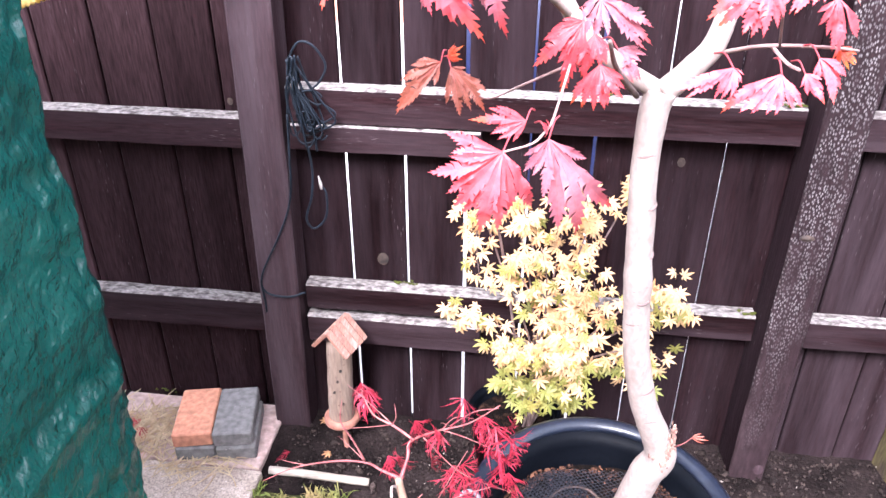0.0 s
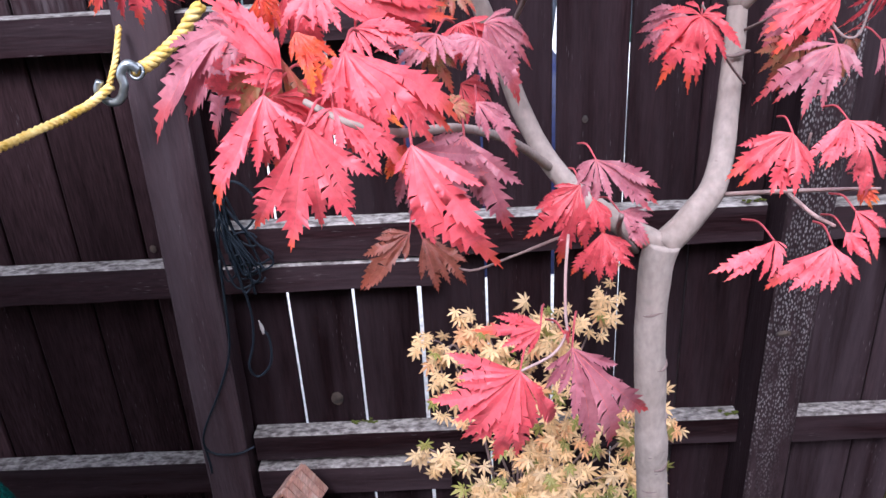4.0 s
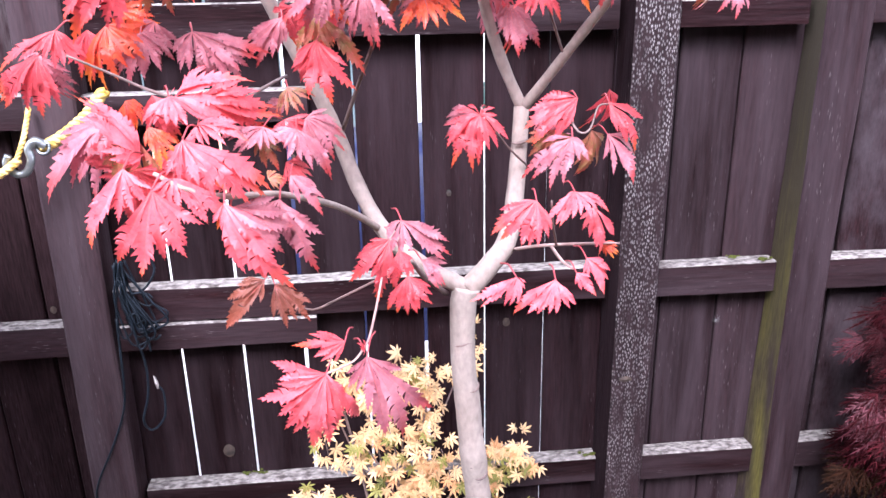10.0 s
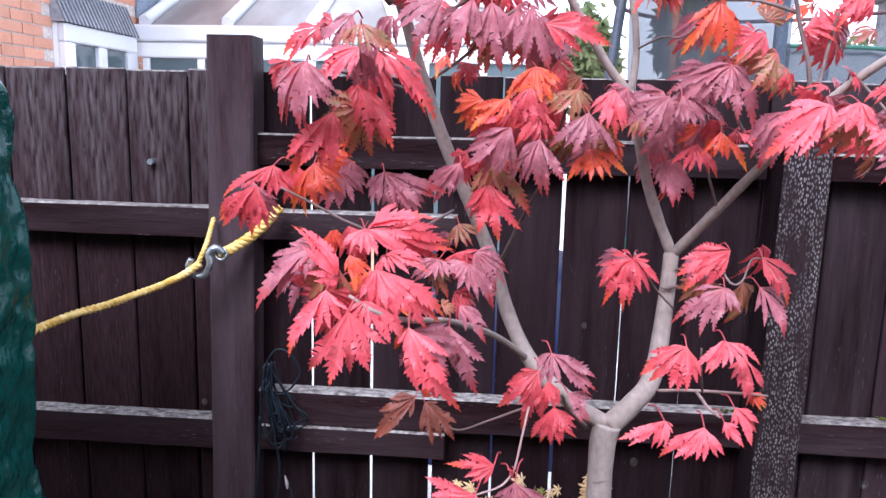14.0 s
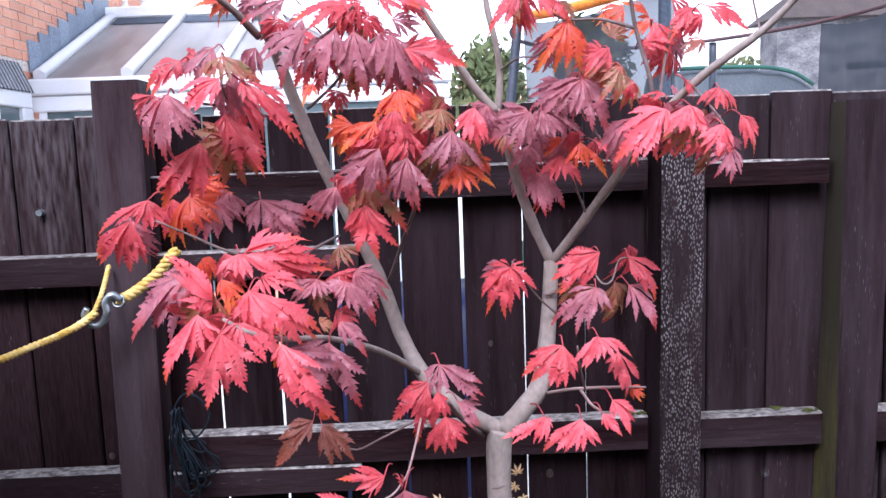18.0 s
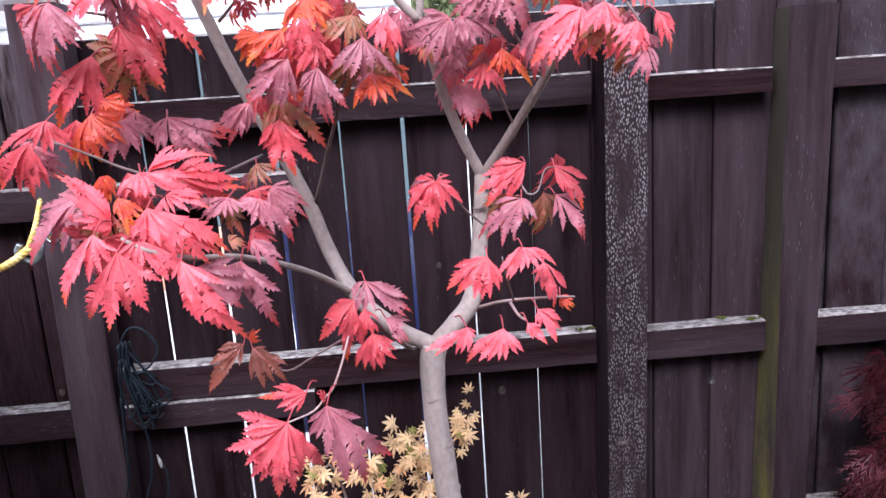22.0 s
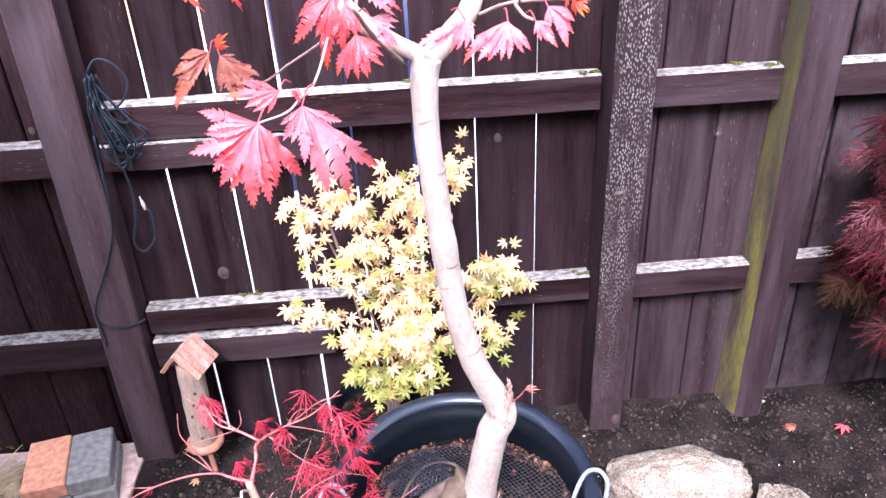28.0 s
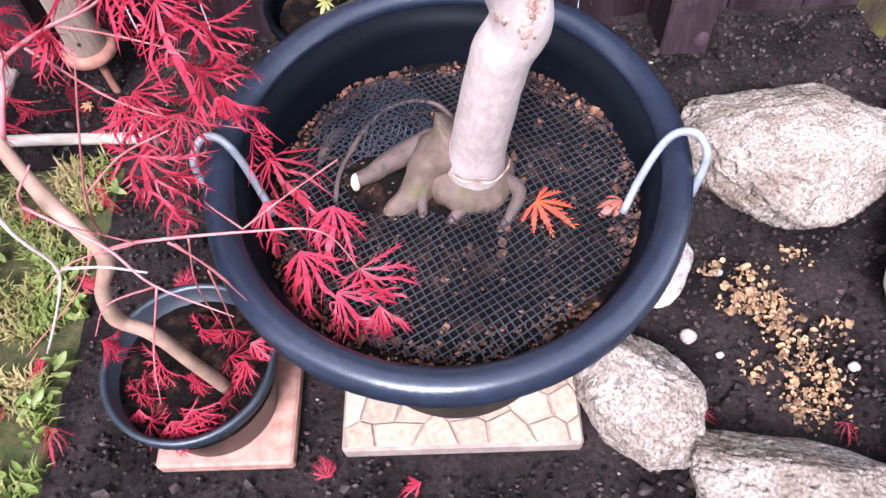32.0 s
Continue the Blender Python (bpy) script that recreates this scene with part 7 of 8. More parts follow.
def corner(i, j):
    """A jittered joint of the moulded paving pattern."""
    rnd = random.Random(i * 131 + j * 17)
    x, y = 0.455 + PW * 0.5 * i + rnd.uniform(-0.011, 0.011), 1.155 + PH / 3 * j + rnd.uniform(-0.007, 0.007)
    return Vector((min(max(x, 0.458), 0.772), min(max(y, 1.158), 1.457), 0.0))


for row in range(-1, 8):
    for col in range(-1, 8):
        i, j = 2 * col + row % 2, 3 * row
        ring = [corner(i + a, j + b) for a, b in ((0, 2), (0, 0), (1, -1), (2, 0), (2, 2), (1, 3))]
        mid = sum(ring, Vector()) / 6
        if not (0.46 < mid.x < 0.77 and 1.16 < mid.y < 1.45) or max((p - mid).length for p in ring) < 0.012:
            continue
        bm = bmesh.new()
        foot = [bm.verts.new(mid + (p - mid) * 0.95 + Vector((0, 0, 0.0303))) for p in ring]
        top = [bm.verts.new(mid + (p - mid) * 0.89 + Vector((0, 0, 0.0335))) for p in ring]
        bmesh.ops.contextual_create(bm, geom=top)
        for k in range(6):
            bm.faces.new((foot[k], foot[(k + 1) % 6], top[(k + 1) % 6], top[k]))
        bmesh.ops.recalc_face_normals(bm, faces=bm.faces)
        part("paving_piece", bm, sandstone, paver)

path = thing("path", (-0.5, 1.2, 0.0), "speckled concrete slab path along the bed", "path", kind="structure")
for y0, y1 in ((0.10, 0.52), (0.527, 0.95), (0.957, 1.33), (1.337, 1.73)):
    bm = bmesh.new()
    box(bm, (-0.62, y0, -0.03), (-0.203, y1, 0.016), 0.004)
    part("slab", bm, concrete, path)
    bm = bmesh.new()
    box(bm, (-1.05, y0, -0.03), (-0.627, y1, 0.014), 0.004)
    part("slab", bm, concrete, path)
bm = bmesh.new()
box(bm, (-0.70, 1.738, -0.03), (-0.215, 1.985, 0.012), 0.004)
part("slab", bm, pink_slab, path, "pinkish end slab")


def block(x, y, z, turn, material, label):
    bm = bmesh.new()
    box(bm, (-0.051, -0.092, 0), (0.051, 0.092, 0.044), 0.004)
    return solo("paving_block", bm, material, label, "paving block", pose(x, y, z, 0, 0, turn), group="stacked paving blocks")


block(-0.408, 1.835, 0.012, 12, brick_grey, "grey clay paving block at the bottom of a stack")
block(-0.303, 1.850, 0.012, 13, brick_grey, "grey clay paving block at the bottom of a stack")
block(-0.414, 1.838, 0.056, 13.5, brick_orange, "orange clay paving block on top of a stack")
block(-0.311, 1.856, 0.056, 13.5, brick_grey, "grey clay paving block on top of a stack")

bm = bmesh.new()
sr = random.Random(4)
for _ in range(380):
    x, y = (sr.gauss(-0.575, 0.055), sr.gauss(1.825, 0.05)) if sr.random() < 0.85 else (sr.uniform(-0.46, -0.27), sr.uniform(1.68, 1.76))
    a, ln = sr.uniform(0, 6.3), sr.uniform(0.03, 0.11)
    p = Vector((x, y, 0.018 + sr.uniform(0, 0.008)))
    d = Vector((math.cos(a), math.sin(a), 0)) * ln
    tube(bm, [p, p + d * 0.5 + Vector((sr.uniform(-0.01, 0.01), sr.uniform(-0.01, 0.01), 0.004)), p + d], 0.0018, 0.0012, 4, 2, cap=False)
solo("dry_straw", bm, straw, "loose dry straw strewn over the path", "straw", kind="stuff")

bm = bmesh.new()
tube(bm, [(-0.186, 1.738, 0.012), (-0.10, 1.737, 0.013), (0.0, 1.734, 0.012), (0.080, 1.732, 0.012)], 0.011, 0.0105, 10, 5, 0.08)
solo("wooden_stake", bm, stick_mat, "bleached round wooden stake lying on soil", "stake", smooth=True)

# ---------- log bird feeder ----------
feeder = thing("bird_feeder", (-0.012, 1.865, 0.0), "small log bird feeder with a pitched slat roof on a stake", "bird feeder")
bm = bmesh.new()
tube(bm, [(-0.018, 1.865, 0.10), (-0.016, 1.866, 0.2), (-0.010, 1.868, 0.355)], 0.0340, 0.0315, 18, 6, 0.05)
part("log", bm, log_mat, feeder, "drilled bare log", smooth=True)
bm = bmesh.new()
lathe(bm, ((0.0, 0.090), (0.042, 0.090), (0.047, 0.096), (0.047, 0.106), (0.042, 0.111), (0.0, 0.111)), 24)
part("perch_tray", bm, cedar, feeder, "round reddish tray", Matrix.Translation((-0.018, 1.865, 0)))
bm = bmesh.new()
tube(bm, [(-0.010, 1.862, -0.03), (-0.014, 1.865, 0.05), (-0.018, 1.865, 0.095)], 0.007, 0.007, 8, 4)
part("stake", bm, cedar, feeder, "thin stake", smooth=True)
roof_m = pose(-0.012, 1.868, 0.405, 6, 0, -22) @ Matrix.Scale(0.82, 4)
for sgn in (-1, 1):
    bm = bmesh.new()
    box(bm, (0, -0.055, -0.006), (0.094, 0.055, 0.0), 0.001)
    m = roof_m @ (Matrix.Rotation(radians(50), 4, 'Y') if sgn > 0 else Matrix.Rotation(radians(130), 4, 'Y') @ Matrix.Scale(-1, 4, (0, 0, 1)))
    bmesh.ops.transform(bm, matrix=m, verts=bm.verts)
    if sgn < 0:
        bmesh.ops.reverse_faces(bm, faces=bm.faces)
    deck = part("roof_deck", bm, cedar, feeder)
    for k in range(5):
        bm = bmesh.new()
        box(bm, (0.0, -0.056 + 0.0225 * k, 0.0), (0.098, -0.0355 + 0.0225 * k, 0.007), 0.0015)
        bmesh.ops.transform(bm, matrix=m, verts=bm.verts)
        if sgn < 0:
            bmesh.ops.reverse_faces(bm, faces=bm.faces)
        part("roof_slat", bm, shingle_mat, deck)
for k in range(5):
    bm = bmesh.new()
    bmesh.ops.create_cone(bm, cap_ends=True, segments=8, radius1=0.0034, radius2=0.0034, depth=0.004, matrix=Matrix.Rotation(math.pi / 2, 4, 'X'))
    part("drilled_hole", bm, knot_mat, feeder, "", Matrix.Translation((-0.012 + 0.012 * math.sin(k * 2.1), 1.8325, 0.14 + 0.036 * k)))

# ---------- cable on the post ----------
coil = thing("cable_coil", (-0.07, 1.90, 0.95), "tangled coil of thin black cable hanging on a fence post", "cable")
cr = random.Random(6)
for k in range(11):
    top, low = Vector((-0.090 + cr.uniform(-0.004, 0.020), 1.938 - 0.003 * k, 1.035 + cr.uniform(-0.03, 0.02))), Vector((-0.078 + cr.uniform(-0.015, 0.030), 1.936 - 0.003 * k, 0.885 + cr.uniform(-0.03, 0.04)))
    side, sway = cr.uniform(0.008, 0.020) + (0.020 if k % 3 == 0 else 0), cr.uniform(-0.008, 0.008)
    line = [top, top.lerp(low, 0.3) + Vector((-0.4 * side, 0, 0)), top.lerp(low, 0.7) + Vector((-0.5 * side + sway, 0, 0)), low, low + Vector((side, 0.004, 0.004)),
            low + Vector((1.7 * side, 0, 0.026)), top.lerp(low, 0.55) + Vector((1.2 * side + sway, -0.003, 0)), top.lerp(low, 0.2) + Vector((0.5 * side, 0.003, 0)), top + Vector((0.004, 0.002, 0.004))]
    bm = bmesh.new()
    tube(bm, line, 0.0023, 0.0023, 6, 5)
    part("cable_loop", bm, cable_mat, coil, smooth=True)
for x, z, rx, rz, y in ((-0.040, 0.965, 0.022, 0.014, 1.925), (-0.036, 0.893, 0.024, 0.022, 1.922), (-0.052, 0.915, 0.026, 0.018, 1.918)):
    bm = bmesh.new()
    tube(bm, [(x + rx * math.cos(a), y + 0.005 * math.sin(2 * a), z + rz * math.sin(a) - 0.3 * rx * math.cos(a)) for a in np.linspace(0.4, 6.0, 10)], 0.0023, 0.0023, 6, 4)
    part("cable_loop", bm, cable_mat, coil, smooth=True)
for pts in ([(-0.088, 1.93, 1.03), (-0.083, 1.93, 1.055), (-0.061, 1.93, 1.083), (-0.031, 1.93, 1.075), (-0.009, 1.935, 1.034), (-0.025, 1.935, 0.997), (-0.05, 1.93, 0.975)],
            [(-0.055, 1.935, 0.90), (-0.048, 1.94, 0.86), (-0.046, 1.94, 0.832)],
            [(-0.095, 1.905, 0.93), (-0.100, 1.908, 0.85), (-0.112, 1.912, 0.72), (-0.150, 1.912, 0.62), (-0.200, 1.910, 0.52), (-0.212, 1.913, 0.47), (-0.19, 1.911, 0.447), (-0.14, 1.911, 0.445), (-0.103, 1.92, 0.455)],
            [(-0.075, 1.93, 0.90), (-0.062, 1.94, 0.80), (-0.068, 1.94, 0.72), (-0.085, 1.935, 0.66), (-0.070, 1.94, 0.63), (-0.040, 1.945, 0.66), (-0.034, 1.945, 0.72), (-0.045, 1.945, 0.745)],
            [(-0.212, 1.913, 0.47), (-0.209, 1.914, 0.42), (-0.2095, 1.914, 0.39)]):
    bm = bmesh.new()
    tube(bm, pts, 0.0027, 0.0027, 6, 6)
    part("cable_run", bm, cable_mat, coil, smooth=True)
bm = bmesh.new()
tube(bm, [(-0.044, 1.944, 0.735), (-0.046, 1.944, 0.75), (-0.050, 1.944, 0.768)], [0.003, 0.0045, 0.001], None, 8, 4)
part("cable_end", bm, cable_end, coil, "pale taped cable end", smooth=True)


# ---------- rope, hook, tarpaulin ----------
def laid_rope(bm, pts, r, turns):
    line = spline(pts, 14)
    n = len(line)
    total = sum((b - a).length for a, b in zip(line, line[1:]))
    for s in range(3):
        side, walked, strand = Vector((0.2, 0.9, 0.4)).normalized(), 0.0, []
        for i, c in enumerate(line):
            d = (line[min(i + 1, n - 1)] - line[max(i - 1, 0)]).normalized()
            side = (side - d * side.dot(d)).normalized()
            if i:
                walked += (c - line[i - 1]).length
            a = 2 * math.pi * (s / 3 + turns * walked)
            strand.append(c + (side * math.cos(a) + d.cross(side) * math.sin(a)) * r * 0.52)
        tube(bm, strand, r * 0.62, r * 0.62, 7, 1)


rope = thing("rope", (-0.2, 1.85, 1.28), "yellow twisted nylon rope tied to the post with a steel hook", "rope")
bm = bmesh.new()
laid_rope(bm, [(-0.198, 1.838, 1.296), (-0.23, 1.79, 1.272), (-0.27, 1.64, 1.262), (-0.305, 1.475, 1.262), (-0.312, 1.30, 1.255), (-0.305, 1.05, 1.24), (-0.30, 0.87, 1.24), (-0.45, 0.84, 1.24)], 0.0075, 30)
part("rope_run", bm, rope_mat, rope, smooth=True)
bm = bmesh.new()
laid_rope(bm, [(-0.162, 1.855, 1.312), (-0.13, 1.885, 1.330), (-0.085, 1.90, 1.365), (-0.060, 1.905, 1.395), (-0.045, 1.915, 1.412)], 0.011, 24)
part("rope_tail", bm, rope_mat, rope, "frayed knotted rope end", smooth=True)
bm = bmesh.new()
laid_rope(bm, [(-0.200, 1.840, 1.30), (-0.192, 1.865, 1.335), (-0.190, 1.905, 1.385)], 0.005, 34)
part("rope_loop", bm, rope_mat, rope, smooth=True)
bm = bmesh.new()
tube(bm, [(-0.150, 1.852, 1.318), (-0.165, 1.846, 1.330), (-0.178, 1.842, 1.316), (-0.176, 1.840, 1.295), (-0.188, 1.838, 1.272), (-0.208, 1.838, 1.270), (-0.222, 1.838, 1.288), (-0.215, 1.838, 1.306)], 0.0085, 0.007, 8, 6)
hook = part("hook", bm, steel, rope, "bright galvanised steel hook", smooth=True)
bm = bmesh.new()
tube(bm, [(-0.155 + 0.012 * math.cos(a), 1.852 + 0.003 * math.sin(a), 1.316 + 0.012 * math.sin(a)) for a in np.linspace(0, 6.3, 9)], 0.0035, 0.0035, 6, 4)
part("eye_ring", bm, steel, hook, smooth=True)

cover = thing("covered_furniture", (-0.66, 1.17, 0.0), "tall garden furniture wrapped in a creased green tarpaulin", "covered furniture")
bm = bmesh.new()
NU, NV = 260, 190
rows = []
for j in range(NV + 1):
    v = j / NV
    z = 1.70 * min(v / 0.86, 1.0)
    inset = 0.0 if v < 0.86 else (v - 0.86) / 0.14
    row = []
    for i in range(NU):
        a = 2 * math.pi * i / NU
        cx, cy = math.cos(a), math.sin(a)
        ex = math.copysign(abs(cx) ** 0.2, cx) * (0.375 + 0.012 * z / 1.7)
        ey = math.copysign(abs(cy) ** 0.2, cy) * (0.290 - 0.015 * z / 1.7)
        soft = 1 - 0.06 * max(0, (z - 1.60) / 0.10) ** 2 if inset == 0 else 0.94 * (1 - inset) + 0.001
        px, py = -0.665 + ex * soft, 1.175 + ey * soft
        q = Vector((px * 5, py * 5, z * 6))
        q2 = Vector((q.x * 1.5, q.y * 1.5, q.z + 0.6 * q.x + 0.6 * q.y))
        w = 0.012 * noise.noise(q) - 0.020 * abs(noise.noise(q2 * 0.9)) - 0.018 * abs(noise.noise(q2 * 1.9)) - 0.013 * abs(noise.noise(q2 * 3.7)) - 0.006 * abs(noise.noise(q * 6.5))
        row.append(bm.verts.new((px + w * cx, py + w * cy, z + (0.02 * noise.noise(q * 0.8) + 0.03 * inset if inset else 0.0))))
    rows.append(row)
for a, b in zip(rows, rows[1:]):
    for i in range(NU):
        bm.faces.new((a[i], a[(i + 1) % NU], b[(i + 1) % NU], b[i])).smooth = True
part("tarpaulin", bm, tarp_mat, cover, "glossy creased green tarpaulin")

# ---------- litter, grit, grass ----------
fan_fallen = lace_leaf("leaf", leaf_orange, 70, 0.5, 1.9)
red_fallen = star_leaf("leaf", leaf_red, 71)


def fallen(mesh, x, y, z, size, turn, label, name="fallen_leaf"):
    m = Matrix.Translation((x, y, z)) @ Matrix.Rotation(turn, 4, 'Z') @ Matrix.Rotation(0.2, 4, 'X') @ Matrix.Scale(size, 4)
    return tagged(put(new(name, mesh), None, m), label, "leaf", "fallen leaves")


fallen(fan_fallen, 0.708, 1.322, 0.345, 0.055, 4.1, "orange fallen maple leaf lying on the netting")
fallen(red_fallen, 1.667, 1.803, 0.020, 0.032, 2.5, "red fallen maple leaf on soil")
fallen(LEAVES["B"][1], 1.545, 1.821, 0.012, 0.03, 1.0, "dark curled fallen leaf on soil")
fallen(LEAVES["B"][2], 0.80, 1.318, 0.345, 0.03, 2.0, "brown curled leaf by the tub wall")
for x, y, z, s, t in ((0.56, 1.115, 0.016, 0.035, 2.0), (0.44, 1.125, 0.016, 0.04, 0.7), (0.935, 1.20, 0.02, 0.03, 4.4), (0.055, 1.20, 0.03, 0.045, 3.0), (-0.06, 1.55, 0.04, 0.04, 1.0),
                      (0.045, 1.42, 0.035, 0.04, 5.0), (-0.15, 1.80, 0.02, 0.04, 2.0), (1.125, 1.175, 0.018, 0.03, 3.0), (0.20, 1.42, 0.02, 0.045, 0.3), (0.02, 1.30, 0.035, 0.035, 2.2), (-0.595, 1.835, 0.035, 0.05, 1.2), (-0.575, 1.82, 0.035, 0.05, 3.2),
                      (-0.10, 1.35, 0.03, 0.035, 4.0), (-0.02, 1.22, 0.03, 0.03, 1.5), (-0.13, 1.24, 0.03, 0.035, 0.4), (-0.05, 1.08, 0.03, 0.035, 3.3), (0.10, 1.62, 0.015, 0.03, 2.6), (0.16, 1.52, 0.015, 0.03, 5.2)):
    fallen(lace_mesh[int(t) % 5], x, y, z, s, t, "scarlet fallen lace leaf on the ground")

for x, y, z, t in ((-0.090, 1.936, 0.012, 0.7), (-0.048, 1.818, 0.012, 2.0), (-0.115, 1.346, 0.035, 5.9)):
    fallen(blush_mesh[int(t) % 2], x, y, z, 0.022, t, "pale yellow fallen leaf on the ground")

bm = bmesh.new()
dr = random.Random(13)
clumps = [(1.045 + 0.065 * u + dr.gauss(0, 0.020), 1.405 - 0.225 * u + dr.gauss(0, 0.012)) for u in [dr.random() for _ in range(22)]] + [(0.992, 1.43), (1.128, 1.443), (1.150, 1.315), (1.026, 1.258)]
for _ in range(680):
    cx, cy = dr.choice(clumps)
    x, y = cx + dr.gauss(0, 0.015), cy + dr.gauss(0, 0.015)
    m = Matrix.Translation((x, y, 0.004 + dr.uniform(0, 0.007))) @ Euler((dr.uniform(-1.0, 1.0), dr.uniform(-1.0, 1.0), dr.uniform(0, 6.3))).to_matrix().to_4x4() @ Matrix.Scale(dr.uniform(0.0014, 0.0040) * (2.0 if dr.random() < 0.15 else 1), 4)
    curl = dr.uniform(0.5, 1.5)
    rows = [[bm.verts.new(m @ Vector((math.sin(px * curl) / curl * (1 - 0.35 * py * py) * dr.uniform(0.8, 1.2), py, (1 - math.cos(px * curl)) / curl * 0.8 - 0.3 * py * py))) for px in (-1.3, -0.65, 0, 0.65, 1.3)] for py in (-1, 0, 1)]
    for a, b in zip(rows, rows[1:]):
        for i in range(4):
            bm.faces.new((a[i], a[i + 1], b[i + 1], b[i])).smooth = True
solo("leaf_litter", bm, dry_leaf, "heap of dried tan curled leaves on soil", "leaf litter", kind="stuff")


def crumbs(n, rnd, lo, hi, size, zf):
    """Small angular grains scattered over the soil, as one mesh."""
    vs, fs = [], []
    for _ in range(n):
        x, y = rnd.uniform(lo[0], hi[0]), rnd.uniform(lo[1], hi[1])
        z = zf(x, y)
        if z is None:
            continue
        s = rnd.uniform(*size) * (2.2 if rnd.random() < 0.05 else 1)
        turn = Euler((rnd.uniform(0, 3), rnd.uniform(0, 3), 0)).to_matrix()
        o = len(vs)
        for p in ((1, 0, 0), (-1, 0, 0), (0, 0.8, 0), (0, -0.8, 0), (0, 0, 0.6), (0, 0, -0.6), (0.6, 0.5, 0.35), (-0.6, -0.5, -0.35)):
            q = turn @ (Vector(p) * s * rnd.uniform(0.7, 1.2))
            vs.append((x + q.x, y + q.y, z + 0.3 * s + q.z))
        fs += [tuple(o + k for k in f) for f in ((0, 6, 4), (6, 2, 4), (2, 1, 4), (1, 3, 4), (3, 0, 4), (6, 0, 5), (2, 6, 5), (1, 2, 5), (7, 1, 5), (3, 7, 5), (0, 3, 5), (7, 3, 1))]
    me = bpy.data.meshes.new("grit")
    me.from_pydata(vs, [], fs)
    return me


def bed(x, y):
    return 0.0 + 0.006 * noise.noise((x * 22, y * 22, 3)) if not (x < 0.06 and y < 1.70) and (x - TX) ** 2 + (y - TY) ** 2 > 0.05 else None


def tub_edge(x, y):
    d = math.hypot(x - TX, (y - TY) / 1.05)
    return tub_top(x, y) + 0.002 if 0.178 + 0.014 * noise.noise((x * 18, y * 18, 6)) < d < 0.212 and noise.noise((x * 11, y * 11, 2)) > -0.25 else None


def in_tub(x, y):
    return tub_top(x, y) if ((x - TX) ** 2 + (y - TY) ** 2) < 0.042 else None


for seed, n, size, material, label, lo, hi, zf in ((1, 15000, (0.0014, 0.0062), gravel_mat, "dark soil crumbs and grit", (-0.18, 0.95), (2.0, 1.98), bed),
                                                   (2, 330, (0.0012, 0.0030), stone_white, "pale specks of grit on the soil", (-0.18, 0.95), (2.0, 1.98), bed),
                                                   (3, 900, (0.001, 0.004), bark_chip, "brown bark crumbs in the tub", (0.38, 1.1), (0.85, 1.6), in_tub),
                                                   (4, 9000, (0.0012, 0.0042), bark_chip, "brown bark crumbs along the tub wall", (0.38, 1.1), (0.85, 1.6), tub_edge)):
    me = crumbs(n, random.Random(seed), lo, hi, size, zf)
    me.materials.append(material)
    tagged(put(new("grit", me), None), label, "grit", kind="stuff")


for px, py, s in ((0.945, 1.315, 0.012), (0.985, 1.285, 0.006), (1.165, 1.26, 0.008), (1.01, 1.42, 0.007), (1.075, 1.235, 0.006)):
    bm = bmesh.new()
    bmesh.ops.create_icosphere(bm, subdivisions=2, radius=s)
    for v in bm.verts:
        v.co *= 1 + 0.25 * noise.noise(v.co * 120 + Vector((px, py, 0)))
        v.co.z *= 0.6
    solo("pebble", bm, stone_white, "small white pebble on soil", "pebble", Matrix.Translation((px, py, s * 0.4)), True, "white pebbles")

bm = bmesh.new()
gr = random.Random(17)
for _ in range(9000):
    x, y = gr.uniform(-0.20, 0.10), gr.uniform(0.85, 1.69)
    if x > 0.03 + 0.05 * noise.noise((y * 9, 1, 1)) or noise.noise((x * 14, y * 14, 4)) < -0.06:
        continue
    h, a, b = gr.uniform(0.010, 0.036), gr.uniform(0, 6.3), gr.uniform(0.3, 1.3)
    p, w = Vector((x, y, 0.0)), Vector((-math.sin(a), math.cos(a), 0)) * gr.uniform(0.0011, 0.0026)
    d = Vector((math.cos(a), math.sin(a), 0)) * h * b
    v = [bm.verts.new(q) for q in (p - w, p + w, p + d * 0.45 + w * 0.8 + Vector((0, 0, h * 0.7)), p + d * 0.45 - w * 0.8 + Vector((0, 0, h * 0.7)), p + d + Vector((0, 0, h * 0.75)))]
    bm.faces.new(v[:4])
    bm.faces.new((v[3], v[2], v[4]))
solo("grass", bm, grass_mat, "patchy yellowing grass strip", "grass", kind="stuff")
bm = bmesh.new()
for _ in range(300):
    x, y = gr.uniform(-0.18, 0.05), gr.uniform(0.95, 1.66)
    if noise.noise((x * 8, y * 8, 9)) < -0.05:
        continue
    a, s = gr.uniform(0, 6.3), gr.uniform(0.007, 0.017)
    m = Matrix.Translation((x, y, gr.uniform(0.008, 0.025))) @ Euler((gr.uniform(-0.6, 0.6), gr.uniform(-0.6, 0.6), a)).to_matrix().to_4x4() @ Matrix.Scale(s, 4)
    rows = [[bm.verts.new(m @ Vector(((px * wd), py, 0.1 * abs(px)))) for px in (-1, 0, 1)] for py, wd in ((-1, 0.05), (-0.4, 0.32), (0.3, 0.38), (0.8, 0.2), (1.0, 0.02))]
    for r0, r1 in zip(rows, rows[1:]):
        for i in (0, 1):
            bm.faces.new((r0[i], r0[i + 1], r1[i + 1], r1[i])).smooth = True
solo("weeds", bm, weed_mat, "bright green broad-leaved weeds in the grass", "weeds", kind="stuff")

bm = bmesh.new()
box(bm, (-0.007, -0.0006, 0), (0.007, 0.0006, 0.07), 0.0003)
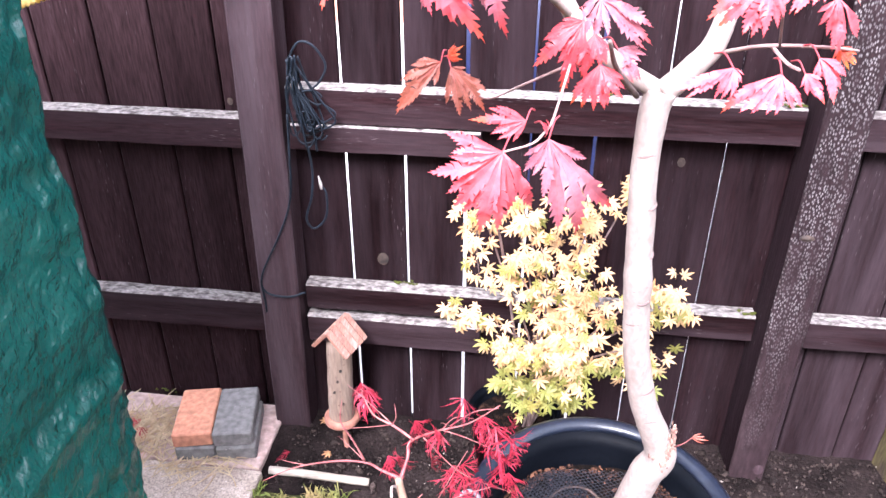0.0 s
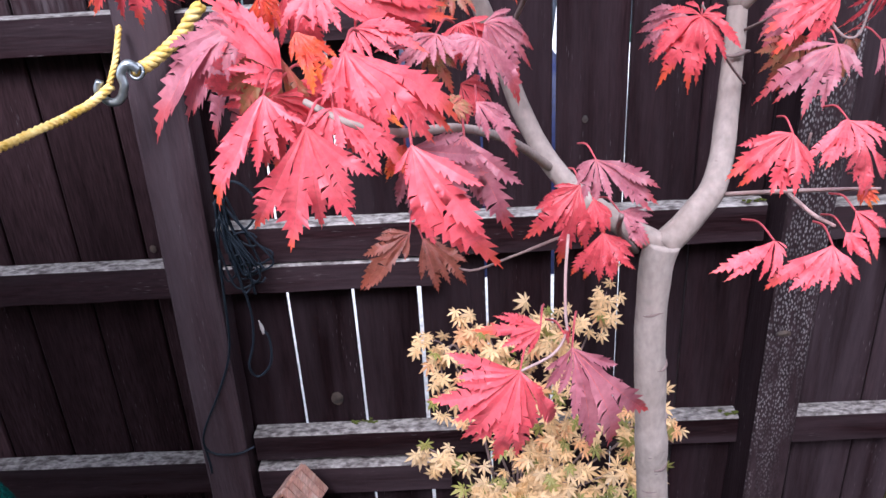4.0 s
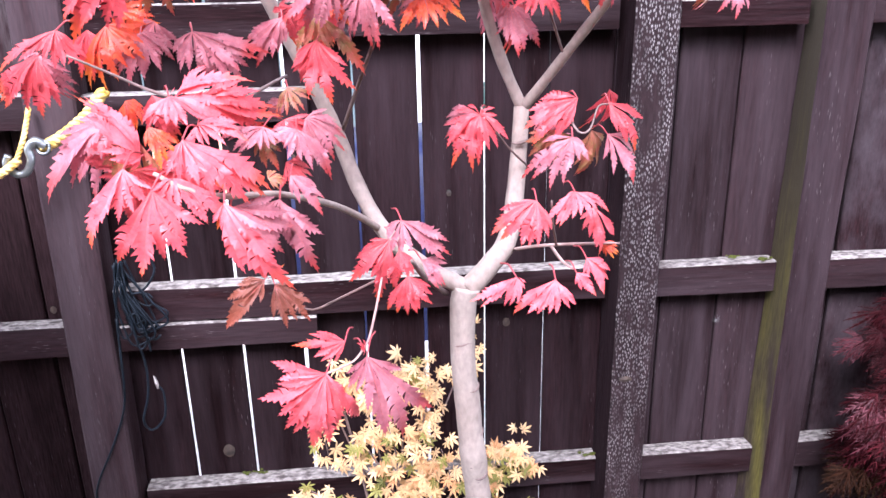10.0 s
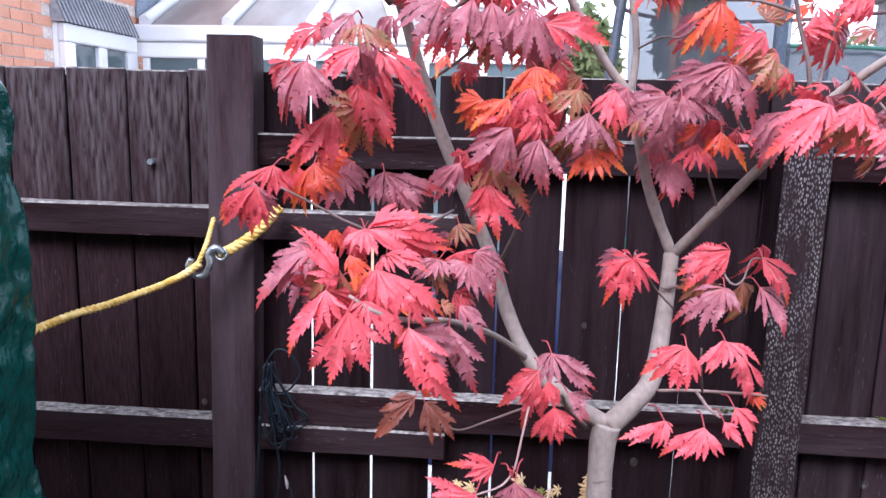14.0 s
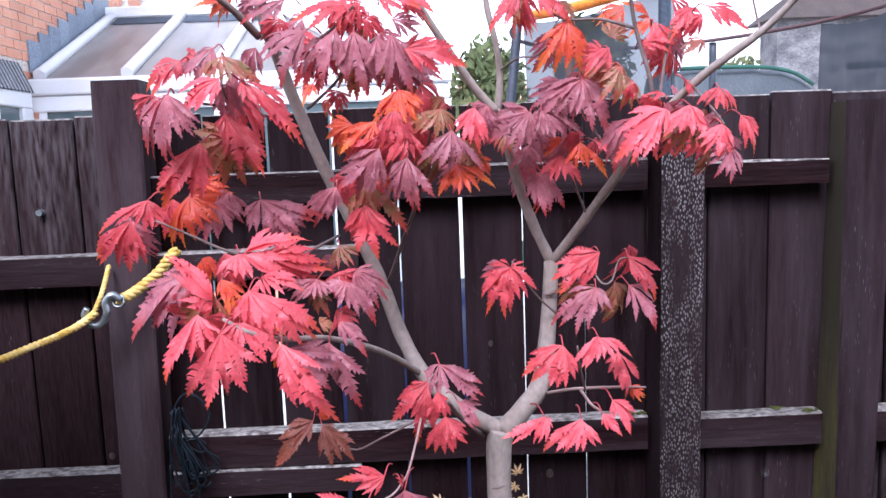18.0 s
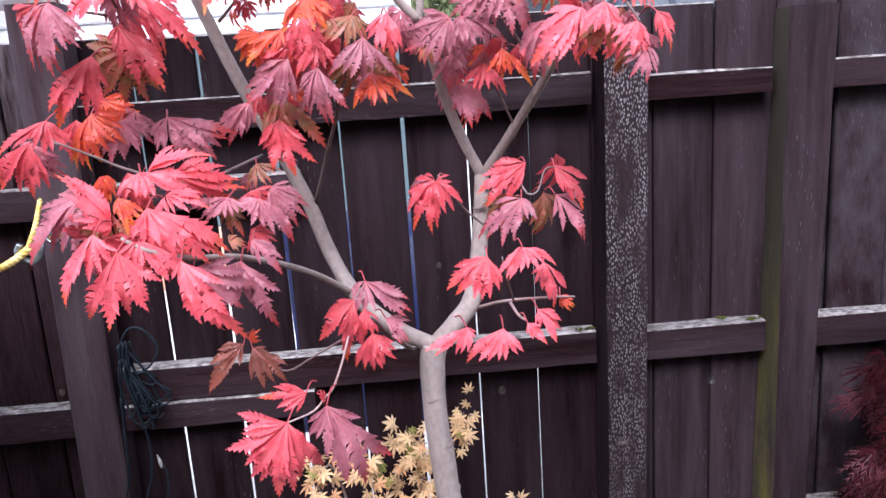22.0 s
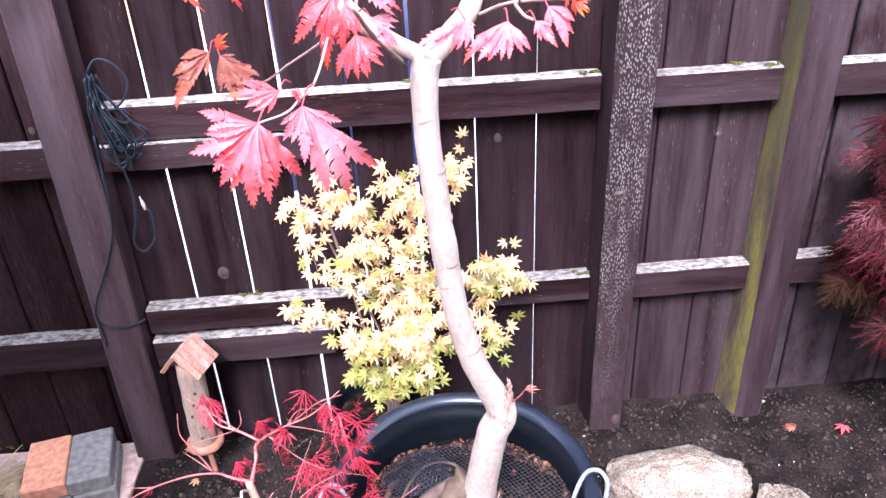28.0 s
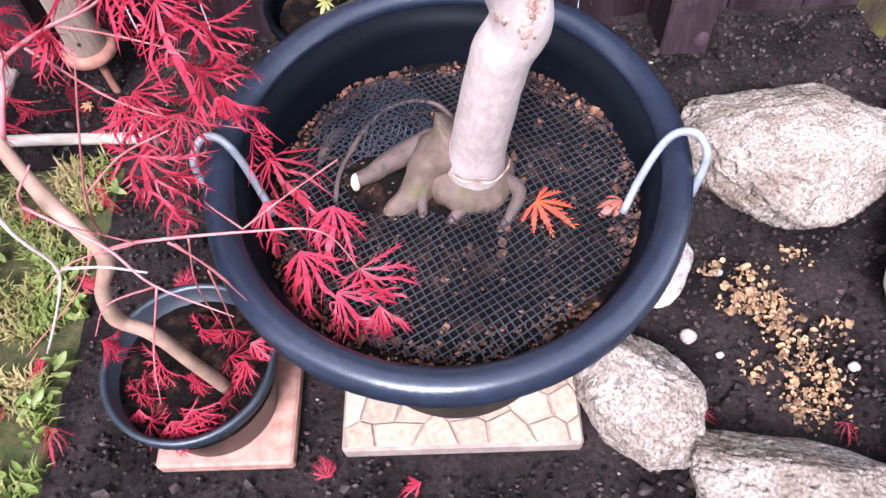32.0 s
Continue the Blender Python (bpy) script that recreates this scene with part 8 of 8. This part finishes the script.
solo("plant_label", bm, label_mat, "white plastic plant label stuck in the soil", "plant label", pose(0.345, 1.62, -0.01, -12, 8, 30))

# ---------- beyond the fence ----------
def brick_face(parent, u0, u1, z0, z1, x, material, skip=None):
    """Courses of brick proud of a mortar wall that runs along y and faces +x, as joined relief."""
    bm = bmesh.new()
    row, z = 0, z0
    while z < z1:
        u = u0 - (0.11 if row % 2 else 0)
        while u < u1:
            a, b = max(u, u0), min(u + 0.213, u1)
            if b - a > 0.03 and not (skip and skip(a, b, z)):
                vs = [(a, z), (b, z), (b, z + 0.064), (a, z + 0.064)]
                front = [bm.verts.new((x + 0.008, q, h)) for q, h in vs]
                back = [bm.verts.new((x, q, h)) for q, h in vs]
                bm.faces.new(front)
                for k in range(4):
                    bm.faces.new((front[k], back[k], back[(k + 1) % 4], front[(k + 1) % 4]))
            u += 0.224
        z += 0.075
        row += 1
    return tagged(part("brickwork", bm, material, parent, "red-orange brick courses"), kind="stuff")


HX = -2.66
house = thing("brick_house", (-4.5, 6.5, 0), "red brick house with a white bay window", "house")
bm = bmesh.new()
box(bm, (-7.0, 3.4, 0), (HX, 9.5, 5.2))
part("wall", bm, mortar, house, "pale mortar and red brick wall")
brick_face(house, 3.4, 9.5, 1.4, 4.6, HX, brick_wall, lambda a, b, z: b > 5.42 and a < 6.5 and z < 2.42)
bm = bmesh.new()
vs = [bm.verts.new(p) for p in ((-7.2, 3.1, 5.2), (HX + 0.3, 3.1, 5.2), (HX + 0.3, 9.8, 5.2), (-7.2, 9.8, 5.2), (-4.8, 3.1, 6.8), (-4.8, 9.8, 6.8))]
for f in ((0, 1, 4), (1, 2, 5, 4), (2, 3, 5), (3, 0, 4, 5), (3, 2, 1, 0)):
    bm.faces.new([vs[i] for i in f])
part("roof", bm, roof_tile, house, "brown tiled roof")
bm = bmesh.new()
vs = [bm.verts.new(p) for p in ((HX, 5.40, 2.42), (HX, 6.46, 2.42), (HX + 0.10, 6.46, 2.19), (HX + 0.10, 5.40, 2.19), (HX, 5.40, 2.19), (HX, 6.46, 2.19))]
for f in ((0, 3, 2, 1), (0, 4, 3), (1, 2, 5), (3, 4, 5, 2)):
    bm.faces.new([vs[i] for i in f])
bay_roof = part("bay_roof", bm, slate_clad, house, "dark ribbed roof over the bay")
for k in range(21):
    bm = bmesh.new()
    y = 5.41 + 0.052 * k
    tube(bm, [(HX + 0.004, y, 2.42), (HX + 0.053, y, 2.31), (HX + 0.106, y, 2.18)], 0.007, 0.007, 5, 2)
    part("roof_rib", bm, grey_plastic, bay_roof)
bm = bmesh.new()
box(bm, (HX, 5.42, 0.9), (HX + 0.03, 6.46, 2.185))
bay = part("bay_panel", bm, white_frame, house, "white bay wall")
for y0, y1, z0, z1 in ((5.42, 6.46, 2.06, 2.185), (5.42, 5.55, 0.9, 2.06), (5.86, 5.98, 0.9, 2.06), (6.30, 6.46, 0.9, 2.06)):
    bm = bmesh.new()
    box(bm, (HX + 0.032, y0 + 0.002, z0), (HX + 0.09, y1 - 0.002, z1 - 0.002), 0.01)
    part("window_frame", bm, white_frame, bay)
for y0, y1 in ((5.55, 5.86), (5.98, 6.30)):
    bm = bmesh.new()
    box(bm, (HX + 0.04, y0, 0.9), (HX + 0.055, y1, 2.05))
    part("pane", bm, glass, bay)

cons = thing("conservatory", (-1.0, 7.4, 0), "white conservatory with a sloping sheet roof", "conservatory")
EY, ET, RY, RT = 6.6, 2.30, 8.3, 3.08
bm = bmesh.new()
box(bm, (HX + 0.012, EY - 0.06, 2.17), (0.76, EY + 0.06, 2.30), 0.015)
part("eaves_beam", bm, white_frame, cons)
bm = bmesh.new()
box(bm, (HX + 0.012, EY - 0.025, 2.04), (0.74, EY + 0.05, 2.166), 0.01)
part("gutter_board", bm, white_frame, cons)
bm = bmesh.new()
box(bm, (HX + 0.012, RY - 0.08, RT - 0.02), (-0.9, RY + 0.05, RT + 0.09), 0.015)
part("ridge", bm, white_frame, cons)
for k in range(9):
    bm = bmesh.new()
    lathe(bm, ((0.05, 0.0), (0.03, 0.02), (0.018, 0.05), (0.03, 0.075), (0.022, 0.10), (0.006, 0.13), (0.0, 0.135)), 10)
    part("cresting", bm, white_frame, cons, "", Matrix.Translation((-2.45 + 0.185 * k, RY - 0.02, RT + 0.09)))
bm = bmesh.new()
vs = [bm.verts.new(p) for p in ((HX + 0.012, EY, ET), (0.74, EY, ET), (-0.9, RY, RT), (HX + 0.012, RY, RT))]
bm.faces.new(vs)
vb = [bm.verts.new(v.co + Vector((0, 0, -0.03))) for v in vs]
for k in range(4):
    bm.faces.new((vs[k], vb[k], vb[(k + 1) % 4], vs[(k + 1) % 4]))
part("roof_sheet", bm, roof_sheet, cons, "grey translucent roof sheet")
# dark strips laid on the sheet stand for the shade under the ridge
for x0, x1 in ((-2.51, -1.92), (-1.81, -1.215), (-1.10, -0.98)):
    bm = bmesh.new()
    rows = [[bm.verts.new((x, EY + (RY - EY) * q, ET + (RT - ET) * q + dz)) for x in (x0, x1)] for q, dz in ((0.84, 0.004), (0.84, 0.012), (0.955, 0.012), (0.955, 0.004))]
    for r0, r1 in zip(rows, rows[1:] + rows[:1]):
        bm.faces.new((r0[0], r0[1], r1[1], r1[0]))
    part("ridge_flashing", bm, pole_grey, cons, "dark strip painted as shade below the ridge")
for xb, xt in ((-2.57, -2.57), (-1.865, -1.865), (-1.16, -1.16), (-0.455, -0.95), (0.25, -0.92), (0.74, -0.9)):
    bm = bmesh.new()
    tube(bm, [(xb, EY, ET + 0.03), ((xb + xt) / 2, (EY + RY) / 2, (ET + RT) / 2 + 0.03), (xt, RY, RT + 0.03)], 0.055, 0.05, 6, 2)
    part("glazing_bar", bm, white_frame, cons)
for k in range(8):
    x = -2.60 + 0.47 * k
    bm = bmesh.new()
    box(bm, (x, EY - 0.01, 0.5), (x + 0.06, EY + 0.05, 2.037), 0.008)
    part("window_post", bm, white_frame, cons)
    if k < 7:
        bm = bmesh.new()
        box(bm, (x + 0.062, EY + 0.01, 0.5), (x + 0.468, EY + 0.03, 2.037))
        part("pane", bm, glass, cons)
bm = bmesh.new()
box(bm, (HX + 0.012, EY - 0.02, 0), (0.74, EY + 0.06, 0.498))
part("base_wall", bm, brick_wall, cons)
for k in range(9):
    bm = bmesh.new()
    y = EY + 0.02 + 0.19 * k
    box(bm, (HX + 0.010, y, 2.36 + 0.087 * k), (HX + 0.024, y + 0.188, 2.62 + 0.087 * k))
    part("stepped_flashing", bm, lead, cons, "stepped lead flashing")

tramp = thing("trampoline", (2.37, 5.3, 0), "large trampoline with dark safety net and orange pads", "trampoline")
TCX, TCY, TR = 2.37, 5.3, 1.3


def on_rim(deg, r=TR, z=None):
    a = radians(deg)
    x = TCX + r * math.cos(a)
    return Vector((x, TCY + r * math.sin(a), 2.42 + 0.035 * (x - TCX) if z is None else z))


for deg, m, lean in ((194, pole_mat, 0.10), (241, pole_grey, 0.0), (67, pole_mat, 0.0), (120, pole_mat, 0.02), (-3, pole_grey, 0.5), (300, pole_grey, 0.0)):
    top = on_rim(deg)
    foot = on_rim(deg, TR + lean * 3, 0.0)
    bm = bmesh.new()
    tube(bm, [foot, foot.lerp(top, 0.4), foot.lerp(top, 0.8), top + Vector((0, 0, -0.04 if deg in (67, 120) else 0.02))], 0.034, 0.030, 10, 4)
    part("net_pole", bm, m, tramp, "foam-padded net pole", smooth=True)
for d0, d1, m, label in ((194, 243, netting, "dark blue netting"), (-3, 30, netting, "dark blue netting"), (30, 194, sheer, "sheer netting")):
    bm = bmesh.new()
    n = 24
    top = [on_rim(d0 + (d1 - d0) * i / n, TR - 0.03 - 0.05 * math.sin(math.pi * i / n)) - Vector((0, 0, 0.02 + 0.05 * math.sin(math.pi * i / n))) for i in range(n + 1)]
    bot = [on_rim(d0 + (d1 - d0) * i / n, TR * 0.94 - 0.02 * math.sin(i * 2.1), 0.88) for i in range(n + 1)]
    grid = [[bm.verts.new(b.lerp(t, k / 6) + Vector((0, 0.012 * math.sin(i * 1.7 + k), 0))) for i, (t, b) in enumerate(zip(top, bot))] for k in range(7)]
    for r0, r1 in zip(grid, grid[1:]):
        for i in range(n):
            bm.faces.new((r0[i], r0[i + 1], r1[i + 1], r1[i])).smooth = True
    part("safety_net", bm, m, tramp, label)
for d0, d1, m, r, name, label in ((-3, 194, trim_red, 0.015, "net_band", "dark red band along the net's edge"), (194, 243, pad_orange, 0.03, "pad_sleeve", "orange padded sleeve"),
                                  (-60, -3, pad_orange, 0.026, "pad_sleeve", "orange padded sleeve")):
    bm = bmesh.new()
    tube(bm, [on_rim(d0 + (d1 - d0) * i / 12, TR - 0.04 * (name == "net_band")) - Vector((0, 0, 0.03 * math.sin(math.pi * i / 12) ** 2)) for i in range(13)], r, r, 7, 3)
    part(name, bm, m, tramp, label, smooth=True)
bm = bmesh.new()
box(bm, (1.385, 4.93, 1.55), (1.42, 4.945, 2.30), 0.004)
part("strap", bm, pad_orange, tramp, "hanging orange strap")
bm = bmesh.new()
lathe(bm, ((TR - 0.25, 0.84), (TR, 0.84), (TR + 0.02, 0.88), (TR, 0.92), (TR - 0.25, 0.92)), 40)
part("edge_pad", bm, pad_green, tramp, "green padded ring", Matrix.Translation((TCX, TCY, 0)))
bm = bmesh.new()
lathe(bm, ((0.0, 0.86), (TR - 0.22, 0.86)), 40)
part("jump_mat", bm, pole_mat, tramp, "", Matrix.Translation((TCX, TCY, 0)))
bm = bmesh.new()
tube(bm, [(3.55, 5.7, 2.10), (4.2, 5.75, 2.13), (4.9, 5.8, 2.16)], 0.028, 0.028, 8, 4)
part("cross_bar", bm, pole_grey, tramp, "grey tube", smooth=True)

bm = bmesh.new()
n = 20
rows = [[bm.verts.new((3.05 + 1.5 * i / n, yy, (2.34 + 0.03 * noise.noise((i * 0.5, yy, 2)) - 0.25 * (i / n) ** 6) * zz)) for i in range(n + 1)] for yy, zz in ((8.0, 0.0), (8.0, 0.55), (8.02, 0.97), (8.1, 1.0), (8.9, 1.0), (9.0, 0.95), (9.0, 0.0))]
for r0, r1 in zip(rows, rows[1:]):
    for i in range(n):
        bm.faces.new((r0[i], r0[i + 1], r1[i + 1], r1[i])).smooth = True
for k in (0, n):
    bm.faces.new([r[k] for r in rows])
stack = solo("covered_stack", bm, stack_grey, "grey covered stack with a green edge in the next garden", "covered stack")
bm = bmesh.new()
tube(bm, [(3.06 + 1.42 * i / 8, 7.99, 2.345 - 0.25 * (i / 8) ** 6 * 0.8) for i in range(9)], 0.022, 0.022, 6, 3)
part("edge_band", bm, band_green, stack, "bright green edge band", smooth=True)

bm = bmesh.new()
n = 16
rows = [[bm.verts.new((0.02 + 0.83 * i / n + 0.02 * math.sin(k * 1.3), yy + 0.015 * noise.noise((i, k, 3)), zz + (0.03 * noise.noise((i * 0.6, k, 5)) if zz > 0.1 else 0))) for i in range(n + 1)]
        for k, (yy, zz) in enumerate(((3.62, 0.0), (3.64, 0.45), (3.68, 0.86), (3.75, 0.92), (4.20, 0.94), (4.28, 0.88), (4.32, 0.0)))]
for r0, r1 in zip(rows, rows[1:]):
    for i in range(n):
        bm.faces.new((r0[i], r0[i + 1], r1[i + 1], r1[i])).smooth = True
for k in (0, n):
    bm.faces.new([r[k] for r in rows])
solo("blue_covered_box", bm, navy_sheet, "low box under a dark blue sheet glimpsed through the fence gaps", "covered box")

far_house = thing("far_house", (10.5, 20.5, 0), "distant grey house with a brown tiled roof", "house")
bm = bmesh.new()
box(bm, (9.71, 20, 0), (15.4, 21, 4.67))
part("wall", bm, render_grey, far_house)
bm = bmesh.new()
vs = [bm.verts.new(p) for p in ((9.41, 19.7, 4.64), (15.7, 19.7, 4.64), (15.7, 21.3, 4.64), (9.41, 21.3, 4.64), (10.91, 20.5, 5.84), (14.4, 20.5, 5.84))]
for f in ((0, 1, 5, 4), (1, 2, 5), (2, 3, 4, 5), (3, 0, 4), (3, 2, 1, 0)):
    bm.faces.new([vs[i] for i in f])
part("roof", bm, roof_tile, far_house)
low_house = thing("far_house", (2.5, 24, 0), "distant low house with an orange tiled roof", "house")
bm = bmesh.new()
box(bm, (1.8, 23, 0), (3.7, 26, 2.75))
part("wall", bm, white_frame, low_house)
bm = bmesh.new()
vs = [bm.verts.new(p) for p in ((1.7, 22.7, 2.75), (3.8, 22.7, 2.75), (3.8, 26.3, 2.75), (1.7, 26.3, 2.75), (1.7, 24.5, 3.75), (3.8, 24.5, 3.75))]
for f in ((0, 1, 5, 4), (1, 2, 5), (2, 3, 4, 5), (3, 0, 4), (3, 2, 1, 0)):
    bm.faces.new([vs[i] for i in f])
part("roof", bm, brick_wall, low_house)


def far_tree(x, y, h, r, seed):
    rnd = random.Random(seed)
    t = thing("garden_tree", (x, y, 0), "distant leafy garden tree", "tree", "distant trees")
    bm = bmesh.new()
    tube(bm, [(x, y, 0), (x + 0.1, y, h * 0.4), (x, y, h * 0.8)], 0.12, 0.04, 8, 4, 0.2)
    part("trunk", bm, bark_dark, t)
    bm = bmesh.new()
    for _ in range(1500):
        a, b, q = rnd.uniform(0, 6.3), rnd.uniform(-1, 1), rnd.random() ** 0.4
        c = Vector((x, y, h * 0.72)) + Vector((math.cos(a) * math.sqrt(1 - b * b), math.sin(a) * math.sqrt(1 - b * b), b * 1.3)) * r * q * (0.8 + 0.4 * noise.noise((a, b * 2, seed)))
        m = Matrix.Translation(c) @ Euler((rnd.random() * 6, rnd.random() * 6, 0)).to_matrix().to_4x4() @ Matrix.Scale(rnd.uniform(0.05, 0.12), 4)
        vs = [bm.verts.new(m @ Vector(p)) for p in ((-1, 0, 0), (0, -0.5, 0.15), (1, 0, 0), (0, 0.5, 0.15))]
        bm.faces.new(vs)
    tagged(part("crown", bm, far_leaf, t), kind="stuff")


far_tree(2.75, 10.5, 3.7, 0.6, 1)
far_tree(9.4, 13.0, 3.9, 1.3, 2)
far_tree(1.6, 13.0, 3.6, 0.8, 3)
far_tree(7.3, 17.0, 3.5, 0.8, 4)
